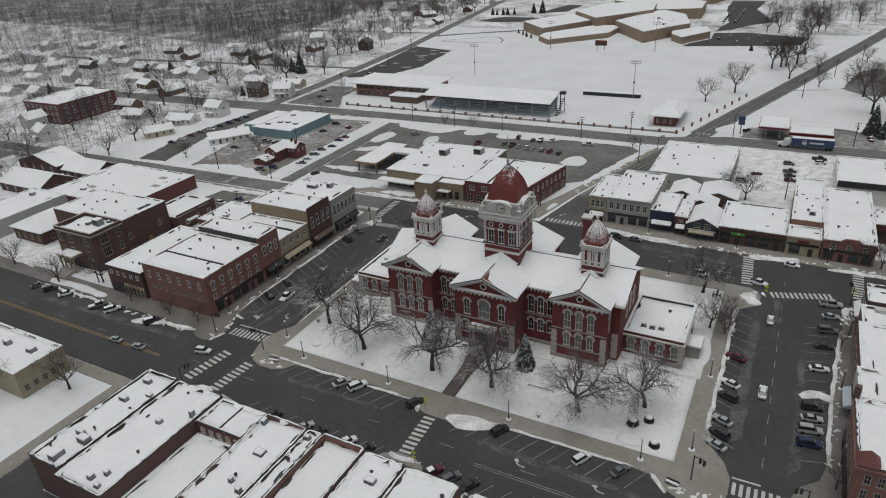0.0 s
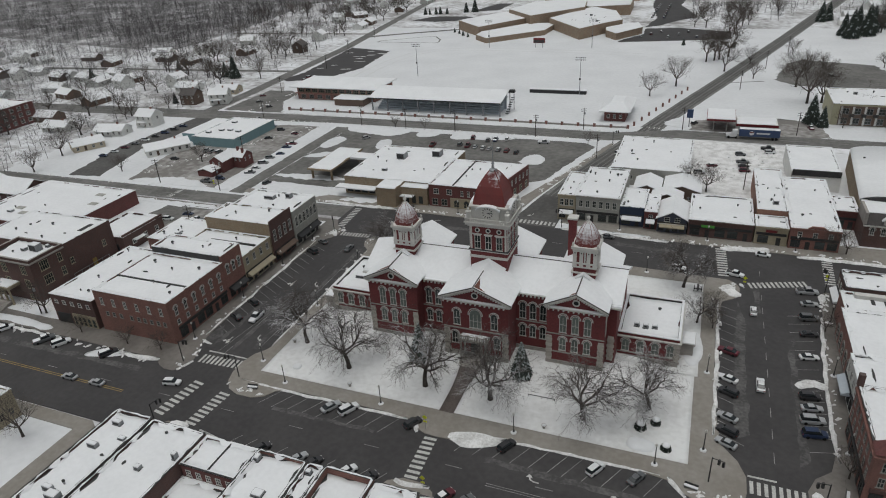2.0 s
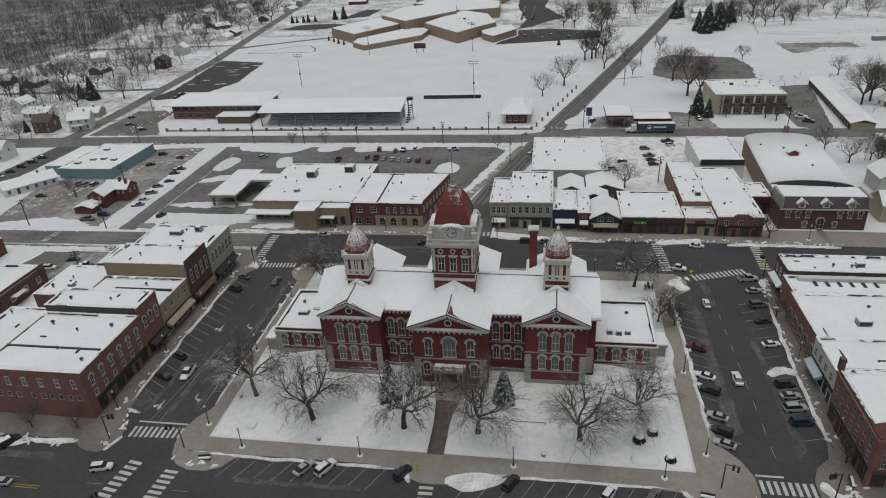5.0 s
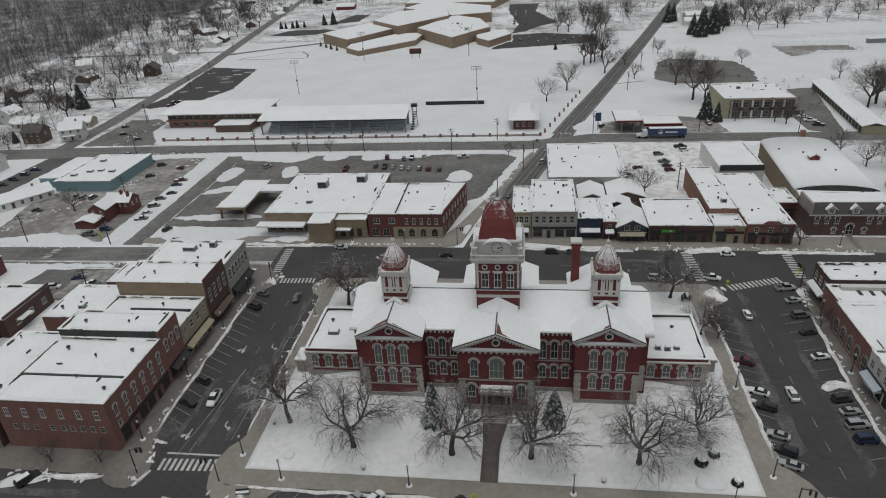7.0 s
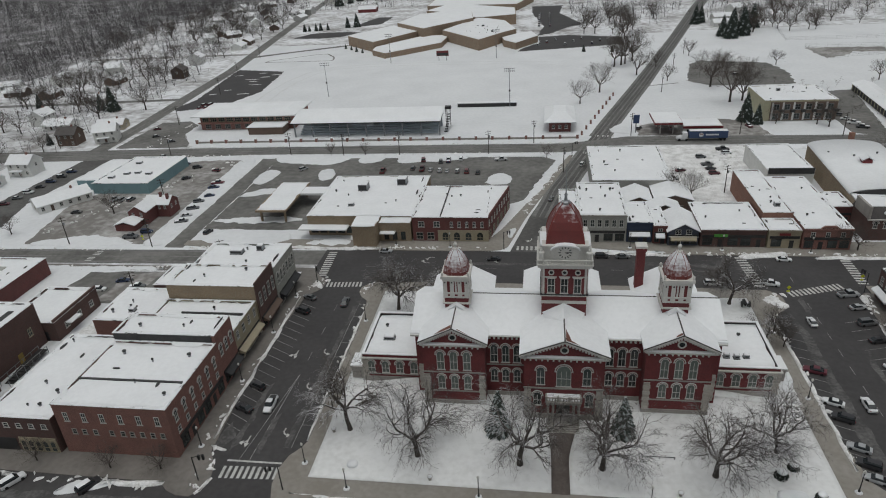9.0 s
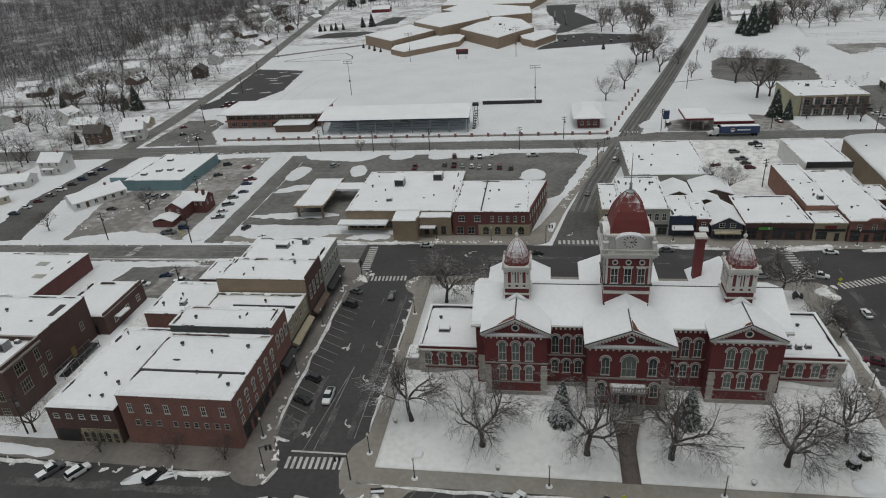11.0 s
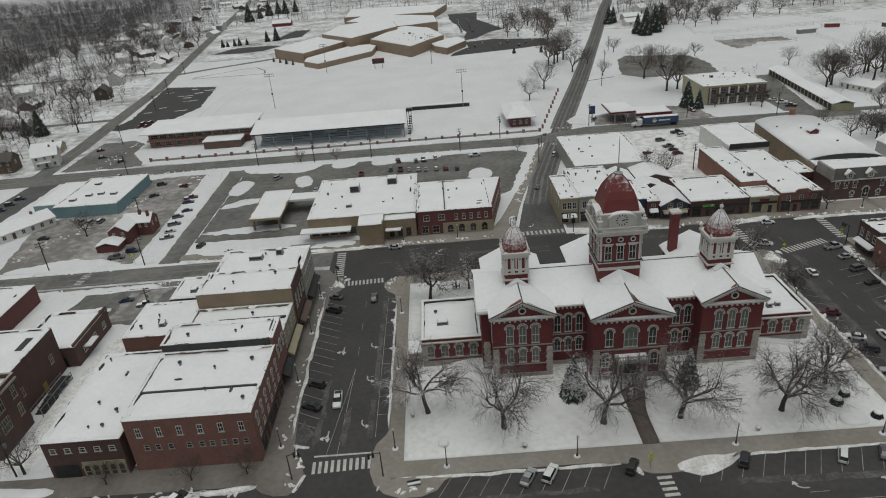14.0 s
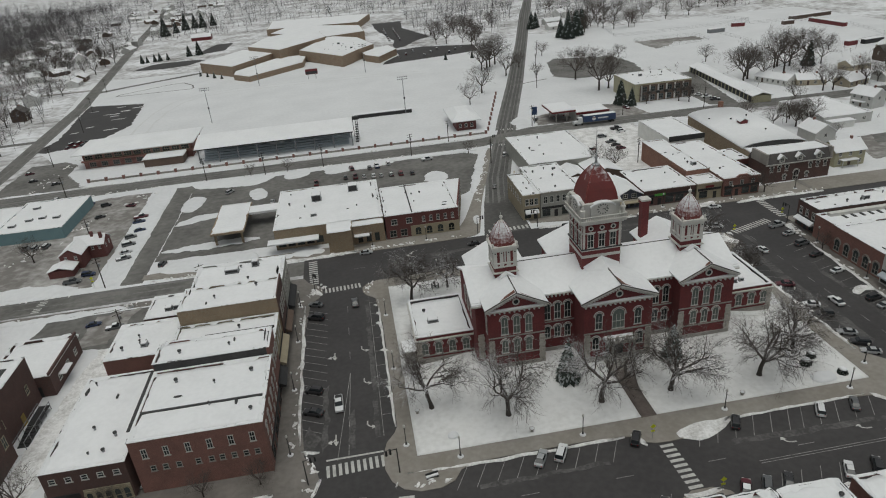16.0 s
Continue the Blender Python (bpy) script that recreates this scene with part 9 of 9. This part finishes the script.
def signal(x, y, reach, turn):
    e = empty("traffic_signal", "dark traffic signal on a curved arm", "traffic signal", pose(x, y, 0.15, 0, 0, turn), "traffic signals")
    bm = bmesh.new(); tube(bm, (0, 0, 0), (0, 0, 5.4), 0.12, 0.09, 7); tube(bm, (0, 0, 5.2), (reach, 0, 5.8), 0.08, 0.05, 6); part("mast", bm, DARKMETAL, e)
    for k in (0.6, 0.97):
        part("signal_head", boxes((reach * k - 0.17, reach * k + 0.17, -0.2, 0.15, 4.7, 5.7)), DARKMETAL, e)


for x, y, r_, a in ((-46.8, -21.8, 4.0, 200), (-62.4, -21, 4.0, 10), (-53.0, -39.6, 4.0, 60), (46.6, -21.6, 4.0, 330), (63.4, -22.0, 4.0, 200), (-62.5, 47, 3.5, 300), (70.8, 47.4, 3.5, 120), (-14.6, 68, 3.5, 0), (3.5, 67.2, 3.5, 180), (7, 146.5, 4, 20)):
    signal(x, y, r_ * 0.5, a)
for x, y in ((53.0, 44.6), (71.2, 50.6), (-2.6, -24.4), (2.6, -38.0), (-124.8, 68.4)):
    e = empty("crossing_sign", "yellow-green pedestrian warning sign on a post", "road sign", pose(x, y, 0.0), "crossing signs")
    bm = bmesh.new(); tube(bm, (0, 0, 0), (0, 0, 3.2), 0.04, 0.04, 5); part("post", bm, STEEL, e)
    bm = bmesh.new(); box(bm, -0.36, 0.36, -0.05, -0.02, -0.36, 0.36); part("plate", move(bm, pose(0, 0, 3.0, 0, 45, 0)), SIGNYELLOW, e)
    part("plate", boxes((-0.35, 0.35, -0.05, -0.02, 1.8, 2.2)), SIGNYELLOW, e)
for x, y, a in ((-41.5, -24.3, 10), (44, -24, -10), (-48, -43.5, 0), (67, -18.5, 80)):
    e = empty("bench", "low bench capped with snow", "bench", pose(x, y, 0.15, 0, 0, a), "benches")
    part("seat", boxes((-1.1, 1.1, -0.3, 0.3, 0.38, 0.46)), DARKMETAL, e); part("backrest", boxes((-1.1, 1.1, 0.26, 0.34, 0.46, 0.95)), DARKMETAL, e)
    for s in (-0.9, 0.9):
        part("leg", boxes((s - 0.06, s + 0.06, -0.28, 0.28, 0, 0.38)), DARKMETAL, e)
    part("snow_cap", boxes((-1.1, 1.1, -0.3, 0.25, 0.46, 0.6, 0.05, 0.05)), SNOW, e)
for x, y in ((-31.7, 39.4), (42.6, 40.0)):
    e = empty("cannon", "old dark field cannon standing in the snow", "cannon", pose(x, y, 0.22, 0, 0, 0), "lawn cannons")
    bm = bmesh.new(); tube(bm, (0, -1.6, 1.2), (0, 1.6, 1.0), 0.16, 0.26, 10); part("barrel", bm, DARKMETAL, e)
    for s in (-1, 1):
        bm = bmesh.new(); lathe(bm, [(0.62, -0.08), (0.75, -0.08), (0.75, 0.08), (0.62, 0.08)], 16); part("wheel", move(bm, pose(s * 0.85, 0, 0.75, 0, 90, 0)), DARKMETAL, e)
    part("axle", boxes((-0.85, 0.85, -0.1, 0.1, 0.65, 0.85)), DARKMETAL, e); part("trail", boxes((-0.15, 0.15, 0.1, 2.4, 0.2, 0.6)), DARKMETAL, e)
roof_unit(-35.4, 14.1, 6.4, 2.2, 1.4, 0.8); roof_unit(31.0, 11.5, 6.4, 1.0, 0.8, 0.9); roof_unit(32.8, 11.3, 6.4, 1.0, 0.8, 0.9); roof_unit(34.6, 11.6, 6.4, 1.0, 0.8, 0.8)
roof_vent(-36.8, 18.5, 6.4, 0.4, 0.8); roof_vent(35, 19, 6.4, 0.4, 0.6)
e = empty("lawn_rail", "low dark rail on posts in the snow", "rail")
part("rail", boxes((13.2, 18.6, -10.1, -10.0, 0.9, 1.0)), DARKMETAL, e)
for x in (13.3, 16, 18.5):
    part("post", boxes((x - 0.05, x + 0.05, -10.1, -10.0, 0.2, 0.9)), DARKMETAL, e)
for x, y in ((-22.3, -17.6), (18.2, -17.6), (-42, -7.5)):
    e = empty("stone_urn", "small stone urn capped with snow", "urn", pose(x, y, lawn_z(x, y) - 0.02), "lawn urns")
    bm = bmesh.new(); lathe(bm, [(0.3, 0), (0.2, 0.2), (0.45, 0.6), (0.5, 0.75)], 10); part("bowl", bm, STONE, e)
    bm = bmesh.new(); lathe(bm, [(0.42, 0.75), (0.2, 0.95)], 10); part("snow_cap", bm, SNOW, e)

# lumps of shovelled snow along the pavements
def lumps(name, label, runs, seed):
    r = random.Random(seed)
    bm = bmesh.new()
    for x0, y0, x1, y1, n, wide in runs:
        for _ in range(int(n * 1.6)):
            t = r.random()
            cx, cy = x0 + (x1 - x0) * t + r.uniform(-wide, wide), y0 + (y1 - y0) * t + r.uniform(-wide, wide)
            R, hh = r.uniform(0.15, 0.6), r.uniform(0.05, 0.28)
            a = r.uniform(0, math.tau)
            foot, top = [], []
            for k in range(9):
                q = k * math.tau / 9
                g = R * r.uniform(0.6, 1.25)
                px, py = g * 1.7 * math.cos(q), g * 0.7 * math.sin(q)
                X, Y = px * math.cos(a) - py * math.sin(a), px * math.sin(a) + py * math.cos(a)
                foot.append(bm.verts.new((cx + X, cy + Y, 0.02))); top.append(bm.verts.new((cx + X * 0.55, cy + Y * 0.55, 0.16 + hh * r.uniform(0.7, 1))))
            for k in range(9):
                bm.faces.new((foot[k], foot[(k + 1) % 9], top[(k + 1) % 9], top[k]))
            bm.faces.new(top)
    tagged(part(name, bm, DIRTYSNOW, smooth=True), label, "snow", "", "stuff")


lumps("snow_lumps", "shovelled snow lumps along the square's pavements", ((-65.6, -14, -66, 44, 14, 0.45), (-46.9, -8, -47.0, 40, 8, 0.4), (47.6, -8, 47.6, 36, 14, 0.5), (67.2, -10, 69.6, 40, 14, 0.5), (-48, -25, -38, -25.5, 6, 0.8), (42, -25, 51, -24, 8, 1.0), (62, -24, 68, -20, 12, 1.2), (-63, -23, -62, -14, 8, 1.0)), 1)
lumps("snow_lumps", "ploughed snow lumps along the side streets", ((-60, 68, -20, 68.5, 26, 0.7), (4, 66.8, 96, 66.8, 44, 0.7), (-130, -22.5, -70, -22.5, 30, 1.0), (-50, -40, 46, -41.2, 34, 0.7), (-64, 44, -60.5, 50, 12, 1.2), (-50, 43, -47, 48, 8, 1.0), (48, 42, 51.5, 47, 14, 1.2), (69.6, 38, 71, 47, 10, 0.8), (-10, 92, 6, 146, 26, 1.0), (4, 92, 17, 140, 16, 0.6)), 2)
lumps("snow_lumps", "ploughed snow lumps round the parking lots", ((-111, 66.8, -68, 67.4, 30, 0.8), (-420, 50.6, -90, 54.6, 60, 0.8), (-400, 60.6, -128, 65.6, 60, 0.8), (-160, 151.6, 6, 151.4, 60, 0.7), (-160, 163.4, 6, 164, 50, 0.6), (-166, 75, -128, 145, 30, 3), (30, 104, 70, 156, 40, 6), (-180, 165, -168, 232, 26, 3)), 3)
